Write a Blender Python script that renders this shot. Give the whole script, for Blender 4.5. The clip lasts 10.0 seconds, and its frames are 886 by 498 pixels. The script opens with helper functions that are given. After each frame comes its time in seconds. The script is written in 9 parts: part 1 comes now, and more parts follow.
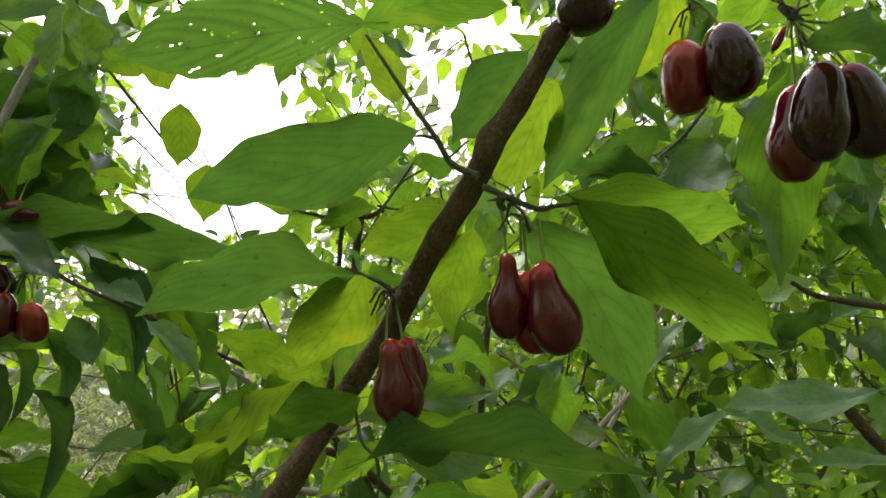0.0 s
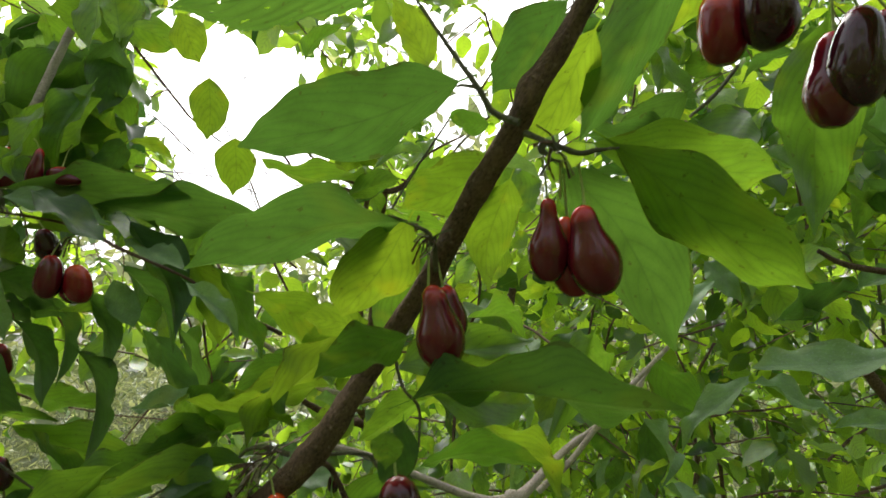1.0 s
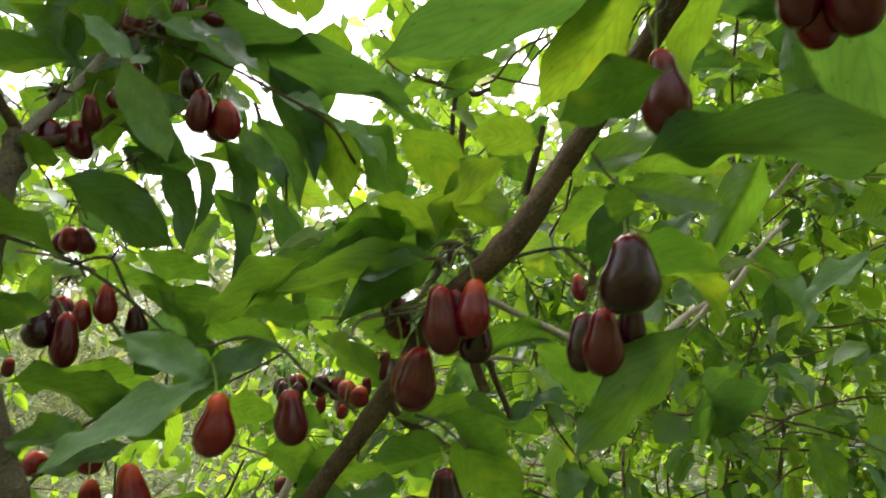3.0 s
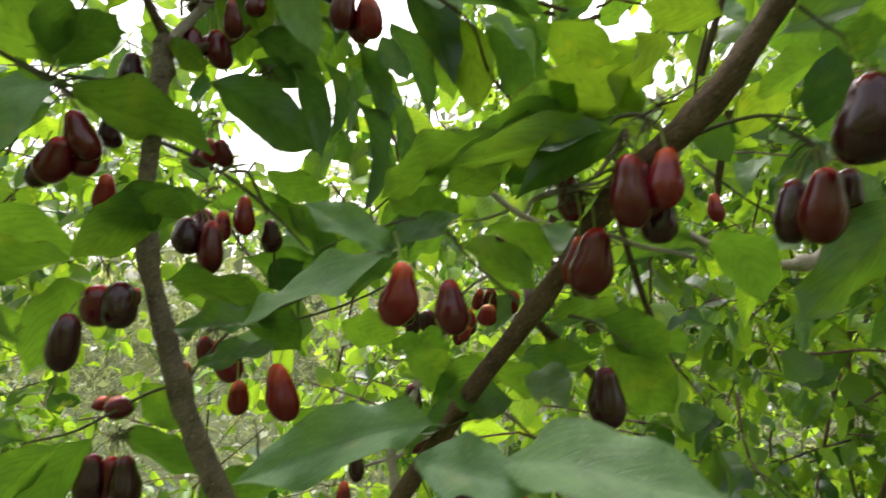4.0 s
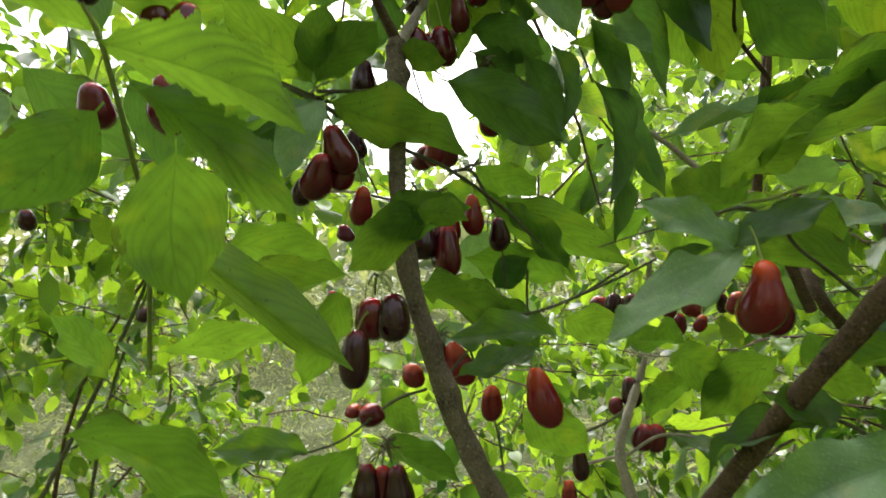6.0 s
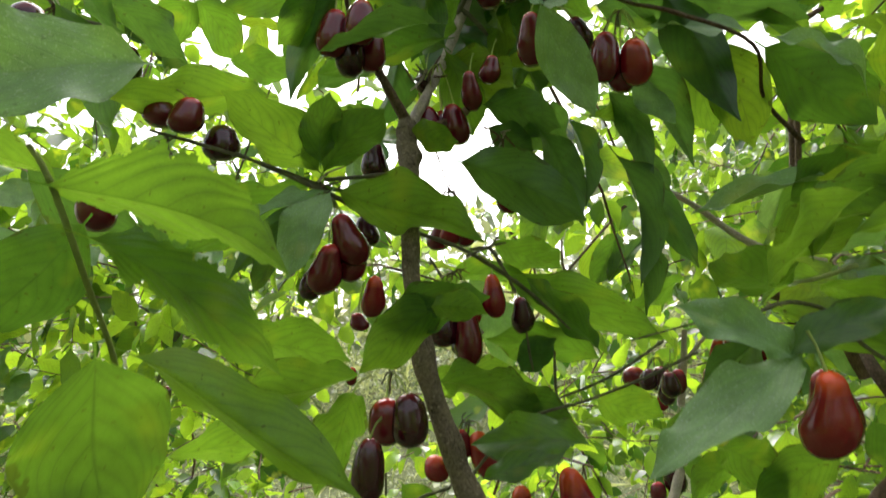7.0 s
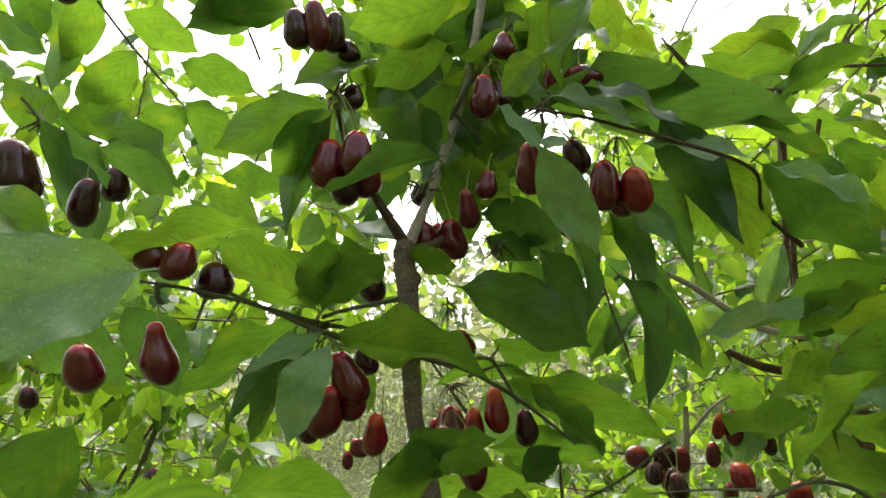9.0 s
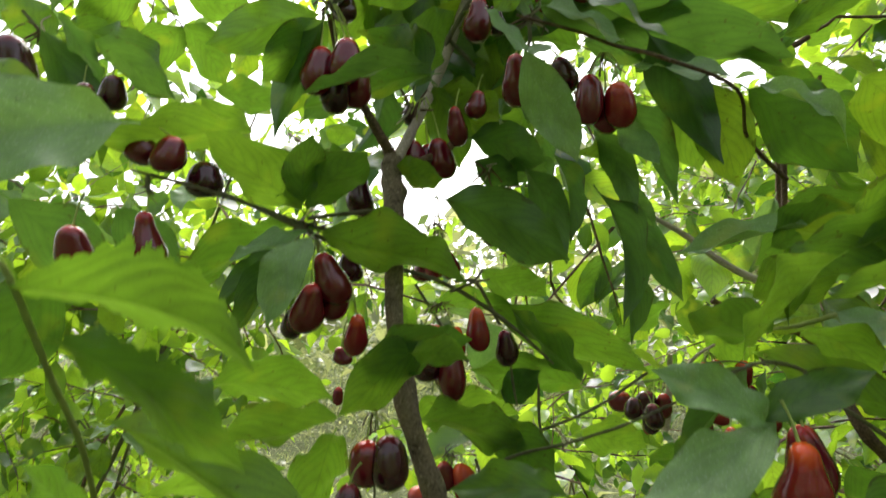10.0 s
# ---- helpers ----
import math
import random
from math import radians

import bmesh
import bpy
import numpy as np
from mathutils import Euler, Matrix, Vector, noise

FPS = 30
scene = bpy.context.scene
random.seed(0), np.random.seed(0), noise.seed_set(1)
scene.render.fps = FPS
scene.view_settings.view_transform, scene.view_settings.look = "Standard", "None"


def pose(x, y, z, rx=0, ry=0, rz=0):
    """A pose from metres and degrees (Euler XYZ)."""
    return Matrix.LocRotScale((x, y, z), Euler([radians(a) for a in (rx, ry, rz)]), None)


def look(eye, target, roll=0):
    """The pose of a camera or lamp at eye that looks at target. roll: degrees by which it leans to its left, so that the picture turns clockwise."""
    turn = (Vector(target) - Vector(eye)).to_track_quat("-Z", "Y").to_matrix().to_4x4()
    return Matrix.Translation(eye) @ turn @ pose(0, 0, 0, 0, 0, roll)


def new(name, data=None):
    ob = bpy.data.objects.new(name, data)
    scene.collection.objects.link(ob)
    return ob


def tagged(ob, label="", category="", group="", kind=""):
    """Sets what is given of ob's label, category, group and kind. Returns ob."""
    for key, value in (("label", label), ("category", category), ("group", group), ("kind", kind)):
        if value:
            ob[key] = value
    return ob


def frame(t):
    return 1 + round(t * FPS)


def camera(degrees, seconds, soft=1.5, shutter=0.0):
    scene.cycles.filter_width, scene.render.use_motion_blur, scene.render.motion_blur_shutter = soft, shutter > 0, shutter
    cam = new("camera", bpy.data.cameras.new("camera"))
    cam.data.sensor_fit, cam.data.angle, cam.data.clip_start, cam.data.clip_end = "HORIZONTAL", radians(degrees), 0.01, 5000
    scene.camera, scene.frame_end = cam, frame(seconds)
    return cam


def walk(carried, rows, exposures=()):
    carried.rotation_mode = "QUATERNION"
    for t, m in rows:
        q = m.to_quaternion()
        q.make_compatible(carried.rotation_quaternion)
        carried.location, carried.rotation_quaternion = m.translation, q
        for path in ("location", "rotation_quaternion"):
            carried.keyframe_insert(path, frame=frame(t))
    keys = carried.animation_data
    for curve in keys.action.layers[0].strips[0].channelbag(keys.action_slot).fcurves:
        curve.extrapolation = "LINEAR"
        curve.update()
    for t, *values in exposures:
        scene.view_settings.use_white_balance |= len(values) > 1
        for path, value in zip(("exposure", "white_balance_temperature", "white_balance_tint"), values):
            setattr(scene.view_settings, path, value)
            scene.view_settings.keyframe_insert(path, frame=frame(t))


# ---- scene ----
cam = camera(73.10, 10.0, soft=1.5, shutter=0.5)
PATH = [
    (0, (0.0000, 0.0000, 1.5000), (0.0000, 0.9848, 1.6736), 0.00),
    (0.5, (-0.0034, -0.0022, 1.4942), (-0.0176, 0.9842, 1.6578), -0.25),
    (1, (-0.0093, -0.0038, 1.4854), (-0.0340, 0.9844, 1.6366), 0.00),
    (1.5, (-0.0256, -0.0046, 1.4701), (-0.0552, 0.9849, 1.6114), 0.55),
    (2, (-0.0447, -0.0004, 1.4560), (-0.0720, 0.9909, 1.5847), 0.83),
    (2.2, (-0.0515, -0.0003, 1.4488), (-0.0832, 0.9919, 1.5698), 0.84),
    (3.3, (-0.0988, 0.0088, 1.3991), (-0.1668, 1.0026, 1.4869), 1.25),
    (3.5, (-0.1072, 0.0125, 1.3937), (-0.2016, 1.0053, 1.4670), 1.57),
    (4, (-0.1339, 0.0141, 1.3694), (-0.2829, 1.0013, 1.4257), 1.46),
    (4.5, (-0.1624, 0.0157, 1.3601), (-0.3680, 0.9941, 1.3808), 1.37),
    (5, (-0.1888, 0.0129, 1.3626), (-0.4288, 0.9836, 1.3747), 0.47),
    (5.5, (-0.2086, 0.0133, 1.3697), (-0.4842, 0.9745, 1.3824), -0.41),
    (5.7, (-0.2172, 0.0125, 1.3726), (-0.5183, 0.9660, 1.3883), -0.70),
    (6.8, (-0.2203, 0.0313, 1.3981), (-0.5703, 0.9638, 1.4873), -4.83),
    (7, (-0.2207, 0.0346, 1.3995), (-0.5764, 0.9621, 1.5149), -4.02),
    (7.5, (-0.2240, 0.0383, 1.4263), (-0.5530, 0.9714, 1.5714), -4.39),
    (8, (-0.2243, 0.0381, 1.4533), (-0.5443, 0.9712, 1.6170), -5.58),
    (8.5, (-0.2263, 0.0339, 1.4554), (-0.5622, 0.9607, 1.6235), -5.45),
    (9, (-0.2226, 0.0342, 1.4539), (-0.5543, 0.9649, 1.6078), -5.72),
    (9.5, (-0.2192, 0.0379, 1.4432), (-0.5417, 0.9744, 1.5809), -5.42),
    (10, (-0.2145, 0.0351, 1.4176), (-0.5584, 0.9665, 1.5365), -3.48),
]
walk(cam, [(t, look(eye, target, roll)) for t, eye, target, roll in PATH], exposures=[(0.0, 1.14), (2.0, 1.38), (3.5, 1.57), (4.5, 1.53), (5.5, 1.53), (7.0, 1.63), (8.5, 1.58), (10.0, 1.63)])

# ---- world and light ----
world = bpy.data.worlds.new("overcast_sky")
scene.world = world
world.use_nodes = True
wn = world.node_tree.nodes
wl = world.node_tree.links
sky = wn.new("ShaderNodeTexSky")
sky.sky_type = "NISHITA"
sky.sun_disc = False
sky.sun_elevation = radians(50)
sky.sun_rotation = radians(-20)
sky.air_density = 1.0
sky.dust_density = 4.0
grey = wn.new("ShaderNodeHueSaturation")
grey.inputs["Saturation"].default_value = 0.22
wl.new(sky.outputs["Color"], grey.inputs["Color"])
wl.new(grey.outputs["Color"], wn["Background"].inputs["Color"])
wn["Background"].inputs["Strength"].default_value = 0.15

sun = new("sun", bpy.data.lights.new("sun", "SUN"))
sun.data.energy = 1.3
sun.data.angle = radians(50)
sun.data.color = (1.0, 0.97, 0.9)
sun.matrix_world = look((-3, 8, 11), (0, 0, 0))


# ---- materials ----
def material(name):
    m = bpy.data.materials.new(name)
    m.use_nodes = True
    t = m.node_tree
    return m, t.nodes, t.links, t.nodes["Principled BSDF"]


def ramp(nodes, links, source, stops):
    r = nodes.new("ShaderNodeValToRGB")
    e = r.color_ramp.elements
    while len(e) < len(stops):
        e.new(0.5)
    for k, (p, c) in enumerate(stops):
        e[k].position = p
        e[k].color = (*c, 1) if len(c) == 3 else (c[0], c[0], c[0], 1)
    links.new(source, r.inputs["Fac"])
    return r.outputs["Color"]


def maths(nodes, links, op, a, b=None, c=None):
    n = nodes.new("ShaderNodeMath")
    n.operation = op
    for k, v in enumerate((a, b, c)):
        if v is None:
            continue
        if isinstance(v, (int, float)):
            n.inputs[k].default_value = v
        else:
            links.new(v, n.inputs[k])
    return n.outputs[0]


def mix_colour(nodes, links, fac, a, b, blend="MIX"):
    n = nodes.new("ShaderNodeMix")
    n.data_type = "RGBA"
    n.blend_type = blend
    for socket, v in ((n.inputs[0], fac), (n.inputs[6], a), (n.inputs[7], b)):
        if isinstance(v, (int, float)):
            socket.default_value = v
        elif isinstance(v, tuple):
            socket.default_value = (*v, 1)
        else:
            links.new(v, socket)
    return n.outputs[2]


def noise_node(nodes, links, vector, scale, detail=3.0, rough=0.55):
    n = nodes.new("ShaderNodeTexNoise")
    n.inputs["Scale"].default_value = scale
    n.inputs["Detail"].default_value = detail
    n.inputs["Roughness"].default_value = rough
    if vector is not None:
        links.new(vector, n.inputs["Vector"])
    return n.outputs["Fac"]


def leaf_material(name, low, high, glow, spots=0.5, random_from="Object", veins=True, gloss=0.6, rough=0.36, thinness=0.55, patch=18.0, dust=0.0):
    """A dogwood leaf: side veins that arch towards the tip, quilted blade, blotches, thin enough to let light through."""
    m, nodes, links, bsdf = material(name)
    uv = nodes.new("ShaderNodeUVMap").outputs[0]
    sep = nodes.new("ShaderNodeSeparateXYZ")
    links.new(uv, sep.inputs[0])
    across = maths(nodes, links, "ABSOLUTE", maths(nodes, links, "SUBTRACT", sep.outputs[0], 0.5))
    across = maths(nodes, links, "MULTIPLY", across, 2.0)
    along = sep.outputs[1]
    if random_from == "Object":
        rnd = nodes.new("ShaderNodeObjectInfo").outputs["Random"]
    else:
        rnd = nodes.new("ShaderNodeNewGeometry").outputs["Random Per Island"]
    place = nodes.new("ShaderNodeTexCoord").outputs["Object"]
    unit = 1.0 if random_from == "Object" else 16.0
    base = mix_colour(nodes, links, rnd, low, high)
    big = noise_node(nodes, links, place, 4.5 if random_from == "Object" else patch, 5.0)
    tint = maths(nodes, links, "MULTIPLY_ADD", big, 1.0, 0.5)
    scale = nodes.new("ShaderNodeVectorMath")
    scale.operation = "SCALE"
    links.new(base, scale.inputs[0])
    links.new(tint, scale.inputs["Scale"])
    colour = scale.outputs[0]
    seen_through = colour
    height = big
    if veins:
        arch = maths(nodes, links, "MULTIPLY_ADD", maths(nodes, links, "POWER", across, 3.0), 0.42, maths(nodes, links, "MULTIPLY", across, 0.3))
        curve = maths(nodes, links, "SUBTRACT", along, arch)
        wave = maths(nodes, links, "SINE", maths(nodes, links, "MULTIPLY", curve, 46.0))
        vein = ramp(nodes, links, wave, [(0.9, (0, 0, 0)), (1.0, (1, 1, 1))])
        mid = ramp(nodes, links, across, [(0.0, (1, 1, 1)), (0.045, (0, 0, 0))])
        lines = maths(nodes, links, "MAXIMUM", maths(nodes, links, "MULTIPLY", vein, 0.55), mid)
        fine = nodes.new("ShaderNodeTexVoronoi")
        fine.feature = "DISTANCE_TO_EDGE"
        fine.inputs["Scale"].default_value = 42.0 * unit
        links.new(place, fine.inputs["Vector"])
        net = ramp(nodes, links, fine.outputs["Distance"], [(0.0, (1, 1, 1)), (0.12, (0, 0, 0))])
        quilt = maths(nodes, links, "MULTIPLY_ADD", wave, 0.1, maths(nodes, links, "MULTIPLY", net, -0.16))
        pale = tuple(min(1, 1.5 * c + 0.03) for c in high)
        colour = mix_colour(nodes, links, maths(nodes, links, "MULTIPLY", lines, 0.3), colour, pale)
        dim = maths(nodes, links, "MULTIPLY_ADD", lines, -0.42, maths(nodes, links, "MULTIPLY_ADD", wave, -0.07, maths(nodes, links, "MULTIPLY_ADD", net, -0.1, 1.06)))
        shade = nodes.new("ShaderNodeVectorMath")
        shade.operation = "SCALE"
        links.new(seen_through, shade.inputs[0])
        links.new(dim, shade.inputs["Scale"])
        seen_through = shade.outputs[0]
        height = maths(nodes, links, "ADD", quilt, maths(nodes, links, "MULTIPLY_ADD", big, 0.5, maths(nodes, links, "MULTIPLY", lines, -0.5)))
    if spots:
        jitter = nodes.new("ShaderNodeVectorMath")
        jitter.operation = "MULTIPLY_ADD"
        links.new(rnd, jitter.inputs[0])
        jitter.inputs[1].default_value = (31.0, 17.0, 9.0)
        links.new(place, jitter.inputs[2])
        place = jitter.outputs[0]
        dots = noise_node(nodes, links, place, 22.0 * unit, 2.5)
        dot = ramp(nodes, links, dots, [(0.665, (0, 0, 0)), (0.7, (1, 1, 1))])
        gone = maths(nodes, links, "GREATER_THAN", maths(nodes, links, "MULTIPLY_ADD", noise_node(nodes, links, place, 7.0 * unit, 3.0), 0.9, across), 1.46)
        dot = maths(nodes, links, "MULTIPLY", maths(nodes, links, "MAXIMUM", dot, gone), spots)
        ageing = ramp(nodes, links, noise_node(nodes, links, place, 2.2 * unit, 2.0), [(0.6, (0, 0, 0)), (0.74, (1, 1, 1))])
        turning = tuple(c * k for c, k in zip(high, (1.55, 1.12, 0.8)))
        colour = mix_colour(nodes, links, maths(nodes, links, "MULTIPLY", ageing, 0.6), colour, turning)
        seen_through = mix_colour(nodes, links, maths(nodes, links, "MULTIPLY", ageing, 0.6), seen_through, turning)
        colour = mix_colour(nodes, links, dot, colour, (0.035, 0.03, 0.012))
        seen_through = mix_colour(nodes, links, dot, seen_through, (0.035, 0.03, 0.012))
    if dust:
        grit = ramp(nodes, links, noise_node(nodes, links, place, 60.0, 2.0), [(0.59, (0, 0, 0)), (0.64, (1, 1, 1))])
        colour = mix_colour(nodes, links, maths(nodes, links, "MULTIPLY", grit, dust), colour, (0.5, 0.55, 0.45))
    bump = nodes.new("ShaderNodeBump")
    bump.inputs["Strength"].default_value = 0.26
    bump.inputs["Distance"].default_value = 0.0012
    links.new(height, bump.inputs["Height"])
    links.new(colour, bsdf.inputs["Base Color"])
    links.new(bump.outputs[0], bsdf.inputs["Normal"])
    bsdf.inputs["Roughness"].default_value = rough
    bsdf.inputs["Specular IOR Level"].default_value = gloss
    thin = nodes.new("ShaderNodeBsdfTranslucent")
    through_colour = mix_colour(nodes, links, 1.0, seen_through, glow, "MULTIPLY")
    links.new(through_colour, thin.inputs["Color"])
    both = nodes.new("ShaderNodeMixShader")
    both.inputs[0].default_value = thinness
    links.new(bsdf.outputs[0], both.inputs[1])
    links.new(thin.outputs[0], both.inputs[2])
    links.new(both.outputs[0], nodes["Material Output"].inputs["Surface"])
    return m


LEAF = leaf_material("leaf_green", (0.042, 0.1, 0.025), (0.092, 0.175, 0.035), (2.3, 2.15, 0.55), rough=0.33)
# Darker copy of the green leaf, with shade from overlapping leaves in its colour.
LEAF_DARK_SHADED = leaf_material("leaf_dark_shaded_green", (0.034, 0.085, 0.028), (0.06, 0.13, 0.036), (1.75, 1.65, 0.6), rough=0.33)
LEAF_YELLOW = leaf_material("leaf_yellow_green", (0.075, 0.14, 0.024), (0.12, 0.19, 0.032), (2.25, 2.1, 0.5))
# Waxy leaf; the sky's sheen on upper faces is put into its paler colour.
LEAF_WAXY_SHEEN = leaf_material("leaf_waxy_sheen_grey_green", (0.115, 0.22, 0.085), (0.16, 0.265, 0.105), (1.5, 1.5, 0.6), spots=0.3, gloss=0.5, rough=0.45, thinness=0.35, dust=0.3)
LEAF_MASS = leaf_material("leaf_mass", (0.022, 0.068, 0.022), (0.25, 0.385, 0.085), (2.55, 2.4, 0.6), spots=0.0, random_from="Island", veins=False, gloss=1.0, rough=0.2, thinness=0.5)
LEAF_NEAR = leaf_material("leaf_near", (0.018, 0.06, 0.018), (0.26, 0.41, 0.075), (2.5, 2.35, 0.55), spots=0.3, random_from="Island", gloss=0.9, rough=0.22, thinness=0.5)
# Distance haze is put into this pale leaf colour; there is no volume.
LEAF_PALE_HAZE = leaf_material("leaf_pale_haze", (0.07, 0.11, 0.045), (0.35, 0.38, 0.22), (1.4, 1.35, 0.8), spots=0.0, random_from="Island", veins=False, gloss=0.8, rough=0.3, patch=2.4)


def bark_material(name, dark, light):
    """Bark with lengthwise cracks and pale corky dots."""
    m, nodes, links, bsdf = material(name)
    place = nodes.new("ShaderNodeTexCoord").outputs["Object"]
    uv = nodes.new("ShaderNodeUVMap").outputs[0]
    stretch = nodes.new("ShaderNodeVectorMath")
    stretch.operation = "MULTIPLY"
    links.new(uv, stretch.inputs[0])
    stretch.inputs[1].default_value = (9.0, 34.0, 0.0)
    crack = noise_node(nodes, links, stretch.outputs[0], 1.6, 5.0, 0.7)
    coarse = noise_node(nodes, links, place, 90.0, 5.0, 0.65)
    fine = noise_node(nodes, links, place, 700.0, 3.0)
    both = maths(nodes, links, "MULTIPLY_ADD", fine, 0.3, maths(nodes, links, "MULTIPLY_ADD", crack, 0.45, maths(nodes, links, "MULTIPLY", coarse, 0.4)))
    colour = ramp(nodes, links, both, [(0.42, dark), (0.56, tuple(0.5 * (a + b) for a, b in zip(dark, light))), (0.72, light)])
    cork = nodes.new("ShaderNodeTexVoronoi")
    cork.inputs["Scale"].default_value = 230.0
    links.new(place, cork.inputs["Vector"])
    dots = ramp(nodes, links, cork.outputs["Distance"], [(0.12, (1, 1, 1)), (0.2, (0, 0, 0))])
    colour = mix_colour(nodes, links, maths(nodes, links, "MULTIPLY", dots, 0.5), colour, tuple(min(1, 1.3 * c + 0.04) for c in light))
    links.new(colour, bsdf.inputs["Base Color"])
    bump = nodes.new("ShaderNodeBump")
    bump.inputs["Strength"].default_value = 1.0
    bump.inputs["Distance"].default_value = 0.0028
    links.new(maths(nodes, links, "MULTIPLY_ADD", dots, 0.25, both), bump.inputs["Height"])
    links.new(bump.outputs[0], bsdf.inputs["Normal"])
    bsdf.inputs["Roughness"].default_value = 0.8
    bsdf.inputs["Specular IOR Level"].default_value = 0.25
    return m


BARK = bark_material("bark_brown", (0.023, 0.014, 0.009), (0.22, 0.138, 0.088))
BARK_GREY = bark_material("bark_grey", (0.27, 0.22, 0.18), (0.62, 0.53, 0.44))
BARK_STEM = bark_material("bark_grey_brown", (0.045, 0.034, 0.026), (0.31, 0.235, 0.175))
TWIG = bark_material("twig_green_brown", (0.07, 0.075, 0.04), (0.18, 0.17, 0.1))
STALK = bark_material("stalk_yellow_green", (0.3, 0.38, 0.09), (0.48, 0.55, 0.18))


def fruit_material(name, body, tip, tip_end):
    m, nodes, links, bsdf = material(name)
    uv = nodes.new("ShaderNodeUVMap").outputs[0]
    sep = nodes.new("ShaderNodeSeparateXYZ")
    links.new(uv, sep.inputs[0])
    place = nodes.new("ShaderNodeTexCoord").outputs["Object"]
    patch = noise_node(nodes, links, place, 2.6, 3.0)
    down = maths(nodes, links, "MULTIPLY_ADD", maths(nodes, links, "SUBTRACT", patch, 0.5), 0.35, sep.outputs[1])
    dark = tuple(0.75 * c for c in body)
    colour = ramp(nodes, links, down, [(0.0, tip), (tip_end, body), (1.0, dark)])
    freckle = noise_node(nodes, links, place, 38.0, 1.0)
    speck = ramp(nodes, links, freckle, [(0.68, (0, 0, 0)), (0.74, (1, 1, 1))])
    colour = mix_colour(nodes, links, maths(nodes, links, "MULTIPLY", speck, 0.25), colour, tuple(min(1, 2.2 * c + 0.02) for c in body))
    links.new(colour, bsdf.inputs["Base Color"])
    bump = nodes.new("ShaderNodeBump")
    skin = maths(nodes, links, "MULTIPLY_ADD", noise_node(nodes, links, place, 7.0, 2.0), 0.35, patch)
    bump.inputs["Strength"].default_value = 0.25
    bump.inputs["Distance"].default_value = 0.0012
    links.new(skin, bump.inputs["Height"])
    links.new(bump.outputs[0], bsdf.inputs["Normal"])
    bsdf.inputs["Roughness"].default_value = 0.12
    bsdf.inputs["Specular IOR Level"].default_value = 0.55
    return m


FRUIT = {
    "red": fruit_material("cherry_red", (0.2, 0.006, 0.014), (0.78, 0.09, 0.02), 0.32),
    "deep": fruit_material("cherry_deep_red", (0.115, 0.005, 0.014), (0.55, 0.025, 0.018), 0.2),
    "dark": fruit_material("cherry_dark_maroon", (0.04, 0.004, 0.011), (0.2, 0.009, 0.014), 0.18),
}


def ground_material():
    m, nodes, links, bsdf = material("ground_litter")
    place = nodes.new("ShaderNodeTexCoord").outputs["Object"]
    a = noise_node(nodes, links, place, 2.0, 6.0, 0.7)
    b = noise_node(nodes, links, place, 24.0, 5.0, 0.7)
    both = maths(nodes, links, "MULTIPLY_ADD", b, 0.6, maths(nodes, links, "MULTIPLY", a, 0.4))
    links.new(ramp(nodes, links, both, [(0.35, (0.045, 0.05, 0.025)), (0.55, (0.13, 0.15, 0.07)), (0.7, (0.27, 0.26, 0.16))]), bsdf.inputs["Base Color"])
    bump = nodes.new("ShaderNodeBump")
    bump.inputs["Distance"].default_value = 0.05
    links.new(both, bump.inputs["Height"])
    links.new(bump.outputs[0], bsdf.inputs["Normal"])
    bsdf.inputs["Roughness"].default_value = 0.95
    bsdf.inputs["Specular IOR Level"].default_value = 0.05
    return m


GROUND = ground_material()


# ---- builders ----
def mesh_from(name, verts, faces, uvs, mat, smooth=True):
    """A mesh from arrays; uvs holds one pair for each vertex."""
    me = bpy.data.meshes.new(name)
    me.from_pydata([tuple(v) for v in verts], [], [tuple(f) for f in faces])
    if uvs is not None:
        layer = me.uv_layers.new(name="UVMap")
        index = np.empty(len(me.loops), dtype=np.int32)
        me.loops.foreach_get("vertex_index", index)
        layer.data.foreach_set("uv", np.asarray(uvs, dtype=np.float32)[index].ravel())
    me.polygons.foreach_set("use_smooth", [smooth] * len(me.polygons))
    me.materials.append(mat)
    me.update()
    return me


def thing(name, label, category, group="", kind="", at=(0, 0, 0)):
    ob = new(name)
    ob.location = at
    ob.empty_display_size = 0.02
    return tagged(ob, label, category, group, kind)


def put(name, me, parent, m=None, label=""):
    """One mesh object under a thing or a part, at the world pose m."""
    ob = new(name, me)
    ob.parent = parent
    ob.matrix_parent_inverse = parent.matrix_basis.inverted()
    if m is not None:
        ob.matrix_basis = m
    if label:
        tagged(ob, label)
    return ob


def outline(s, belly=0.42):
    """Half width of a leaf along its length, from 0 at the stalk to a drawn-out tip."""
    s = np.clip(s, 0, 1)
    u = np.clip((s - belly) / (1 - belly), 0, 1)
    k = np.clip((u - 0.7) / 0.25, 0, 1)
    blade = (1 - u) ** 0.75 * (1 + 0.75 * u) * (1 - 0.5 * k * k * (3 - 2 * k))
    return np.where(s < belly, np.sin(0.5 * np.pi * np.minimum(s / belly, 1)) ** 0.9, blade)


def leaf_grid(long, wide, width=0.5, droop=0.25, fold=0.18, wave=0.03, twist=0.0, seed=0, belly=0.42, curl=0.0):
    """A leaf one unit long along +y, its upper face towards +z: verts, faces, uvs."""
    rng = np.random.default_rng(seed)
    ph = rng.uniform(0, 6.28, 8)
    vs, uvs, fs = [], [], []
    for i in range(-1, long + 1):
        s = i / long if i >= 0 else -0.09
        y = s - 0.5 * droop**2 * s**2
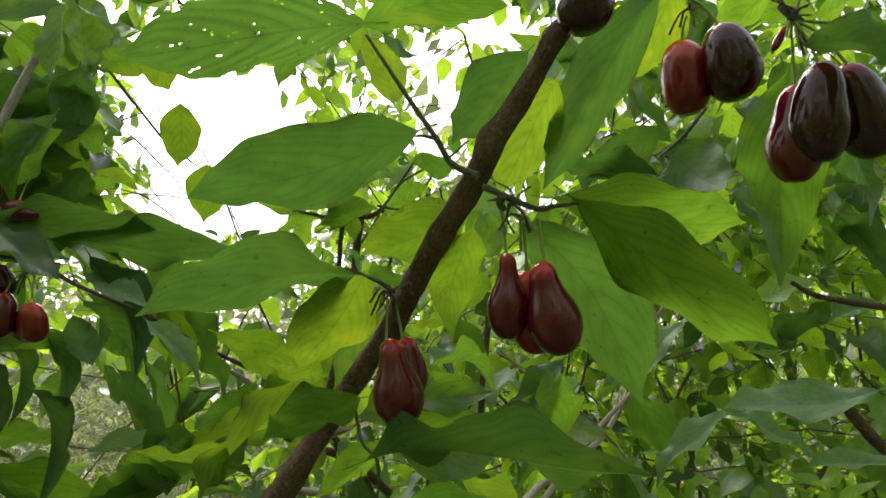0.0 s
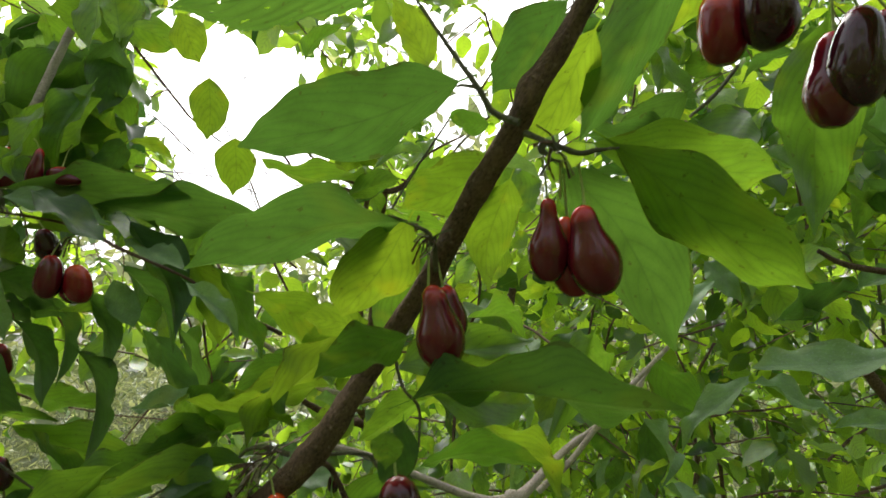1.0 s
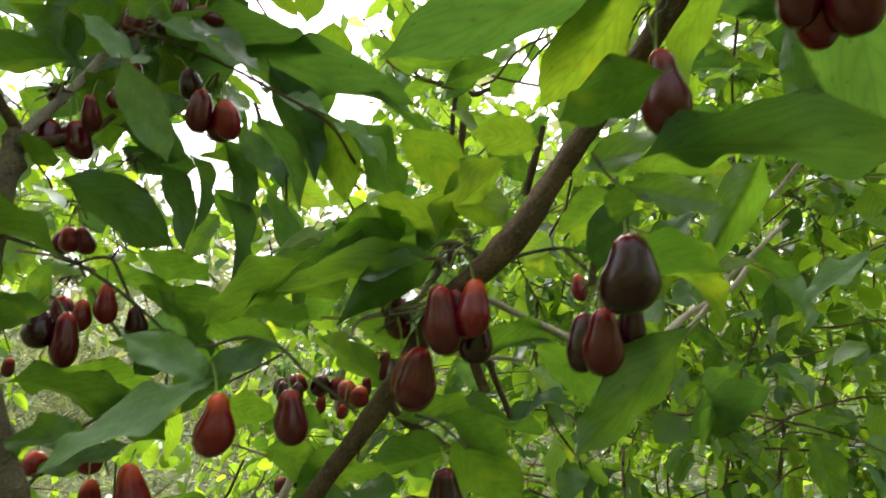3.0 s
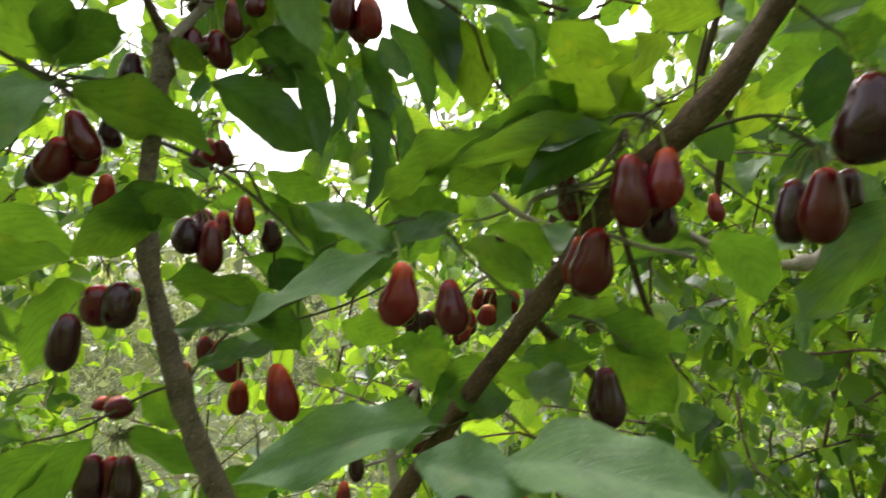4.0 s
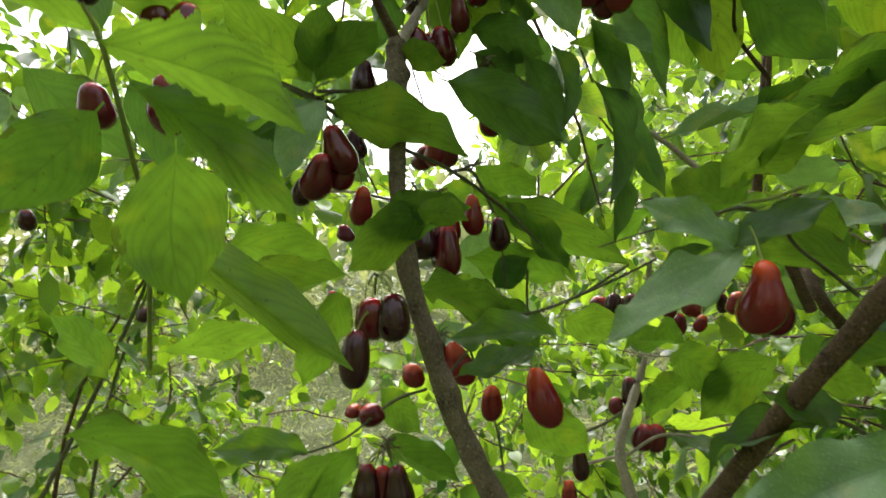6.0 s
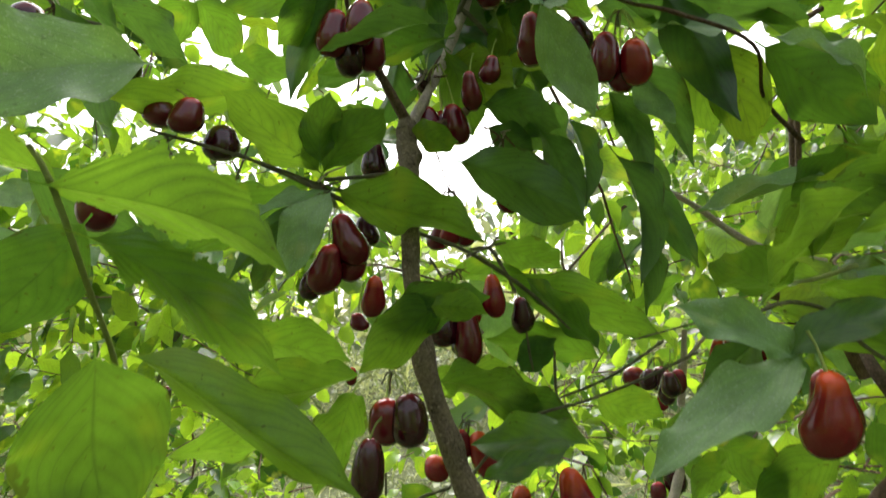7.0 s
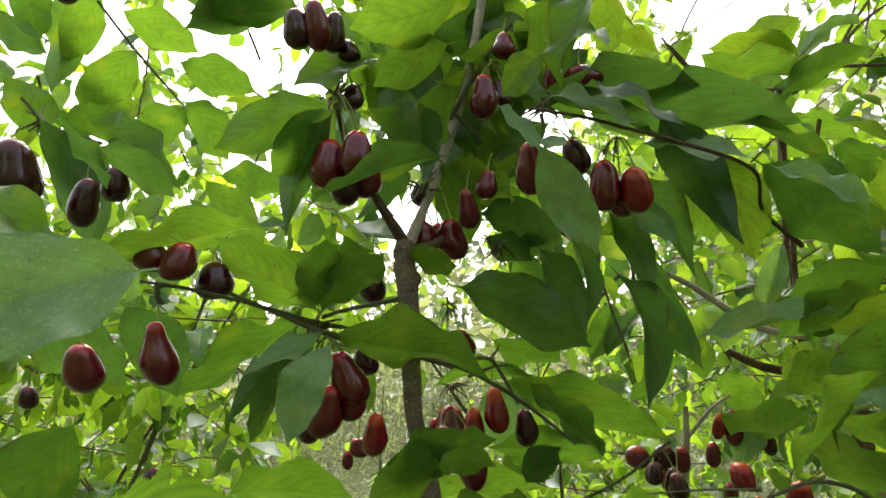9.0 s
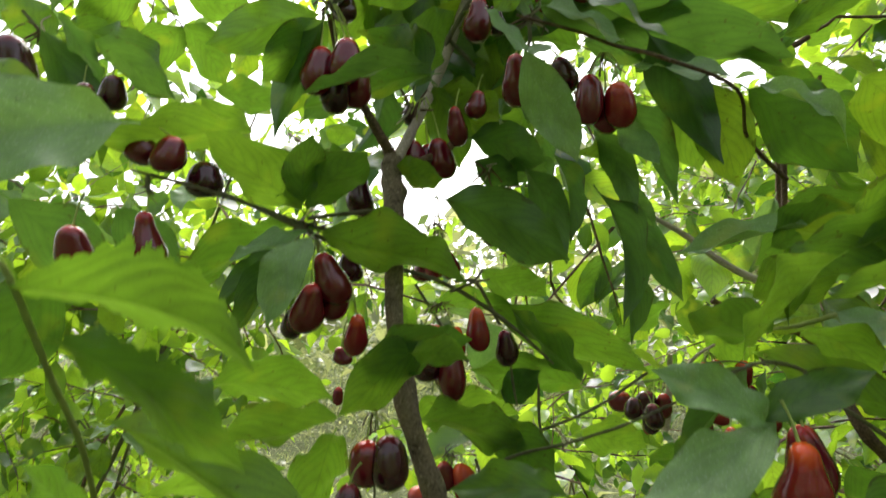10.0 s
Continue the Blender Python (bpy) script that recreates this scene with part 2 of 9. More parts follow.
        z0 = -droop * s**2 + 0.04 * np.sin(5 * s + ph[1]) - curl * max(0, s - 0.7) ** 2 * 6
        bend = 0.06 * np.sin(3 * s + ph[2]) * s
        full = 0.5 * width * outline(s, belly)
        for j in range(-wide, wide + 1):
            a = j / wide
            side = 4 if a < 0 else 5
            edge = 1 + 0.04 * np.sin(7 * s + ph[side]) + 0.013 * np.sin(19 * s + ph[side] * 2) + 0.005 * np.sin(43 * s + ph[6])
            half = full * edge + (0.007 if i in (-1, 0, long) else 0)
            x = a * half
            ripple = wave * np.sin(13 * s + ph[3] + 2.2 * np.sign(a)) + 0.3 * wave * np.sin(27 * s - 2 * abs(a) + ph[7] * np.sign(a))
            z = z0 + fold * abs(a) * half * 2 - 0.25 * fold * a * a * half + ripple * a * a * min(1, 4 * full / width) + 0.003 * math.cos(46 * (s - 0.3 * abs(a) - 0.42 * abs(a) ** 3)) * min(1, 6 * abs(a) * full / width) * (1 - abs(a) ** 4)
            x2 = x * math.cos(twist * s) - (z - z0) * math.sin(twist * s)
            z2 = z0 + x * math.sin(twist * s) + (z - z0) * math.cos(twist * s)
            vs.append((x2 + bend, y, z2))
            uvs.append((0.5 + 0.5 * a, max(s, 0)))
    row = 2 * wide + 1
    for i in range(long + 1):
        for j in range(2 * wide):
            p = i * row + j
            fs.append((p, p + 1, p + row + 1, p + row))
    vs = np.array(vs)
    tip = Vector(vs[-row:].mean(0))
    turn = np.array(tip.rotation_difference(Vector((0, 1, 0))).to_matrix())
    return vs @ turn.T / tip.length, np.array(fs), np.array(uvs)


LEAF_SHAPES = [
    dict(width=0.50, droop=0.12, fold=0.14, wave=0.030, twist=0.1, seed=1),
    dict(width=0.54, droop=0.35, fold=0.10, wave=0.045, twist=-0.2, seed=2),
    dict(width=0.46, droop=0.25, fold=0.30, wave=0.035, twist=0.3, seed=3),
    dict(width=0.56, droop=-0.15, fold=0.12, wave=0.045, twist=-0.1, seed=4),
    dict(width=0.42, droop=0.45, fold=0.25, wave=0.040, twist=0.5, seed=5),
    dict(width=0.60, droop=0.05, fold=0.06, wave=0.030, twist=0.0, seed=6),
    dict(width=0.70, droop=0.08, fold=0.05, wave=0.030, twist=0.0, seed=7, belly=0.33),
    dict(width=0.50, droop=0.20, fold=0.22, wave=0.050, twist=-0.25, seed=21, belly=0.38, curl=0.25),
    dict(width=0.54, droop=0.28, fold=0.18, wave=0.060, twist=0.3, seed=22, belly=0.46),
    dict(width=0.46, droop=0.30, fold=0.40, wave=0.045, twist=-0.4, seed=23, belly=0.4, curl=0.3),
    dict(width=0.56, droop=-0.05, fold=0.25, wave=0.055, twist=0.25, seed=24, belly=0.36, curl=0.4),
    dict(width=0.42, droop=0.35, fold=0.45, wave=0.040, twist=-0.6, seed=25, belly=0.45),
    dict(width=0.60, droop=0.12, fold=0.16, wave=0.050, twist=0.15, seed=26, belly=0.4, curl=0.2),
    dict(width=0.70, droop=0.05, fold=0.10, wave=0.040, twist=0.1, seed=27, belly=0.36),
    dict(width=0.60, droop=0.15, fold=0.30, wave=0.050, twist=0.2, seed=28, belly=0.38, curl=0.2),
]
LEAF_MESHES = {}


def leaf_mesh(shape, mat, eaten=""):
    key = (shape, mat.name, eaten)
    if key not in LEAF_MESHES:
        if eaten:
            vs, fs, uvs = leaf_grid(84, 24, **LEAF_SHAPES[shape])
            rng = np.random.default_rng(8)
            riddled = eaten == "riddled"
            keep = []
            for f in fs:
                u, v = uvs[f].mean(0)
                hole = riddled and (noise.noise((u * 22, v * 42, 3.0)) > 0.6 and v > 0.25 or rng.uniform() < 0.012)
                reach = 0.43 + 0.12 * noise.noise((v * 14, 9.0 * (u > 0.5), 5.0)) if riddled else 0.40 + 0.2 * noise.noise((v * 8, 9.0 * (u > 0.5), 5.0)) + 0.12 * noise.noise((v * 23, 4.0 * (u > 0.5), 1.0))
                if not hole and abs(u - 0.5) < reach:
                    keep.append(f)
            LEAF_MESHES[key] = mesh_from("leaf", vs, keep, uvs, mat)
        else:
            LEAF_MESHES[key] = mesh_from("leaf", *leaf_grid(34, 5, **LEAF_SHAPES[shape]), mat)
    return LEAF_MESHES[key]


def leaf_pose(base, tip, face, width=1.0):
    """Base to tip, with the upper face turned towards the given direction."""
    b, t = Vector(base), Vector(tip)
    y = t - b
    size = y.length
    y.normalize()
    z = Vector(face)
    z = z - z.dot(y) * y
    if z.length < 1e-4:
        z = Vector((0, -1, 0.2))
        z = z - z.dot(y) * y
    z.normalize()
    x = y.cross(z)
    m = Matrix((x * size * width, y * size, z * size)).transposed().to_4x4()
    m.translation = b
    return m


def leaf(parent, base, tip, face=(0, -0.5, 0.8), shape=0, mat=None, width=1.0, eaten=""):
    width = min(width, 1 + 0.45 * (width - 1)) if width > 1 else width
    label = {"riddled": "green leaf riddled with small holes", "bitten": "green leaf with a ragged, eaten edge"}[eaten] if eaten else "waxy grey-green leaf with sky sheen put into its pale colour" if mat is LEAF_WAXY_SHEEN else ""
    return put("leaf", leaf_mesh(shape, mat or LEAF, eaten), parent, leaf_pose(base, tip, face, width), label)


def smooth_line(points, steps):
    """A Catmull-Rom line through points with radii (x, y, z, r)."""
    p = [np.array(q, float) for q in points]
    p = [2 * p[0] - p[1], *p, 2 * p[-1] - p[-2]]
    out = []
    for k in range(1, len(p) - 2):
        for s in np.arange(steps) / steps:
            a, b, c, d = p[k - 1 : k + 3]
            out.append(0.5 * (2 * b + (c - a) * s + (2 * a - 5 * b + 4 * c - d) * s**2 + (3 * b - a - 3 * c + d) * s**3))
    out.append(p[-2])
    return np.array(out)


def tube(points, mat, sides=10, steps=6, rough=0.06, seed=0, name="branch", knots=0):
    """A bent, tapered, slightly uneven rod through (x, y, z, r) points; knots: swollen leaf scars along it."""
    rng = np.random.default_rng(seed)
    line = smooth_line(points, steps)
    vs, fs, uvs = [], [], []
    n = len(line)
    up = np.array((0.31, 0.2, 0.93))
    lumps = [(rng.uniform(0, n), rng.uniform(0, 6.28), rng.uniform(0.12, 0.3)) for _ in range(knots)]
    run = 0.0
    for i, (x, y, z, r) in enumerate(line):
        d = line[min(i + 1, n - 1), :3] - line[max(i - 1, 0), :3]
        run += np.linalg.norm(line[i, :3] - line[max(i - 1, 0), :3])
        d /= np.linalg.norm(d) + 1e-9
        a = np.cross(d, up)
        a /= np.linalg.norm(a) + 1e-9
        b = np.cross(d, a)
        for j in range(sides):
            w = 2 * np.pi * j / sides
            q = abs(r) * (1 + rough * rng.standard_normal())
            if knots:
                q *= 1 + 0.16 * noise.noise((1.9 * math.cos(w), 1.9 * math.sin(w), 70 * run)) + 0.07 * noise.noise((5 * math.cos(w), 5 * math.sin(w), 160 * run))
            for at, turn, tall in lumps:
                q *= 1 + tall * math.exp(-(((i - at) / 2.2) ** 2)) * (0.45 + 0.55 * math.cos(w - turn))
            vs.append(np.array((x, y, z)) + q * (np.cos(w) * a + np.sin(w) * b))
            uvs.append((abs(2 * j / sides - 1), run * 10))
    for i in range(n - 1):
        for j in range(sides):
            k = (j + 1) % sides
            fs.append((i * sides + j, i * sides + k, (i + 1) * sides + k, (i + 1) * sides + j))
    fs.append(tuple(range(sides)))
    fs.append(tuple(reversed(range((n - 1) * sides, n * sides))))
    return mesh_from(name, vs, fs, uvs, mat)


def branch(parent, points, mat=None, name="branch", label="", seed=0, sides=10):
    limb = name == "limb"
    me = tube(points, mat or BARK, sides=20 if limb else sides, steps=12 if limb else 6, rough=0.015 if limb else 0.06, seed=seed, name=name, knots=34 if limb else 0)
    return put(name, me, parent, None, label)


def fruit_mesh(kind, pear, seed):
    """A cherry one unit long hanging from its top at the origin; pear: how much it narrows to the stalk."""
    rings, sides = 22, 24
    rng = np.random.default_rng(seed)
    ph = rng.uniform(0, 6.28, 3)
    vs, fs, uvs = [], [], []
    for i in range(rings + 1):
        s = i / rings
        u = 0.5 - 0.5 * math.cos(math.pi * s)
        top, k = 0.42 - 0.3 * pear, min(max((u - 0.14) / 0.5, 0), 1)
        r = 0.31 * (1 - 0.6 * pear * (1 - k * k * (3 - 2 * k)))
        if u < top:
            r *= math.sqrt(max(0, 1 - (1 - u / top) ** 2))
        if u > 0.62:
            r *= math.sqrt(max(0, 1 - ((u - 0.62) / 0.38) ** 2))
        for j in range(sides):
            a = 2 * math.pi * j / sides
            q = r * (1 + 0.02 * math.sin(2 * a + ph[0]) + 0.008 * math.sin(3 * a + ph[1] + 3 * s) + 0.016 * math.sin(7 * u + a + ph[2]) + 0.035 * noise.noise((6 * r * math.cos(a) + seed, 6 * r * math.sin(a), 5 * u)))
            lean = 0.05 * math.sin(2.5 * u + ph[2]) + 0.07 * pear * u * u
            dimple = -0.03 * math.exp(-((r / 0.06) ** 2)) if s > 0.5 else 0.0
            vs.append((q * math.cos(a) + lean, q * math.sin(a), -u - dimple))
            uvs.append((j / sides, u))
    for i in range(rings):
        for j in range(sides):
            k = (j + 1) % sides
            fs.append((i * sides + j, (i + 1) * sides + j, (i + 1) * sides + k, i * sides + k))
    return mesh_from("cherry", vs, fs, uvs, FRUIT[kind])


FRUIT_MESHES = {}
STALK_TOPS = []
CHERRY_LABELS = {"red": "glossy red cherry with an orange neck", "deep": "glossy deep red pear-shaped cherry", "dark": "ripe dark maroon cherry"}


def cherry(parent, top, bottom, kind="deep", pear=0.6, stalk=None, width=1.0):
    """A cherry between two points, with a thin stalk up to the given point."""
    n = len(FRUIT_MESHES)
    key = (kind, pear)
    if key not in FRUIT_MESHES:
        FRUIT_MESHES[key] = fruit_mesh(kind, pear, n)
    a, b = Vector(top), Vector(bottom)
    size = (b - a).length
    turn = (a - b).to_track_quat("Z", "Y").to_matrix().to_4x4()
    spin = Matrix.Rotation((top[0] * 913.7) % 6.28, 4, "Z")
    ob = put("cherry", FRUIT_MESHES[key], parent, Matrix.Translation(a) @ turn @ spin @ Matrix.Diagonal((size * width, size * width, size, 1)), CHERRY_LABELS[kind])
    s = Vector(stalk) if stalk is not None else a + Vector((0.002, 0.004, 0.015))
    mid = (a + s) / 2 + Vector((0.0, 0.0, 0.12 * (s - a).length))
    me = tube([(*(a - 0.02 * (a - b)), 0.0006), (*mid, 0.00042), (*s, 0.0006)], STALK, sides=5, steps=4, name="stalk")
    st = new("stalk", me)
    st.parent = ob
    st.matrix_parent_inverse = ob.matrix_basis.inverted()
    STALK_TOPS.append((parent, s))
    return ob


def leaf_cloud(name, centres, sizes, directions, faces, mat, parent=None, label="", seed=0, long=4, wide=1, slim=None):
    """Many small leaves in one mesh; slim: how narrow each is."""
    shapes = [leaf_grid(long, wide, **s) for s in LEAF_SHAPES]
    nv = len(shapes[0][0])
    rng = np.random.default_rng(seed)
    pick = rng.integers(0, len(shapes), len(centres))
    y = directions / np.linalg.norm(directions, axis=1, keepdims=True)
    z = faces - (faces * y).sum(1, keepdims=True) * y
    z /= np.linalg.norm(z, axis=1, keepdims=True) + 1e-9
    x = np.cross(y, z)
    local = np.stack([s[0] for s in shapes])[pick] - np.array((0, 0.5, 0))
    if slim is not None:
        local = local * np.stack([slim, np.ones(len(slim)), np.ones(len(slim))], 1)[:, None]
    world_v = centres[:, None] + sizes[:, None, None] * (local[..., :1] * x[:, None] + local[..., 1:2] * y[:, None] + local[..., 2:] * z[:, None])
    f = shapes[0][1]
    faces_all = (f[None] + (np.arange(len(centres)) * nv)[:, None, None]).reshape(-1, 4)
    uv = np.tile(shapes[0][2], (len(centres), 1))
    me = mesh_from(name, world_v.reshape(-1, 3), faces_all, uv, mat)
    if parent is None:
        return new(name, me)
    return put(name, me, parent, None, label)


def bearing(p, x, y, z):
    """Degrees to the west of north and above the level, from a place in the thicket."""
    dx, dy = p[0] - x, p[1] - y
    return math.degrees(math.atan2(-dx, dy)), math.degrees(math.atan2(p[2] - z, math.hypot(dx, dy)))


def clearing(p):
    """The open patch of sky to the north-west, with an uneven edge."""
    for x, y, z, low, high, top in ((0.0, 0.0, 1.5, 14, 28, 25.5), (-0.16, 0.02, 1.36, 17, 28, 19)):
        az, el = bearing(p, x, y, z)
        rag = 3.0 * noise.noise((az * 0.35, el * 0.35, 2.0))
        if low + rag + max(0, 16 - el) * 0.4 < az < high + rag and 10.5 + rag < el < top + rag and p[1] > 0:
            return True
    az, el = bearing(p, -0.22, 0.03, 1.45)
    rag = 3.0 * noise.noise((az * 0.35, el * 0.35, 7.0))
    if -13 + rag < az < -4 + rag and 18 + rag < el < 31 and p[1] > 0.7:
        return True
    az, el = bearing(p, 0.0, 0.0, 1.5)
    return 23 < az < 33 and -9 < el < -3


def open_sky(p, rng):
    """How thick the thicket stands towards each side: few twigs grow towards the clearings."""
    az, el = bearing(p, -0.12, 0.0, 1.43)
    if clearing(p):
        return False
    if 20 < az < 41 and -17 < el < 1:
        return rng.uniform() < 0.2
    if 3 < az < 20 and 0 < el < 10:
        return rng.uniform() < 0.35
    if -17 < az < -1 and el > 16:
        return rng.uniform() < 0.2
    if az >= 30 and el > 18:
        return rng.uniform() < 0.38
    if az >= 30 and el > 5:
        return rng.uniform() < 0.85
    return True


def twiggy_shrub(name, label, base, low, high, twigs, per_twig, size, mat, seed, length=0.3, keep=None, stems=3, singles=0, fine=(4, 1)):
    """A shrub: stems from the ground, twigs in the box low..high, leaves in opposite pairs along the twigs.
    The leaves on the near side, as many as singles says, are objects of their own."""
    rng = np.random.default_rng(seed)
    low, high, base = np.array(low, float), np.array(high, float), np.array(base, float)
    ob = thing(name, label, "shrub", "shrubs behind the branches", at=tuple(base))
    for k in range(stems):
        h = low + (high - low) * rng.uniform(0.2, 0.8, 3)
        foot = base + np.array((rng.uniform(-0.12, 0.12), rng.uniform(-0.12, 0.12), 0))
        mid = 0.55 * foot + 0.45 * h + rng.normal(0, 0.1, 3)
        q = 0.25 * foot + 0.75 * h + rng.normal(0, 0.05, 3)
        low_mid = 0.8 * foot + 0.2 * h + rng.normal(0, 0.05, 3)
        branch(ob, [(*foot, 0.007), (*low_mid, 0.0058), (*mid, 0.0046), (*q, 0.0032), (*h, 0.0013)], (BARK, TWIG)[k % 2], "stem", seed=seed + k, sides=7)
    lines_v, lines_f = [], []
    cs, ss, ds, fs = [], [], [], []
    for _ in range(twigs):
        p = low + (high - low) * rng.uniform(0, 1, 3)
        if keep is not None and not keep(p, rng):
            continue
        d = rng.normal(0, 1, 3) * (1, 1, 0.6)
        d /= np.linalg.norm(d)
        q = p.copy()
        n = per_twig
        step = length / n
        side = np.cross(d, (0, 0, 1))
        side /= np.linalg.norm(side) + 1e-6
        for i in range(n):
            o = q.copy()
            d = d + rng.normal(0, 0.14, 3) + (0, 0, -0.05)
            d /= np.linalg.norm(d)
            q = q + d * step
            k = len(lines_v)
            r = 0.0023 * (1 - 0.7 * i / n)
            for e in (o, q):
                for a in range(3):
                    lines_v.append(e + r * np.array((math.cos(2.1 * a), math.sin(2.1 * a) * 0.7, math.sin(2.1 * a) * 0.7)))
            lines_f += [(k, k + 1, k + 4, k + 3), (k + 1, k + 2, k + 5, k + 4), (k + 2, k, k + 3, k + 5)]
            turn = side if i % 2 == 0 else np.cross(side, d)
            for sgn in (-1, 1):
                if rng.uniform() < 0.15:
                    continue
                out = 0.7 * sgn * turn + 0.45 * d + rng.normal(0, 0.25, 3) + (0, 0, -0.55)
                out /= np.linalg.norm(out)
                s = size * rng.uniform(0.55, 1.2)
                cs.append(q + out * (0.5 * s + 0.008))
                ss.append(s)
                ds.append(out)
                fs.append(np.array((0, -0.2, 0.7)) + rng.normal(0, 0.6, 3))
    tagged(put("twigwork", mesh_from("twigwork", lines_v, lines_f, None, BARK), ob), "thin dark brown twigs", kind="stuff")
    cs, ss, ds, fs = np.array(cs), np.array(ss), np.array(ds), np.array(fs)
    free = np.array([not clearing(c) for c in cs])
    cs, ss, ds, fs = cs[free], ss[free], ds[free], fs[free]
    order = np.argsort(cs[:, 1])
    for i in order[:singles]:
        kind = (LEAF, LEAF_WAXY_SHEEN, LEAF, LEAF_YELLOW, LEAF_WAXY_SHEEN)[int(rng.integers(0, 5))]
        leaf(ob, cs[i] - 0.5 * ss[i] * ds[i], cs[i] + 0.5 * ss[i] * ds[i], fs[i], int(rng.integers(0, 14)), kind)
    i = order[singles:]
    if len(i):
        tagged(leaf_cloud("foliage", cs[i], ss[i], ds[i], fs[i], mat, ob, seed=seed, long=fine[0], wide=fine[1]), kind="stuff")
    return ob


# ---- ground ----
def ground_sheet():
    n = 60
    span = np.concatenate([-np.geomspace(300, 0.4, n), np.geomspace(0.4, 300, n)])
    vs = [(x, y, 0.05 * noise.noise((x * 0.7, y * 0.7, 0)) + 0.02 * noise.noise((x * 3, y * 3, 1))) for y in span for x in span]
    w = 2 * n
    fs = [(i * w + j, i * w + j + 1, (i + 1) * w + j + 1, (i + 1) * w + j) for i in range(w - 1) for j in range(w - 1)]
    ob = new("ground", mesh_from("ground", vs, fs, None, GROUND))
    return tagged(ob, "uneven woodland ground with pale leaf litter and weeds", "ground", kind="structure")


ground_sheet()


def gaps_overhead(p, rng):
    """Gaps in the added, unseen tree behind the camera; their sky light makes highlights on the cherries."""
    d = Vector((p[0] + 0.1, p[1] - 0.2, p[2] - 1.45)).normalized()
    return d.z < 0.56 + 0.15 * noise.noise((3 * d.x, 3 * d.y, 4.0)) or rng.uniform() < 0.06


twiggy_shrub("cornelian_cherry_shrub", "dense green cornelian cherry shrub with thin twigs", (0.5, 1.1, 0), (-0.1, 0.62, 0.75), (1.5, 1.5, 2.15), 920, 7, 0.05, LEAF_NEAR, 11, length=0.26, keep=open_sky, singles=300, fine=(8, 2))
twiggy_shrub("hazel_shrub", "leafy green shrub standing deeper in the thicket", (0.4, 2.4, 0), (-1.0, 1.6, 0.3), (2.6, 2.8, 2.5), 850, 8, 0.062, LEAF_MASS, 12, length=0.35, keep=open_sky)
twiggy_shrub("overhanging_tree", "thin tree whose leafy crown spreads over the thicket", (0.9, 1.5, 0), (-0.45, 0.75, 1.78), (1.7, 1.7, 2.6), 230, 7, 0.06, LEAF_MASS, 19, length=0.3, keep=open_sky, stems=3, fine=(6, 1))
twiggy_shrub("wild_shrub", "green shrub with drooping leaves beside the clearing", (-1.6, 1.4, 0), (-1.8, 0.85, 0.5), (-0.35, 1.6, 1.25), 190, 7, 0.055, LEAF_NEAR, 13, keep=open_sky, singles=120, stems=2)
twiggy_shrub("edge_shrub", "leafy green shrub at the edge of the thicket", (-1.9, 1.0, 0), (-1.9, 0.8, 1.2), (-0.75, 1.4, 1.75), 120, 7, 0.058, LEAF_NEAR, 18, length=0.28, keep=open_sky, singles=80, stems=2)
twiggy_shrub("tall_shrub", "open green shrub against the bright sky", (-1.4, 1.9, 0), (-2.2, 1.2, 0.8), (0.3, 2.4, 2.4), 300, 7, 0.055, LEAF_MASS, 14, keep=open_sky, stems=2)
twiggy_shrub("leafy_bough_tree", "thin tree whose leafy boughs hang against the sky", (-1.8, 0.8, 0), (-1.4, 0.55, 1.38), (-0.25, 1.05, 2.2), 280, 6, 0.058, LEAF_NEAR, 16, length=0.25, keep=open_sky, singles=260, stems=2)
# Added out of view to shade the front and shape the cherries' reflections.
twiggy_shrub("unseen_shade_tree", "unseen leafy tree added behind the camera to block light", (0.6, -1.6, 0), (-2.6, -2.4, 0.9), (2.8, -0.5, 3.8), 900, 8, 0.12, LEAF_MASS, 15, length=0.5, keep=gaps_overhead, stems=7)


def undergrowth():
    rng = np.random.default_rng(5)
    n = 80000
    x, y = rng.uniform(-8, 7, n), rng.uniform(-3, 9, n)
    near = np.hypot(x + 0.1, y) + rng.uniform(-0.3, 0.3, n) > 1.3
    thin = rng.uniform(0, 1, n) < np.where(y > 1, 1.0, 0.4)
    x, y = x[near & thin], y[near & thin]
    n = len(x)
    tuft = np.array([noise.noise((1.3 * a, 1.3 * b, 0.0)) + 0.5 * noise.noise((4 * a, 4 * b, 3.0)) for a, b in zip(x, y)])
    z = rng.uniform(0, 1, n) ** 1.4 * (0.3 + 0.09 * np.clip(y, 0, 9)) * np.clip(1 + 1.1 * tuft, 0.2, 2.2)
    size = rng.uniform(0.014, 0.05, n) * np.where(tuft > 0.25, 1.6, 1.0)
    far = 26000
    a, r = np.radians(rng.uniform(-85, 85, far)), rng.uniform(8, 24, far)
    x, y = np.concatenate([x, np.sin(a) * r]), np.concatenate([y, np.cos(a) * r])
    z = np.concatenate([z, rng.uniform(0, 1, far) ** 1.5 * (0.5 + 0.06 * r)])
    size = np.concatenate([size, rng.uniform(0.05, 0.2, far)])
    n += far
    c = np.stack([x, y, z], 1)
    d = rng.normal(0, 1, (n, 3)) * (1, 1, 0.5)
    f = rng.normal(0, 0.6, (n, 3)) + (0, -0.2, 0.9)
    blade = rng.uniform(0, 1, n) < 0.45
    slim = np.where(blade, 0.18, 1.0)
    size = size * np.where(blade, 2.4, 1.0)
    d[blade, 2] = np.abs(d[blade, 2]) + 0.5
    ob = leaf_cloud("undergrowth", c, size, d, f, LEAF_PALE_HAZE, seed=5, long=2, slim=slim)
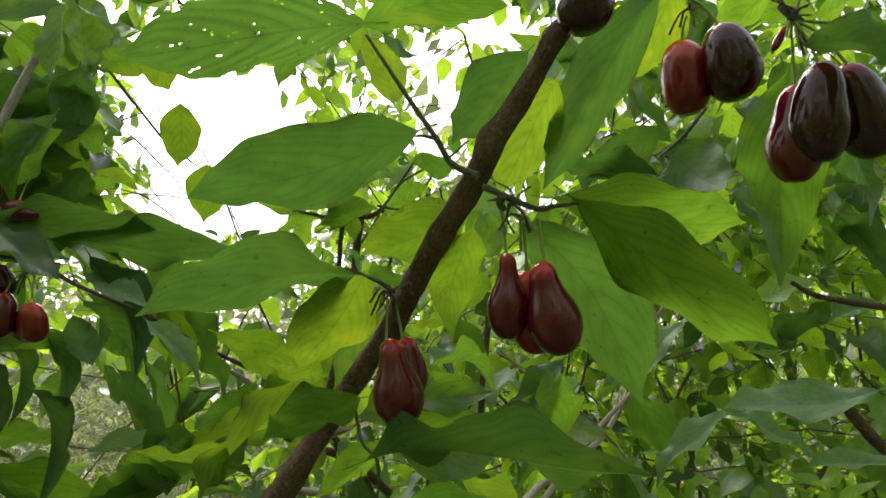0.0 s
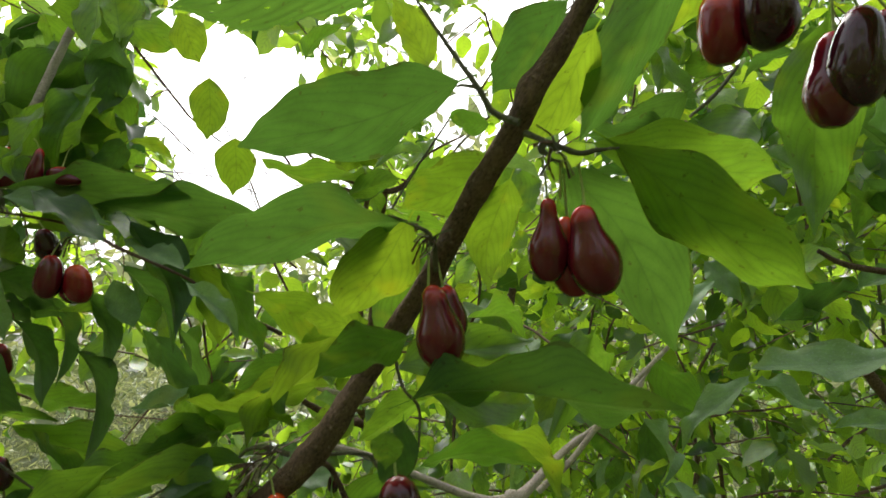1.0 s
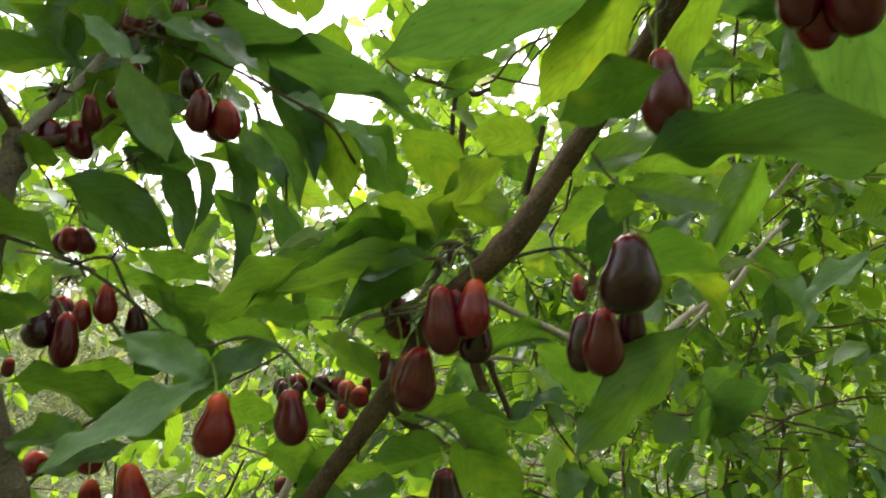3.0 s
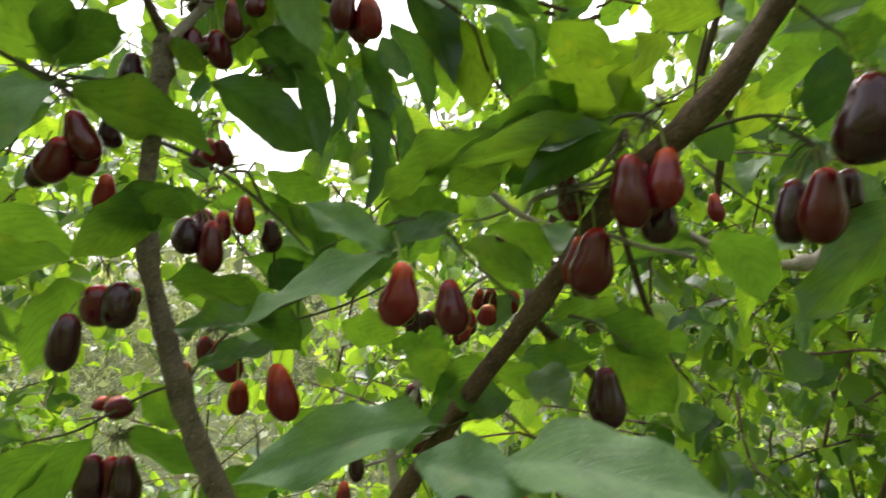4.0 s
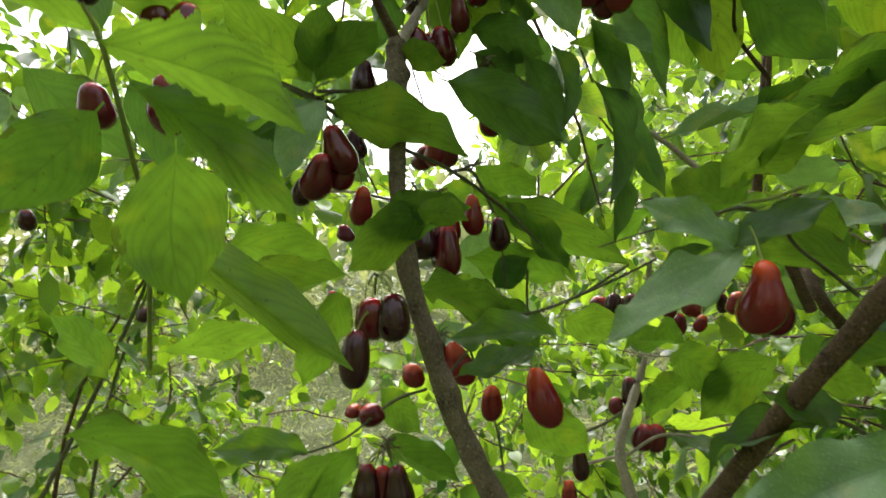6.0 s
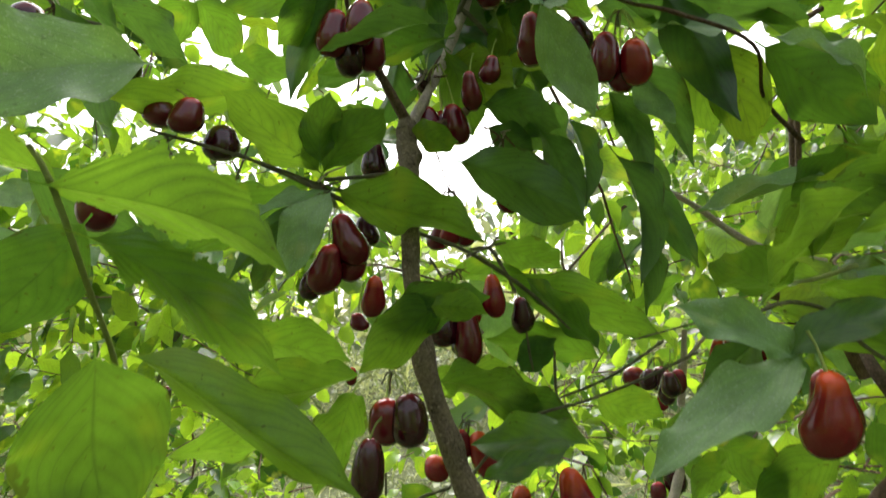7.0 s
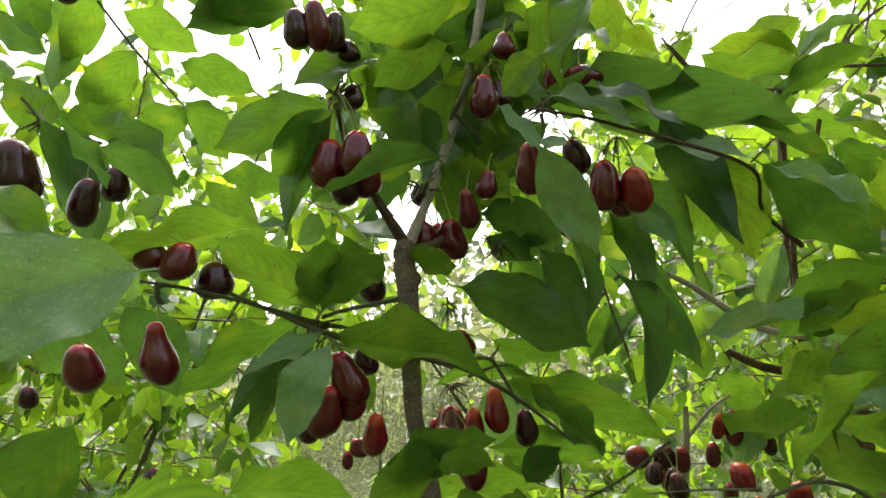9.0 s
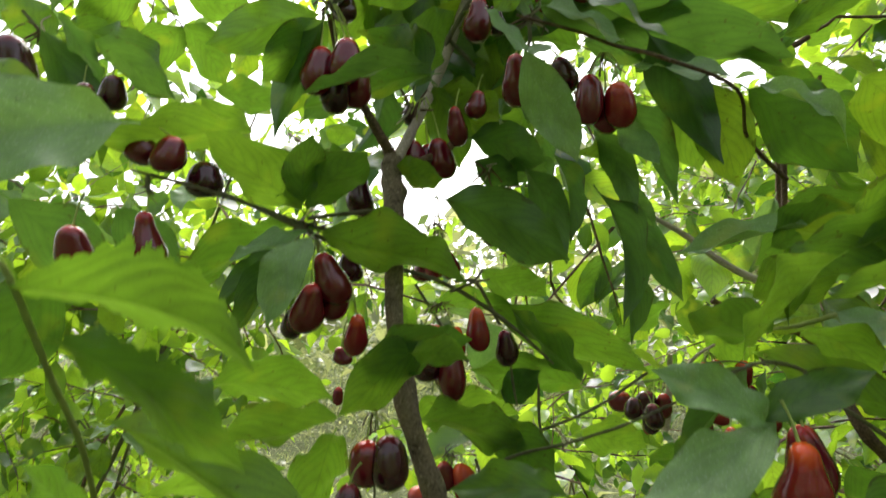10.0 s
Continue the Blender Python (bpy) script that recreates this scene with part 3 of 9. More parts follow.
    tagged(ob, "pale green weeds and brambles, haze in their colour, covering the woodland floor", "undergrowth", kind="stuff")


undergrowth()


def far_woods():
    rng = np.random.default_rng(6)
    cs = []
    for _ in range(150):
        a = math.radians(rng.uniform(-180, 180))
        r = rng.uniform(9, 22)
        h = r * math.tan(math.radians(rng.uniform(7, 11) if -65 < math.degrees(a) < -8 else rng.uniform(9, 26))) + 1.4
        p = np.array((math.sin(a) * r, math.cos(a) * r, 0))
        k = 260
        q = rng.normal(0, 1, (k, 3)) * (1.3, 1.3, 0.3 * h) + (0, 0, 0.5 * h)
        cs.append(p + q)
    c = np.concatenate(cs)
    c = c[c[:, 2] > 0.1]
    c = c[[not clearing(p) for p in c]]
    n = len(c)
    # The trees look hazy only through their pale leaf colour.
    ob = leaf_cloud("far_woods", c, rng.uniform(0.2, 0.5, n), rng.normal(0, 1, (n, 3)), rng.normal(0, 1, (n, 3)) + (0, -0.3, 0.6), LEAF_PALE_HAZE, seed=6, long=2)
    tagged(ob, "far woodland trees with bright haze painted into their pale leaf colour", "woods", kind="stuff")


far_woods()

# ---- the fruiting branches in front ----
main = thing("fruiting_branch", "brown slanting cornelian cherry branch hung with dark red fruit", "branch", "limbs of the cherry shrub", at=(-0.22, 0.36, 0.0))
branch(main, [(-0.2400, 0.4200, 0.0000, 0.0136), (-0.2620, 0.3850, 0.8000, 0.0115), (-0.2655, 0.3520, 1.1000, 0.0098), (-0.2460, 0.3380, 1.1700, 0.0064), (-0.2105, 0.3250, 1.2382, 0.0047), (-0.1957, 0.3194, 1.2645, 0.0047), (-0.1735, 0.3110, 1.2990, 0.0044), (-0.1615, 0.3024, 1.3190, 0.0044), (-0.1312, 0.2928, 1.3602, 0.0045), (-0.1126, 0.2815, 1.3888, 0.0045), (-0.0989, 0.2693, 1.4115, 0.0047), (-0.0827, 0.2570, 1.4265, 0.0049), (-0.0640, 0.2505, 1.4468, 0.0050), (-0.0373, 0.2488, 1.4873, 0.0046), (-0.0194, 0.2374, 1.5126, 0.0047), (-0.0050, 0.2160, 1.5362, 0.0044), (0.0111, 0.1956, 1.5596, 0.0041), (0.0252, 0.1845, 1.5826, 0.0036), (0.0388, 0.1748, 1.6031, 0.0032), (0.0538, 0.1679, 1.6191, 0.0030)], BARK, "limb")
stem = thing("upright_stem", "grey-brown upright cornelian cherry stem with many fruits", "branch", "limbs of the cherry shrub", at=(-0.25, 0.4, 0.0))
branch(stem, [(-0.2655, 0.356, 1.1, 0.0078), (-0.268, 0.347, 1.16, 0.0075), (-0.2887, 0.3344, 1.2234, 0.0067), (-0.3027, 0.3257, 1.2562, 0.0061), (-0.3218, 0.3207, 1.2994, 0.0054), (-0.3333, 0.3175, 1.3397, 0.0051), (-0.3405, 0.3131, 1.3769, 0.0046), (-0.3472, 0.3169, 1.4245, 0.0043), (-0.3466, 0.3213, 1.4686, 0.0049), (-0.3499, 0.3281, 1.4961, 0.0053), (-0.3511, 0.3316, 1.5100, 0.0042)], BARK_STEM, "limb")
back = thing("inner_branch", "pale grey and brown inner branches deeper in the cherry shrub", "branch", "limbs of the cherry shrub", at=(0.1, 0.6, 0.0))

# ---- twigs, leaves and fruit of the slanting branch ----
branch(main, [(-0.1369, 0.2614, 1.3982, 0.00070), (-0.1339, 0.2619, 1.4050, 0.00080), (-0.1211, 0.2635, 1.4096, 0.00080), (-0.1062, 0.2655, 1.4128, 0.00070), (-0.0962, 0.2664, 1.4199, 0.00050)], BARK_GREY, "twig", seed=0, sides=7)
branch(main, [(-0.1320, 0.2602, 1.4060, 0.00050), (-0.1150, 0.2627, 1.4089, 0.00059), (-0.1034, 0.2641, 1.4107, 0.00039)], BARK_GREY, "twig", seed=1, sides=7)
branch(main, [(-0.1240, 0.2618, 1.4133, 0.00060), (-0.1223, 0.2612, 1.4078, 0.00079), (-0.1164, 0.2615, 1.4064, 0.00059)], BARK, "twig", seed=2, sides=7)
branch(main, [(-0.1169, 0.2614, 1.4073, 0.00059), (-0.1152, 0.2619, 1.3992, 0.00049), (-0.1157, 0.2620, 1.3898, 0.00039)], STALK, "twig", seed=3, sides=7)
branch(main, [(-0.1093, 0.2658, 1.4161, 0.00050), (-0.0998, 0.2668, 1.4183, 0.00060), (-0.0911, 0.2654, 1.4230, 0.00039)], BARK_GREY, "twig", seed=4, sides=7)
branch(main, [(-0.1007, 0.2835, 1.3924, 0.00096), (-0.0849, 0.2971, 1.3881, 0.00122), (-0.0694, 0.3106, 1.3869, 0.00115), (-0.0542, 0.3241, 1.3845, 0.00095)], BARK_GREY, "twig", seed=5, sides=7)
branch(main, [(0.0114, 0.1879, 1.5573, 0.00129), (0.0030, 0.1920, 1.5629, 0.00118), (-0.0023, 0.1905, 1.5712, 0.00103), (-0.0123, 0.1909, 1.5865, 0.00082), (-0.0266, 0.1910, 1.6090, 0.00046)], TWIG, "twig", seed=6, sides=7)
branch(main, [(-0.0023, 0.1905, 1.5712, 0.00089), (-0.0075, 0.1942, 1.5736, 0.00053), (-0.0095, 0.1952, 1.5734, 0.00038)], TWIG, "twig", seed=7, sides=7)
branch(main, [(0.0131, 0.1885, 1.5540, 0.00115), (0.0208, 0.1843, 1.5491, 0.00098), (0.0295, 0.1830, 1.5451, 0.00097), (0.0357, 0.1828, 1.5460, 0.00069), (0.0433, 0.1846, 1.5473, 0.00042)], TWIG, "twig", seed=8, sides=7)
branch(main, [(0.0190, 0.1841, 1.5500, 0.00098), (0.0181, 0.1846, 1.5470, 0.00126), (0.0199, 0.1850, 1.5452, 0.00084)], TWIG, "twig", seed=9, sides=7)
branch(main, [(-0.0176, 0.2233, 1.5119, 0.00115), (-0.0185, 0.2074, 1.5218, 0.00092), (-0.0251, 0.2046, 1.5260, 0.00068), (-0.0337, 0.2030, 1.5293, 0.00038)], TWIG, "twig", seed=10, sides=7)
branch(main, [(-0.0545, 0.3932, 1.5736, 0.00074), (-0.0356, 0.3879, 1.6034, 0.00074), (-0.0148, 0.3827, 1.6332, 0.00074)], TWIG, "twig", seed=11, sides=7)
branch(main, [(-0.0505, 0.2941, 1.5020, 0.00148), (-0.0546, 0.2970, 1.4858, 0.00185), (-0.0587, 0.3001, 1.4683, 0.00197)], BARK, "twig", seed=12, sides=7)
branch(main, [(0.1322, 0.2831, 1.6222, 0.00089), (0.1208, 0.2855, 1.6082, 0.00100), (0.1081, 0.2875, 1.5971, 0.00089)], TWIG, "twig", seed=13, sides=7)
branch(main, [(0.1155, 0.1874, 1.6179, 0.00121), (0.1186, 0.1862, 1.6129, 0.00150), (0.1221, 0.1865, 1.6114, 0.00105)], TWIG, "twig", seed=14, sides=7)
branch(main, [(0.1230, 0.1865, 1.6114, 0.00052), (0.1349, 0.1883, 1.6125, 0.00044), (0.1541, 0.1919, 1.6207, 0.00036)], STALK, "twig", seed=15, sides=7)
branch(main, [(0.1186, 0.1862, 1.6129, 0.00090), (0.1144, 0.1909, 1.6266, 0.00077), (0.1073, 0.1986, 1.6408, 0.00081)], TWIG, "twig", seed=16, sides=7)
branch(main, [(-0.0836, 0.2676, 1.4357, 0.00131), (-0.0922, 0.2634, 1.4397, 0.00120), (-0.1005, 0.2626, 1.4387, 0.00083), (-0.1039, 0.2624, 1.4353, 0.00055)], TWIG, "twig", seed=17, sides=7)
branch(main, [(-0.0968, 0.2633, 1.4336, 0.00096), (-0.1025, 0.2634, 1.4240, 0.00106), (-0.1082, 0.2655, 1.4147, 0.00107)], BARK_GREY, "twig", seed=18, sides=7)
branch(main, [(-0.1349, 0.2734, 1.4051, 0.00067), (-0.1165, 0.2689, 1.4112, 0.00076), (-0.0978, 0.2641, 1.4206, 0.00053)], STALK, "twig", seed=19, sides=7)
branch(main, [(-0.1287, 0.2743, 1.4015, 0.00056), (-0.1115, 0.2698, 1.4053, 0.00054), (-0.1000, 0.2641, 1.4170, 0.00043)], STALK, "twig", seed=20, sides=7)
branch(main, [(-0.0689, 0.2783, 1.4340, 0.00097), (-0.0581, 0.2672, 1.4366, 0.00083), (-0.0468, 0.2583, 1.4373, 0.00080), (-0.0343, 0.2498, 1.4329, 0.00051)], TWIG, "twig", seed=21, sides=7)
branch(main, [(-0.0468, 0.2583, 1.4373, 0.00071), (-0.0390, 0.2517, 1.4287, 0.00077), (-0.0345, 0.2464, 1.4236, 0.00100), (-0.0329, 0.2450, 1.4181, 0.00066)], TWIG, "twig", seed=22, sides=7)
branch(main, [(-0.0357, 0.2516, 1.4770, 0.00078), (-0.0314, 0.2428, 1.4660, 0.00066), (-0.0251, 0.2409, 1.4589, 0.00065), (-0.0247, 0.2370, 1.4441, 0.00040)], TWIG, "twig", seed=23, sides=7)
branch(main, [(-0.1397, 0.2962, 1.3605, 0.00094), (-0.1525, 0.2890, 1.3721, 0.00082), (-0.1625, 0.2843, 1.3805, 0.00081), (-0.1717, 0.2765, 1.3918, 0.00079), (-0.1853, 0.2686, 1.3968, 0.00077), (-0.1993, 0.2654, 1.3929, 0.00067)], TWIG, "twig", seed=24, sides=7)
branch(main, [(-0.2007, 0.2733, 1.3931, 0.00069), (-0.2165, 0.2839, 1.3908, 0.00041), (-0.2407, 0.3019, 1.3848, 0.00033)], TWIG, "twig", seed=25, sides=7)
branch(main, [(-0.1725, 0.3487, 1.4048, 0.00067), (-0.1617, 0.3465, 1.4056, 0.00106), (-0.1467, 0.3403, 1.4100, 0.00102)], STALK, "twig", seed=33, sides=7)
branch(main, [(-0.1741, 0.3640, 1.3916, 0.00070), (-0.1561, 0.3690, 1.3924, 0.00098), (-0.1431, 0.3625, 1.3780, 0.00095)], STALK, "twig", seed=34, sides=7)
branch(main, [(-0.1149, 0.3343, 1.3539, 0.00095), (-0.1018, 0.3276, 1.3509, 0.00081), (-0.0862, 0.3165, 1.3402, 0.00067)], TWIG, "twig", seed=35, sides=7)
branch(main, [(-0.1370, 0.4057, 1.3758, 0.00276), (-0.1323, 0.3762, 1.3502, 0.00309), (-0.1030, 0.4159, 1.3212, 0.00306), (-0.0802, 0.4433, 1.2970, 0.00291)], BARK, "twig", seed=36, sides=7)
branch(main, [(-0.1685, 0.3200, 1.3016, 0.00105), (-0.1483, 0.3100, 1.3075, 0.00100), (-0.1320, 0.2939, 1.3001, 0.00083), (-0.1139, 0.2991, 1.2882, 0.00083)], TWIG, "twig", seed=37, sides=7)
branch(main, [(-0.1299, 0.3239, 1.4363, 0.00072), (-0.1178, 0.3168, 1.4376, 0.00090), (-0.1073, 0.3146, 1.4363, 0.00078)], TWIG, "twig", seed=38, sides=7)
branch(main, [(0.0194, 0.1845, 1.5480, 0.00060), (0.0167, 0.1874, 1.5491, 0.00038), (0.0157, 0.1876, 1.5490, 0.00027)], BARK, "twig", seed=0, sides=5)
branch(main, [(0.0222, 0.1845, 1.5477, 0.00060), (0.0234, 0.1817, 1.5450, 0.00037), (0.0262, 0.1871, 1.5442, 0.00027)], TWIG, "twig", seed=1, sides=5)
branch(main, [(0.0229, 0.1848, 1.5463, 0.00060), (0.0255, 0.1849, 1.5451, 0.00038), (0.0255, 0.1808, 1.5427, 0.00026)], BARK_GREY, "twig", seed=2, sides=5)
branch(main, [(0.0220, 0.1842, 1.5493, 0.00060), (0.0172, 0.1793, 1.5475, 0.00037), (0.0139, 0.1803, 1.5469, 0.00026)], BARK, "twig", seed=3, sides=5)
branch(main, [(0.0220, 0.1845, 1.5477, 0.00060), (0.0197, 0.1869, 1.5495, 0.00038), (0.0177, 0.1895, 1.5507, 0.00027)], TWIG, "twig", seed=4, sides=5)
branch(main, [(0.0211, 0.1846, 1.5473, 0.00060), (0.0204, 0.1856, 1.5424, 0.00038), (0.0239, 0.1961, 1.5399, 0.00028)], BARK, "twig", seed=5, sides=5)
branch(main, [(0.0221, 0.1848, 1.5463, 0.00060), (0.0242, 0.1837, 1.5499, 0.00038), (0.0281, 0.1841, 1.5527, 0.00026)], BARK, "twig", seed=6, sides=5)
branch(main, [(0.0227, 0.1845, 1.5481, 0.00060), (0.0211, 0.1838, 1.5517, 0.00038), (0.0155, 0.1760, 1.5521, 0.00025)], TWIG, "twig", seed=7, sides=5)
branch(main, [(0.0213, 0.1845, 1.5476, 0.00060), (0.0211, 0.1880, 1.5446, 0.00038), (0.0205, 0.1886, 1.5411, 0.00027)], BARK_GREY, "twig", seed=8, sides=5)
branch(main, [(0.1199, 0.1858, 1.6151, 0.00064), (0.1183, 0.1868, 1.6170, 0.00041), (0.1142, 0.1831, 1.6152, 0.00028)], BARK, "twig", seed=9, sides=5)
branch(main, [(0.1188, 0.1862, 1.6132, 0.00064), (0.1200, 0.1832, 1.6143, 0.00040), (0.1218, 0.1807, 1.6145, 0.00027)], TWIG, "twig", seed=10, sides=5)
branch(main, [(0.1204, 0.1859, 1.6147, 0.00064), (0.1206, 0.1840, 1.6182, 0.00040), (0.1238, 0.1816, 1.6200, 0.00028)], BARK_GREY, "twig", seed=11, sides=5)
branch(main, [(0.1180, 0.1862, 1.6130, 0.00064), (0.1201, 0.1850, 1.6148, 0.00040), (0.1212, 0.1813, 1.6140, 0.00028)], BARK, "twig", seed=12, sides=5)
branch(main, [(0.1202, 0.1860, 1.6144, 0.00064), (0.1223, 0.1909, 1.6112, 0.00041), (0.1182, 0.1808, 1.6001, 0.00027)], TWIG, "twig", seed=13, sides=5)
branch(main, [(0.1189, 0.1862, 1.6129, 0.00064), (0.1231, 0.1875, 1.6143, 0.00041), (0.1243, 0.1850, 1.6128, 0.00028)], BARK, "twig", seed=14, sides=5)
branch(main, [(0.1175, 0.1861, 1.6138, 0.00064), (0.1141, 0.1821, 1.6146, 0.00040), (0.1088, 0.1816, 1.6164, 0.00028)], BARK, "twig", seed=15, sides=5)
branch(main, [(0.1200, 0.1864, 1.6121, 0.00064), (0.1247, 0.1907, 1.6090, 0.00041), (0.1266, 0.1887, 1.6028, 0.00028)], TWIG, "twig", seed=16, sides=5)
branch(main, [(0.1185, 0.1862, 1.6129, 0.00064), (0.1214, 0.1847, 1.6155, 0.00040), (0.1295, 0.1891, 1.6206, 0.00029)], BARK_GREY, "twig", seed=17, sides=5)
branch(main, [(-0.0203, 0.2074, 1.5215, 0.00053), (-0.0172, 0.2060, 1.5194, 0.00033), (-0.0156, 0.2096, 1.5178, 0.00024)], BARK, "twig", seed=18, sides=5)
branch(main, [(-0.0184, 0.2074, 1.5214, 0.00053), (-0.0151, 0.2044, 1.5231, 0.00033), (-0.0113, 0.2075, 1.5248, 0.00023)], TWIG, "twig", seed=19, sides=5)
branch(main, [(-0.0179, 0.2074, 1.5217, 0.00053), (-0.0215, 0.2079, 1.5227, 0.00034), (-0.0238, 0.2036, 1.5227, 0.00023)], BARK_GREY, "twig", seed=20, sides=5)
branch(main, [(-0.0190, 0.2072, 1.5226, 0.00053), (-0.0171, 0.2144, 1.5223, 0.00035), (-0.0144, 0.2061, 1.5203, 0.00023)], BARK, "twig", seed=21, sides=5)
branch(main, [(-0.0183, 0.2075, 1.5213, 0.00053), (-0.0206, 0.2075, 1.5174, 0.00033), (-0.0178, 0.2009, 1.5135, 0.00023)], TWIG, "twig", seed=22, sides=5)
branch(main, [(-0.0206, 0.2074, 1.5217, 0.00053), (-0.0204, 0.2060, 1.5180, 0.00033), (-0.0228, 0.2095, 1.5150, 0.00024)], BARK, "twig", seed=23, sides=5)
branch(main, [(-0.0188, 0.2076, 1.5207, 0.00053), (-0.0168, 0.2165, 1.5225, 0.00035), (-0.0137, 0.2080, 1.5218, 0.00023)], BARK, "twig", seed=24, sides=5)
branch(main, [(-0.0183, 0.2074, 1.5214, 0.00053), (-0.0183, 0.2081, 1.5189, 0.00033), (-0.0172, 0.2096, 1.5166, 0.00024)], TWIG, "twig", seed=25, sides=5)
branch(main, [(-0.0176, 0.2075, 1.5210, 0.00053), (-0.0187, 0.2080, 1.5174, 0.00033), (-0.0225, 0.2036, 1.5137, 0.00023)], BARK_GREY, "twig", seed=26, sides=5)
branch(main, [(-0.0992, 0.2611, 1.4327, 0.00075), (-0.1049, 0.2565, 1.4315, 0.00046), (-0.1071, 0.2558, 1.4306, 0.00032)], BARK, "twig", seed=135, sides=5)
branch(main, [(-0.1011, 0.2610, 1.4321, 0.00075), (-0.0990, 0.2624, 1.4268, 0.00047), (-0.1055, 0.2629, 1.4218, 0.00033)], TWIG, "twig", seed=136, sides=5)
branch(main, [(-0.0993, 0.2611, 1.4329, 0.00075), (-0.0955, 0.2592, 1.4296, 0.00046), (-0.0932, 0.2609, 1.4270, 0.00033)], BARK_GREY, "twig", seed=137, sides=5)
branch(main, [(-0.0988, 0.2611, 1.4334, 0.00075), (-0.1001, 0.2582, 1.4301, 0.00046), (-0.1021, 0.2577, 1.4273, 0.00032)], BARK, "twig", seed=138, sides=5)
branch(main, [(-0.1002, 0.2612, 1.4299, 0.00075), (-0.0956, 0.2569, 1.4254, 0.00046), (-0.0899, 0.2654, 1.4229, 0.00033)], TWIG, "twig", seed=139, sides=5)
branch(main, [(-0.0969, 0.2614, 1.4326, 0.00075), (-0.0988, 0.2559, 1.4255, 0.00046), (-0.1032, 0.2591, 1.4204, 0.00033)], BARK, "twig", seed=140, sides=5)
branch(main, [(-0.1003, 0.2610, 1.4328, 0.00075), (-0.1044, 0.2603, 1.4324, 0.00047), (-0.1073, 0.2538, 1.4304, 0.00032)], BARK, "twig", seed=141, sides=5)
branch(main, [(-0.1005, 0.2610, 1.4320, 0.00075), (-0.1024, 0.2627, 1.4288, 0.00047), (-0.1060, 0.2652, 1.4257, 0.00033)], TWIG, "twig", seed=142, sides=5)
branch(main, [(-0.0985, 0.2610, 1.4350, 0.00075), (-0.0954, 0.2643, 1.4363, 0.00047), (-0.0926, 0.2695, 1.4373, 0.00034)], BARK_GREY, "twig", seed=143, sides=5)
branch(main, [(-0.1188, 0.2678, 1.4085, 0.00069), (-0.1165, 0.2693, 1.4043, 0.00044), (-0.1178, 0.2688, 1.4001, 0.00030)], BARK, "twig", seed=144, sides=5)
branch(main, [(-0.1175, 0.2679, 1.4088, 0.00069), (-0.1123, 0.2643, 1.4058, 0.00043), (-0.1094, 0.2747, 1.4037, 0.00031)], TWIG, "twig", seed=145, sides=5)
branch(main, [(-0.1211, 0.2674, 1.4100, 0.00069), (-0.1208, 0.2645, 1.4128, 0.00043), (-0.1193, 0.2633, 1.4148, 0.00030)], BARK_GREY, "twig", seed=146, sides=5)
branch(main, [(-0.1203, 0.2676, 1.4088, 0.00069), (-0.1192, 0.2714, 1.4047, 0.00044), (-0.1173, 0.2640, 1.4003, 0.00030)], BARK, "twig", seed=147, sides=5)
branch(main, [(-0.1196, 0.2677, 1.4091, 0.00069), (-0.1216, 0.2671, 1.4123, 0.00043), (-0.1146, 0.2744, 1.4153, 0.00031)], TWIG, "twig", seed=148, sides=5)
branch(main, [(-0.1170, 0.2680, 1.4082, 0.00069), (-0.1186, 0.2684, 1.4037, 0.00043), (-0.1177, 0.2776, 1.3999, 0.00031)], BARK, "twig", seed=149, sides=5)
branch(main, [(-0.1174, 0.2679, 1.4092, 0.00069), (-0.1175, 0.2715, 1.4144, 0.00044), (-0.1184, 0.2683, 1.4175, 0.00031)], BARK, "twig", seed=150, sides=5)
branch(main, [(-0.1203, 0.2676, 1.4095, 0.00069), (-0.1213, 0.2653, 1.4038, 0.00043), (-0.1194, 0.2620, 1.3986, 0.00030)], TWIG, "twig", seed=151, sides=5)
branch(main, [(-0.1173, 0.2678, 1.4101, 0.00069), (-0.1130, 0.2645, 1.4112, 0.00043), (-0.1101, 0.2766, 1.4129, 0.00031)], BARK_GREY, "twig", seed=152, sides=5)
branch(main, [(-0.1182, 0.2631, 1.4083, 0.00071), (-0.1127, 0.2661, 1.4081, 0.00045), (-0.1105, 0.2581, 1.4055, 0.00030)], BARK, "twig", seed=153, sides=5)
branch(main, [(-0.1199, 0.2627, 1.4105, 0.00071), (-0.1178, 0.2595, 1.4098, 0.00044), (-0.1150, 0.2671, 1.4107, 0.00031)], TWIG, "twig", seed=154, sides=5)
branch(main, [(-0.1191, 0.2629, 1.4086, 0.00071), (-0.1228, 0.2632, 1.4099, 0.00044), (-0.1251, 0.2663, 1.4110, 0.00032)], BARK_GREY, "twig", seed=155, sides=5)
branch(main, [(-0.1194, 0.2629, 1.4059, 0.00071), (-0.1202, 0.2670, 1.4116, 0.00045), (-0.1231, 0.2667, 1.4151, 0.00032)], BARK, "twig", seed=156, sides=5)
branch(main, [(-0.1194, 0.2629, 1.4078, 0.00071), (-0.1219, 0.2590, 1.4032, 0.00044), (-0.1219, 0.2688, 1.4010, 0.00032)], TWIG, "twig", seed=157, sides=5)
branch(main, [(-0.1211, 0.2625, 1.4068, 0.00071), (-0.1218, 0.2589, 1.4110, 0.00044), (-0.1237, 0.2572, 1.4142, 0.00030)], BARK, "twig", seed=158, sides=5)
branch(main, [(-0.1189, 0.2629, 1.4079, 0.00071), (-0.1147, 0.2686, 1.4084, 0.00045), (-0.1130, 0.2649, 1.4066, 0.00031)], BARK, "twig", seed=159, sides=5)
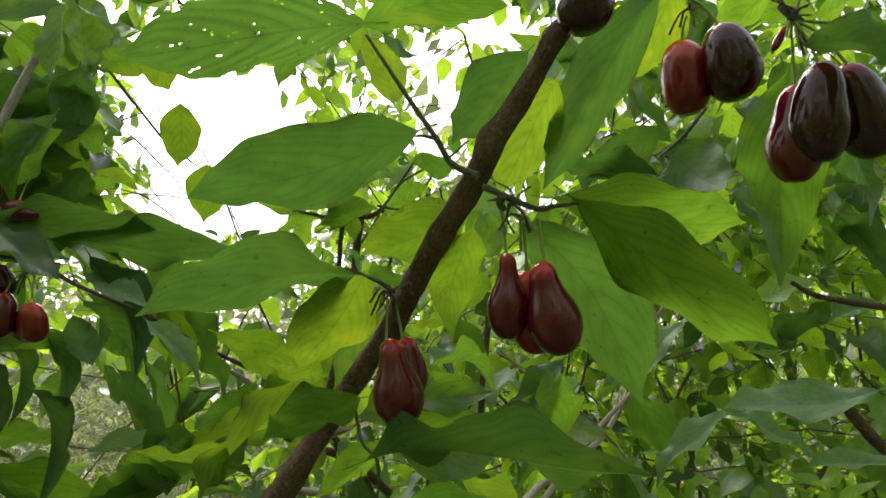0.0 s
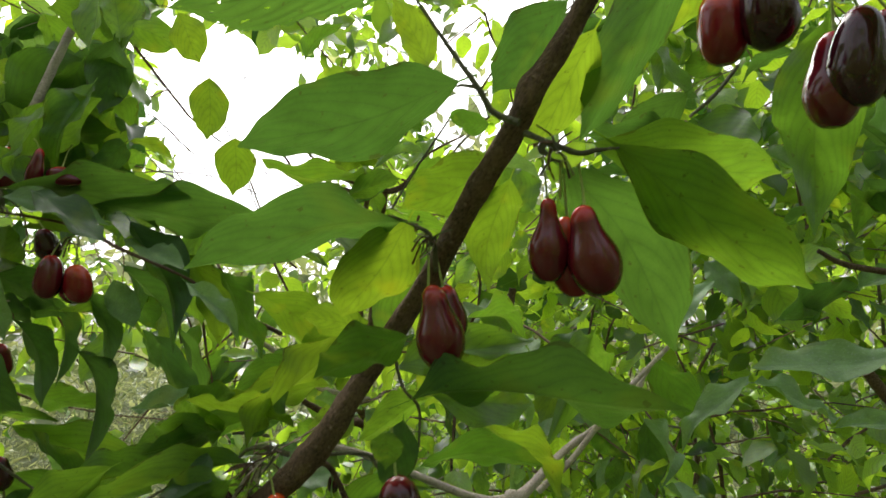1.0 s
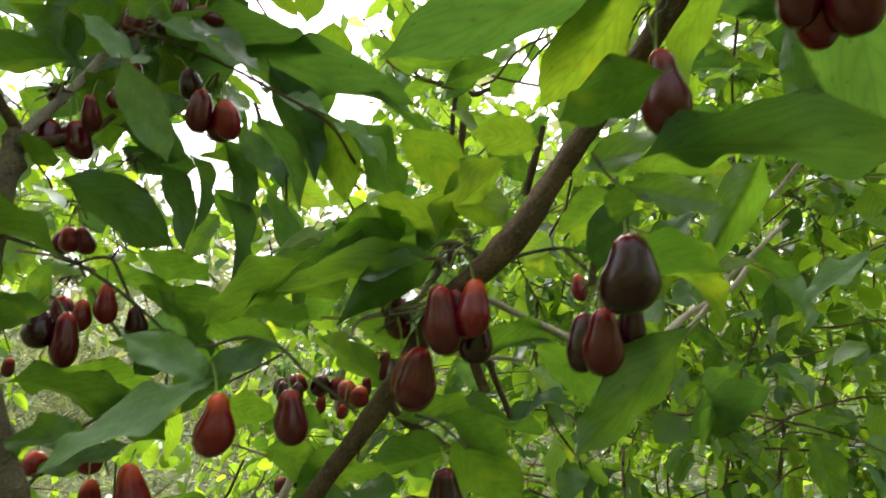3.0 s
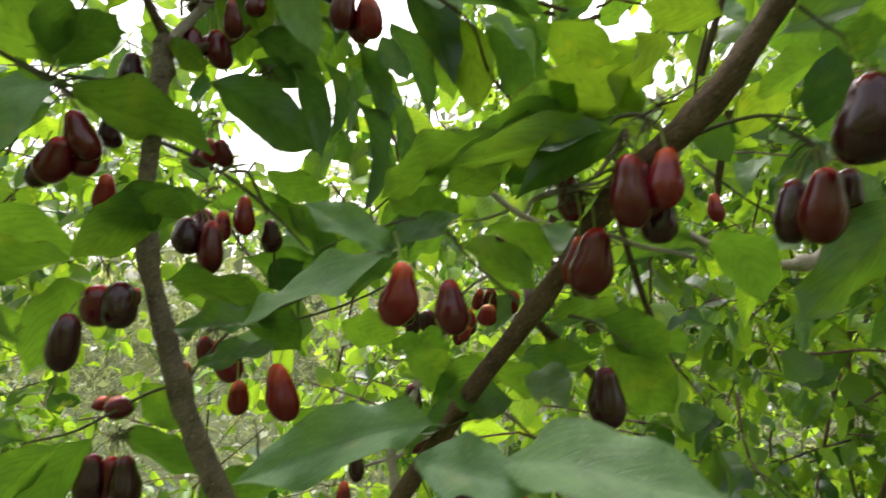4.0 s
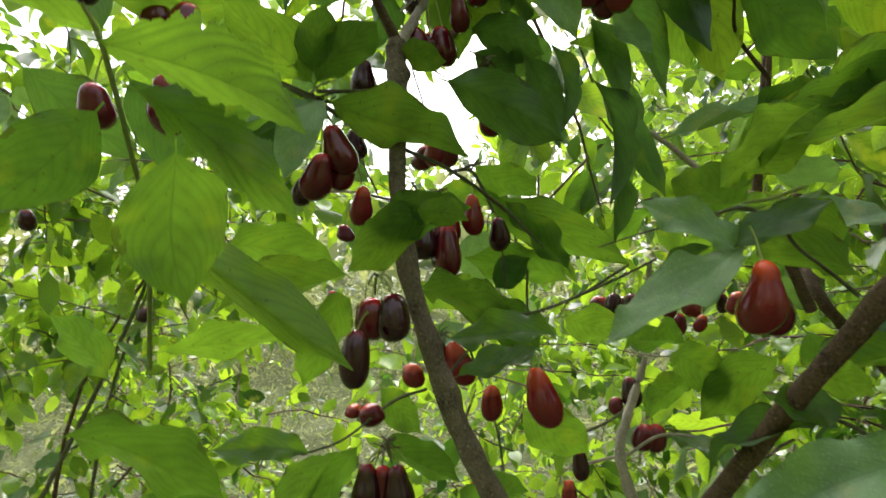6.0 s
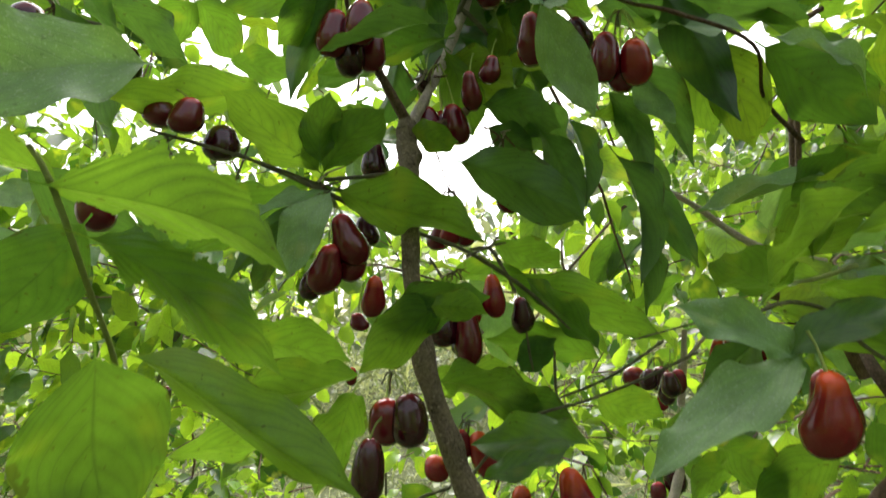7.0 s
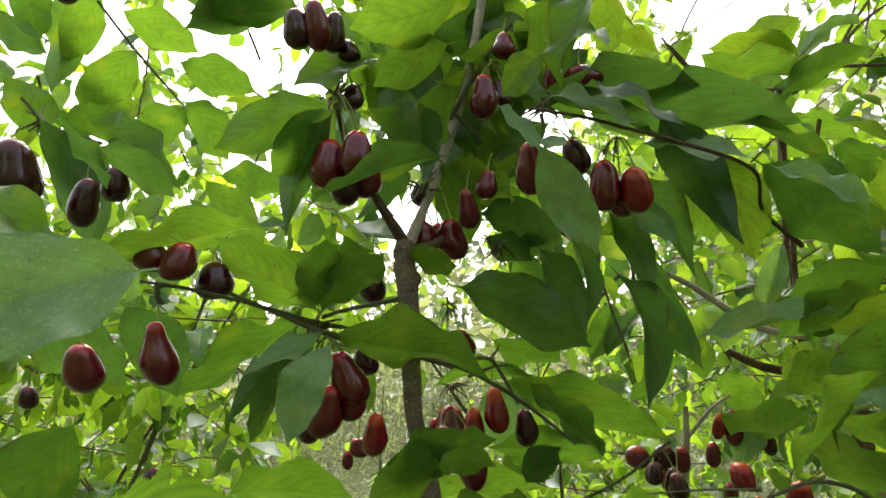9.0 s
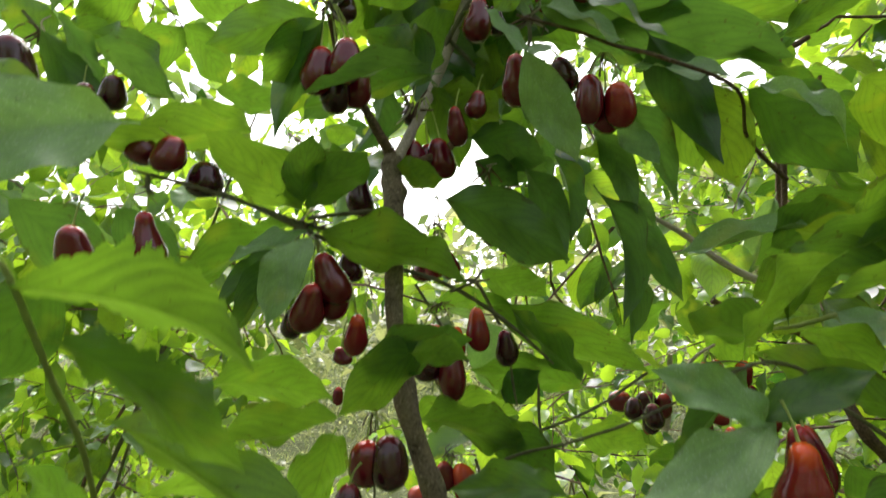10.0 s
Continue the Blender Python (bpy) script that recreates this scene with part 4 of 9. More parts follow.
branch(main, [(-0.1182, 0.2631, 1.4062, 0.00071), (-0.1228, 0.2587, 1.4024, 0.00044), (-0.1263, 0.2606, 1.3998, 0.00031)], TWIG, "twig", seed=160, sides=5)
branch(main, [(-0.1191, 0.2629, 1.4083, 0.00071), (-0.1244, 0.2608, 1.4084, 0.00044), (-0.1279, 0.2599, 1.4081, 0.00031)], BARK_GREY, "twig", seed=161, sides=5)
branch(main, [(-0.0868, 0.2496, 1.4391, 0.00065), (-0.0915, 0.2449, 1.4408, 0.00040), (-0.0923, 0.2510, 1.4453, 0.00029)], BARK, "twig", seed=162, sides=5)
branch(main, [(-0.0878, 0.2494, 1.4384, 0.00065), (-0.0860, 0.2488, 1.4417, 0.00040), (-0.0875, 0.2508, 1.4450, 0.00029)], TWIG, "twig", seed=163, sides=5)
branch(main, [(-0.0874, 0.2495, 1.4379, 0.00065), (-0.0849, 0.2544, 1.4435, 0.00041), (-0.0920, 0.2463, 1.4436, 0.00028)], BARK_GREY, "twig", seed=164, sides=5)
branch(main, [(-0.0867, 0.2496, 1.4395, 0.00065), (-0.0831, 0.2487, 1.4404, 0.00040), (-0.0807, 0.2466, 1.4403, 0.00028)], BARK, "twig", seed=165, sides=5)
branch(main, [(-0.0847, 0.2501, 1.4385, 0.00065), (-0.0871, 0.2488, 1.4344, 0.00040), (-0.0900, 0.2492, 1.4310, 0.00028)], TWIG, "twig", seed=166, sides=5)
branch(main, [(-0.0878, 0.2494, 1.4388, 0.00065), (-0.0885, 0.2519, 1.4420, 0.00041), (-0.0914, 0.2429, 1.4403, 0.00028)], BARK, "twig", seed=167, sides=5)
branch(main, [(-0.0886, 0.2493, 1.4377, 0.00065), (-0.0927, 0.2504, 1.4361, 0.00041), (-0.0989, 0.2422, 1.4314, 0.00028)], BARK, "twig", seed=168, sides=5)
branch(main, [(-0.0867, 0.2497, 1.4382, 0.00065), (-0.0839, 0.2513, 1.4422, 0.00041), (-0.0795, 0.2485, 1.4433, 0.00028)], TWIG, "twig", seed=169, sides=5)
branch(main, [(-0.0863, 0.2497, 1.4392, 0.00065), (-0.0891, 0.2489, 1.4369, 0.00041), (-0.0932, 0.2412, 1.4324, 0.00028)], BARK_GREY, "twig", seed=170, sides=5)
branch(main, [(-0.1016, 0.2664, 1.4149, 0.00064), (-0.0978, 0.2688, 1.4112, 0.00040), (-0.0929, 0.2713, 1.4077, 0.00028)], BARK, "twig", seed=171, sides=5)
branch(main, [(-0.1022, 0.2663, 1.4144, 0.00064), (-0.0994, 0.2628, 1.4104, 0.00039), (-0.0943, 0.2659, 1.4079, 0.00028)], TWIG, "twig", seed=172, sides=5)
branch(main, [(-0.1031, 0.2661, 1.4155, 0.00064), (-0.0990, 0.2645, 1.4142, 0.00039), (-0.0930, 0.2766, 1.4154, 0.00029)], BARK_GREY, "twig", seed=173, sides=5)
branch(main, [(-0.1003, 0.2667, 1.4150, 0.00064), (-0.1027, 0.2620, 1.4168, 0.00039), (-0.0997, 0.2752, 1.4217, 0.00029)], BARK, "twig", seed=174, sides=5)
branch(main, [(-0.1009, 0.2666, 1.4165, 0.00064), (-0.0978, 0.2653, 1.4130, 0.00039), (-0.0982, 0.2591, 1.4087, 0.00027)], TWIG, "twig", seed=175, sides=5)
branch(main, [(-0.1018, 0.2663, 1.4175, 0.00064), (-0.0964, 0.2724, 1.4173, 0.00041), (-0.0936, 0.2711, 1.4152, 0.00028)], BARK, "twig", seed=176, sides=5)
branch(main, [(-0.1009, 0.2665, 1.4175, 0.00064), (-0.0993, 0.2627, 1.4202, 0.00039), (-0.1024, 0.2683, 1.4242, 0.00028)], BARK, "twig", seed=177, sides=5)
branch(main, [(-0.1016, 0.2664, 1.4160, 0.00064), (-0.0958, 0.2735, 1.4200, 0.00041), (-0.0969, 0.2685, 1.4204, 0.00028)], TWIG, "twig", seed=178, sides=5)
branch(main, [(-0.1015, 0.2664, 1.4172, 0.00064), (-0.1003, 0.2679, 1.4211, 0.00040), (-0.1017, 0.2613, 1.4219, 0.00027)], BARK_GREY, "twig", seed=179, sides=5)
branch(main, [(-0.0931, 0.3357, 1.4209, 0.00160), (-0.0855, 0.3677, 1.4094, 0.00180), (-0.0741, 0.3821, 1.3788, 0.00190), (-0.0590, 0.3972, 1.3431, 0.00210)], BARK, "twig", seed=211, sides=8)
leaf(main, (-0.0081, 0.1952, 1.5736), (-0.0855, 0.1940, 1.5517), (-0.26, 0.40, 0.88), 5, mat=LEAF_DARK_SHADED, width=0.84)
leaf(main, (-0.0287, 0.2033, 1.5278), (-0.1260, 0.2461, 1.5154), (0.12, 0.53, 0.84), 0, mat=LEAF_DARK_SHADED, width=0.66)
leaf(main, (-0.0260, 0.1884, 1.6121), (-0.0968, 0.1621, 1.5850), (-0.44, 0.49, 0.75), 0, mat=LEAF_DARK_SHADED, eaten="riddled", width=0.85)
leaf(main, (0.0410, 0.1846, 1.5470), (0.1146, 0.2076, 1.5030), (0.30, 0.54, 0.79), 5, width=0.60)
leaf(main, (0.0361, 0.1846, 1.5470), (0.1166, 0.2248, 1.5498), (-0.27, 0.48, 0.83), 5, width=0.52)
leaf(main, (0.0267, 0.1953, 1.5442), (0.0797, 0.2470, 1.4811), (0.55, 0.8, 0.2), 0, mat=LEAF_DARK_SHADED, width=0.8)
leaf(main, (0.1252, 0.2004, 1.6016), (0.1324, 0.2339, 1.5266), (0.51, 0.77, 0.39), 7, width=0.80)
leaf(main, (0.0684, 0.1730, 1.6128), (0.0396, 0.2273, 1.5640), (0.25, 0.72, 0.65), 2, mat=LEAF_DARK_SHADED, width=0.66)
leaf(main, (0.0286, 0.1856, 1.5992), (0.0032, 0.2004, 1.5728), (-0.24, 0.73, 0.64), 12, mat=LEAF_DARK_SHADED, width=0.99)
leaf(main, (0.0399, 0.1964, 1.5953), (0.0209, 0.2229, 1.5605), (-0.08, 0.77, 0.63), 0, mat=LEAF_YELLOW, width=1.01)
leaf(main, (-0.0272, 0.2133, 1.5285), (-0.0576, 0.2446, 1.4950), (-0.20, 0.62, 0.76), 5, mat=LEAF_YELLOW, width=0.95)
leaf(main, (0.0098, 0.2186, 1.5560), (-0.0340, 0.2466, 1.5413), (0.11, 0.59, 0.80), 3, mat=LEAF_YELLOW, width=0.88)
leaf(main, (0.0111, 0.2250, 1.5487), (0.0037, 0.2479, 1.5051), (-0.30, 0.82, 0.48), 7, mat=LEAF_YELLOW, width=1.02)
leaf(main, (-0.0253, 0.2102, 1.4615), (0.0658, 0.1946, 1.4627), (0.12, 0.45, 0.88), 8, mat=LEAF_DARK_SHADED, width=0.52)
leaf(main, (-0.0300, 0.2024, 1.6193), (0.0219, 0.1828, 1.6150), (0.21, 0.36, 0.91), 0, width=0.80)
leaf(main, (0.0865, 0.1996, 1.6347), (0.0777, 0.2436, 1.6156), (0.20, 0.42, 0.88), 5, mat=LEAF_YELLOW, width=0.88)
leaf(main, (0.1303, 0.1926, 1.6168), (0.1620, 0.1902, 1.6305), (-0.24, 0.70, 0.67), 7, width=0.87)
leaf(main, (0.1203, 0.1851, 1.6020), (0.1295, 0.1491, 1.5756), (0.74, -0.26, 0.62), 0, mat=LEAF_DARK_SHADED, width=0.72)
leaf(main, (0.1352, 0.2182, 1.6447), (0.1146, 0.2411, 1.6301), (0.10, 0.60, 0.79), 2, width=1.37)
leaf(main, (0.1760, 0.2470, 1.5962), (0.2001, 0.2706, 1.5776), (-0.62, 0.76, 0.16), 12, mat=LEAF_DARK_SHADED, width=0.87)
leaf(main, (0.1435, 0.2910, 1.5775), (0.1509, 0.2635, 1.5607), (0.79, -0.15, 0.59), 2, mat=LEAF_DARK_SHADED, width=0.99)
leaf(main, (0.0038, 0.2404, 1.5762), (-0.0133, 0.2494, 1.5829), (0.50, 0.36, 0.79), 5, width=1.38)
leaf(main, (0.0366, 0.2007, 1.6285), (0.0275, 0.2166, 1.6536), (0.88, 0.47, 0.02), 0, mat=LEAF_YELLOW, width=1.29)
leaf(main, (-0.0262, 0.3108, 1.6375), (-0.0449, 0.3043, 1.6744), (0.23, 0.93, 0.28), 2, mat=LEAF_YELLOW, width=1.33)
leaf(main, (0.0748, 0.3326, 1.6295), (0.0939, 0.3391, 1.6500), (-0.68, 0.58, 0.45), 8, mat=LEAF_YELLOW, width=1.31)
leaf(main, (0.0236, 0.2564, 1.5430), (0.0117, 0.2628, 1.5647), (0.47, 0.88, 0.00), 12, width=1.68)
leaf(main, (-0.0059, 0.2645, 1.4970), (0.0272, 0.3082, 1.4797), (-0.11, 0.44, 0.89), 9, width=0.68)
leaf(main, (-0.0699, 0.3369, 1.4900), (-0.1042, 0.3504, 1.4707), (-0.09, 0.74, 0.67), 1, mat=LEAF_YELLOW, width=1.28)
leaf(main, (-0.0222, 0.2609, 1.4598), (-0.0508, 0.2537, 1.4436), (-0.43, 0.82, 0.38), 2, width=1.33)
leaf(main, (-0.0267, 0.3052, 1.4965), (0.0018, 0.3180, 1.4820), (-0.16, 0.88, 0.46), 12, width=0.90)
leaf(main, (-0.0344, 0.2063, 1.4539), (-0.0348, 0.2129, 1.4408), (-0.02, 0.89, 0.45), 12, width=1.68)
leaf(main, (-0.1020, 0.2623, 1.4311), (-0.1684, 0.2519, 1.4167), (-0.24, 0.81, 0.54), 2, width=0.66)
leaf(main, (-0.1168, 0.2705, 1.4429), (-0.1721, 0.3009, 1.4275), (0.13, 0.62, 0.77), 1, width=0.69)
leaf(main, (-0.0258, 0.2646, 1.4322), (0.0288, 0.2768, 1.4298), (-0.12, 0.60, 0.79), 0, width=0.9)
leaf(main, (-0.0355, 0.2696, 1.4720), (0.0222, 0.2496, 1.4852), (-0.38, -0.74, 0.55), 1, width=0.69)
leaf(main, (-0.0257, 0.1896, 1.4855), (-0.0573, 0.1972, 1.4729), (-0.15, 0.64, 0.76), 12, width=1.42)
leaf(main, (-0.0219, 0.2387, 1.4667), (0.0190, 0.2122, 1.4745), (0.26, 0.62, 0.74), 1, width=0.91)
leaf(main, (-0.0199, 0.2544, 1.4619), (0.0228, 0.2642, 1.4577), (0.24, -0.88, 0.41), 12, width=0.95)
leaf(main, (-0.0308, 0.2336, 1.4546), (-0.0360, 0.2400, 1.4268), (0.12, 0.97, 0.20), 5, mat=LEAF_DARK_SHADED, width=0.91)
leaf(main, (0.0021, 0.2456, 1.4050), (-0.0479, 0.2234, 1.3591), (-0.30, 0.94, -0.13), 12, width=0.60)
leaf(main, (-0.0981, 0.2628, 1.4383), (-0.0678, 0.3129, 1.4886), (-0.87, 0.02, 0.50), 8, mat=LEAF_YELLOW, width=0.67)
leaf(main, (-0.0547, 0.2840, 1.4893), (-0.0869, 0.2901, 1.4973), (0.30, 0.70, 0.65), 1, mat=LEAF_YELLOW, width=1.39)
leaf(main, (-0.0449, 0.2654, 1.4822), (-0.0256, 0.2753, 1.5134), (-0.69, 0.69, 0.21), 0, width=1.20)
leaf(main, (-0.0961, 0.3017, 1.4626), (-0.1121, 0.2916, 1.4385), (0.45, -0.89, 0.08), 8, mat=LEAF_DARK_SHADED, width=1.00)
leaf(main, (-0.0167, 0.3195, 1.4730), (-0.0278, 0.3402, 1.4479), (0.04, 0.78, 0.63), 12, mat=LEAF_YELLOW, width=1.37)
leaf(main, (0.0045, 0.2933, 1.4476), (0.0413, 0.3102, 1.4057), (0.42, 0.65, 0.63), 7, mat=LEAF_YELLOW, width=1.04)
leaf(main, (0.0607, 0.3063, 1.4908), (0.0390, 0.3491, 1.4226), (0.33, 0.84, 0.42), 9, width=0.68)
leaf(main, (-0.0068, 0.4506, 1.3434), (-0.0461, 0.4471, 1.3344), (-0.14, -0.53, 0.84), 9, mat=LEAF_DARK_SHADED, width=1.41)
leaf(main, (-0.0948, 0.3409, 1.3374), (-0.0547, 0.3679, 1.3000), (-0.04, 0.83, 0.56), 5, width=1.09)
leaf(main, (-0.1038, 0.3495, 1.3449), (-0.0340, 0.4288, 1.3261), (0.49, -0.23, 0.84), 2, width=0.60)
leaf(main, (0.0756, 0.3660, 1.3809), (0.0367, 0.3344, 1.3414), (-0.68, 0.73, 0.09), 8, width=1.16)
leaf(main, (0.0756, 0.3365, 1.3708), (0.0375, 0.3547, 1.3410), (-0.03, 0.84, 0.55), 1, mat=LEAF_DARK_SHADED, width=1.23)
leaf(main, (-0.0964, 0.3715, 1.3292), (-0.1465, 0.3474, 1.3095), (-0.52, 0.75, 0.41), 9, width=0.96)
leaf(main, (-0.1338, 0.3245, 1.3672), (-0.1785, 0.3684, 1.3932), (0.75, 0.50, 0.44), 1, width=0.72)
leaf(main, (-0.1257, 0.3353, 1.5124), (-0.0921, 0.3716, 1.4771), (0.02, 0.69, 0.73), 0, mat=LEAF_YELLOW, width=1.23)
leaf(main, (-0.1433, 0.3174, 1.3111), (-0.1729, 0.2936, 1.3180), (0.56, -0.50, 0.66), 5, width=0.93)
leaf(main, (-0.2076, 0.3701, 1.3245), (-0.1803, 0.3949, 1.3003), (-0.19, 0.78, 0.59), 8, width=1.38)
leaf(main, (-0.1619, 0.1851, 1.3274), (-0.2064, 0.1555, 1.3184), (0.22, -0.57, 0.80), 8, mat=LEAF_WAXY_SHEEN, width=0.60)
leaf(main, (-0.1647, 0.1796, 1.3197), (-0.1301, 0.1716, 1.3168), (-0.08, -0.64, 0.76), 12, mat=LEAF_WAXY_SHEEN, width=0.90)
leaf(main, (-0.1410, 0.1794, 1.3222), (-0.0913, 0.1540, 1.3242), (-0.28, -0.49, 0.82), 0, mat=LEAF_WAXY_SHEEN, width=0.94)
leaf(main, (-0.1012, 0.2468, 1.4303), (-0.1412, 0.2522, 1.4033), (-0.17, 0.88, 0.44), 7, width=0.83)
leaf(main, (-0.1386, 0.2849, 1.4291), (-0.1798, 0.2512, 1.4092), (-0.62, 0.34, 0.71), 9, width=0.76)
leaf(main, (-0.0972, 0.3361, 1.3527), (-0.0615, 0.3337, 1.3374), (0.29, 0.78, 0.56), 5, width=1.60)
leaf(main, (-0.1589, 0.3528, 1.4033), (-0.1225, 0.3814, 1.3770), (0.15, 0.56, 0.82), 0, width=1.02)
leaf(main, (-0.0873, 0.2832, 1.4436), (-0.1303, 0.2636, 1.4595), (0.04, 0.57, 0.82), 8, mat=LEAF_YELLOW, width=1.12)
leaf(main, (-0.1266, 0.3402, 1.3516), (-0.0782, 0.3711, 1.3366), (0.49, -0.39, 0.78), 9, width=0.74)
leaf(main, (-0.0533, 0.2933, 1.3954), (-0.0239, 0.3206, 1.3630), (0.25, 0.62, 0.75), 0, width=1.17)
leaf(main, (-0.1549, 0.3246, 1.3229), (-0.1229, 0.3418, 1.3107), (-0.14, 0.73, 0.67), 8, width=1.01)
leaf(main, (-0.0860, 0.3787, 1.3839), (-0.0249, 0.4119, 1.3867), (0.29, -0.59, 0.75), 9, width=0.62)
leaf(main, (-0.1942, 0.2845, 1.3818), (-0.2188, 0.2798, 1.3608), (-0.53, 0.70, 0.47), 2, mat=LEAF_DARK_SHADED, width=1.27)
leaf(main, (-0.1764, 0.3362, 1.4035), (-0.2016, 0.2937, 1.4175), (-0.14, 0.38, 0.91), 3, width=1.10)
leaf(main, (-0.1600, 0.2636, 1.4296), (-0.1942, 0.2441, 1.4021), (-0.69, 0.53, 0.49), 12, width=0.93)
leaf(main, (-0.1447, 0.2990, 1.4376), (-0.1176, 0.2648, 1.4538), (0.25, 0.57, 0.78), 8, width=1.09)
leaf(main, (-0.1223, 0.3260, 1.4376), (-0.1630, 0.3145, 1.4457), (0.04, 0.47, 0.88), 0, mat=LEAF_YELLOW, width=1.60)
leaf(main, (-0.1328, 0.2713, 1.4273), (-0.1093, 0.2466, 1.4289), (-0.55, -0.48, 0.69), 0, mat=LEAF_DARK_SHADED, width=1.90)
leaf(main, (-0.1964, 0.4834, 1.3142), (-0.2351, 0.4413, 1.3259), (-0.46, 0.60, 0.65), 8, width=1.30)
leaf(main, (-0.1551, 0.3806, 1.3208), (-0.1951, 0.3907, 1.2842), (-0.16, 0.89, 0.42), 1, width=1.21)
leaf(main, (-0.1532, 0.3087, 1.3076), (-0.1969, 0.3281, 1.2698), (-0.67, -0.57, 0.48), 9, mat=LEAF_DARK_SHADED, width=0.69)
leaf(main, (-0.1318, 0.2936, 1.3285), (-0.1201, 0.2450, 1.3231), (-0.19, -0.15, 0.97), 1, width=0.70)
leaf(main, (-0.1376, 0.3957, 1.3326), (-0.1097, 0.4143, 1.2974), (0.29, 0.73, 0.62), 5, width=1.02)
cherry(main, (0.0208, 0.1923, 1.5326), (0.0192, 0.1972, 1.5044), "deep", 1.0, (0.0192, 0.1918, 1.5469), width=0.80)
cherry(main, (0.0320, 0.1878, 1.5293), (0.0397, 0.1929, 1.4999), "deep", 0.8, (0.0305, 0.1874, 1.5428), width=0.92)
cherry(main, (0.0282, 0.1982, 1.5275), (0.0295, 0.2032, 1.4995), "red", 0.6, (0.0269, 0.1971, 1.5456), width=0.83)
cherry(main, (-0.0202, 0.2143, 1.5054), (-0.0154, 0.2198, 1.4740), "deep", 0.8, (-0.0198, 0.2132, 1.5234), width=0.93)
cherry(main, (-0.0152, 0.2264, 1.5062), (-0.0089, 0.2301, 1.4849), "deep", 0.6, (-0.0201, 0.2251, 1.5247), width=0.93)
cherry(main, (0.0896, 0.2079, 1.6164), (0.0913, 0.2129, 1.5883), "red", 0.0, (0.0925, 0.2082, 1.6263), width=1.04)
cherry(main, (0.0992, 0.1976, 1.6172), (0.1059, 0.2026, 1.5892), "dark", 0.3, (0.0905, 0.1980, 1.6268), width=1.08)
cherry(main, (0.1243, 0.1842, 1.5958), (0.1256, 0.1901, 1.5619), "dark", 0.4, (0.1174, 0.1837, 1.6098), width=0.88)
cherry(main, (0.1215, 0.1930, 1.5920), (0.1204, 0.1990, 1.5574), "deep", 0.6, (0.1211, 0.1911, 1.6142), width=0.85)
cherry(main, (0.1354, 0.1862, 1.5960), (0.1449, 0.1918, 1.5642), "dark", 0.4, (0.1196, 0.1856, 1.6109), width=0.91)
cherry(main, (0.1207, 0.1932, 1.6139), (0.1156, 0.1948, 1.6047), "red", 0.4, (0.1231, 0.1943, 1.6189), width=0.48)
cherry(main, (0.0419, 0.1622, 1.6169), (0.0439, 0.1661, 1.5946), "dark", 0.2, None, width=1.24)
cherry(main, (-0.0314, 0.2152, 1.4386), (-0.0301, 0.2179, 1.4094), "dark", 0.6, (-0.0333, 0.2156, 1.4550), width=1.18)
cherry(main, (-0.0340, 0.2354, 1.4126), (-0.0363, 0.2377, 1.3856), "deep", 0.6, (-0.0367, 0.2366, 1.4207), width=0.99)
cherry(main, (-0.0398, 0.2453, 1.4104), (-0.0422, 0.2473, 1.3863), "dark", 0.4, (-0.0339, 0.2467, 1.4216), width=0.87)
cherry(main, (-0.0210, 0.2502, 1.4154), (-0.0200, 0.2520, 1.3950), "dark", 0.4, (-0.0306, 0.2507, 1.4243), width=0.99)
cherry(main, (-0.0844, 0.2501, 1.4236), (-0.0839, 0.2520, 1.3991), "red", 0.6, (-0.0884, 0.2510, 1.4338), width=0.98)
cherry(main, (-0.0968, 0.2492, 1.4206), (-0.0984, 0.2512, 1.3916), "deep", 0.6, (-0.0918, 0.2507, 1.4337), width=0.93)
cherry(main, (-0.0898, 0.2599, 1.4205), (-0.0905, 0.2616, 1.3968), "deep", 0.6, (-0.0900, 0.2608, 1.4355), width=0.94)
cherry(main, (-0.0834, 0.2656, 1.4065), (-0.0830, 0.2671, 1.3869), "dark", 0.4, (-0.0872, 0.2657, 1.4279), width=1.28)
cherry(main, (-0.1182, 0.2736, 1.4165), (-0.1190, 0.2750, 1.3967), "deep", 0.4, (-0.1084, 0.2762, 1.4214), width=0.97)
cherry(main, (-0.1083, 0.2701, 1.3945), (-0.1097, 0.2722, 1.3648), "deep", 0.6, (-0.1118, 0.2707, 1.4098), width=1.03)
cherry(main, (-0.1140, 0.2778, 1.3919), (-0.1148, 0.2795, 1.3690), "red", 0.6, (-0.1132, 0.2786, 1.4102), width=0.86)
cherry(main, (-0.1834, 0.2359, 1.3771), (-0.1851, 0.2375, 1.3518), "red", 0.8, (-0.1866, 0.2368, 1.3886), width=1.00)
cherry(main, (-0.1724, 0.2950, 1.3711), (-0.1713, 0.2970, 1.3445), "deep", 0.6, (-0.1771, 0.2954, 1.3866), width=1.04)
cherry(main, (-0.1643, 0.4431, 1.3550), (-0.1668, 0.4440, 1.3387), "red", 0.4, (-0.1626, 0.4448, 1.3623), width=1.44)
cherry(main, (-0.1842, 0.4827, 1.3364), (-0.1866, 0.4833, 1.3230), "red", 0.4, None, width=1.17)
cherry(main, (-0.2310, 0.4765, 1.3529), (-0.2320, 0.4777, 1.3351), "dark", 0.4, None, width=1.22)
cherry(main, (-0.0970, 0.3179, 1.3305), (-0.0964, 0.3201, 1.3002), "dark", 0.6, (-0.1002, 0.3189, 1.3407), width=1.00)
cherry(main, (-0.0002, 0.4824, 1.4415), (0.0003, 0.4841, 1.4190), "red", 0.6, (-0.0016, 0.4837, 1.4495), width=0.92)
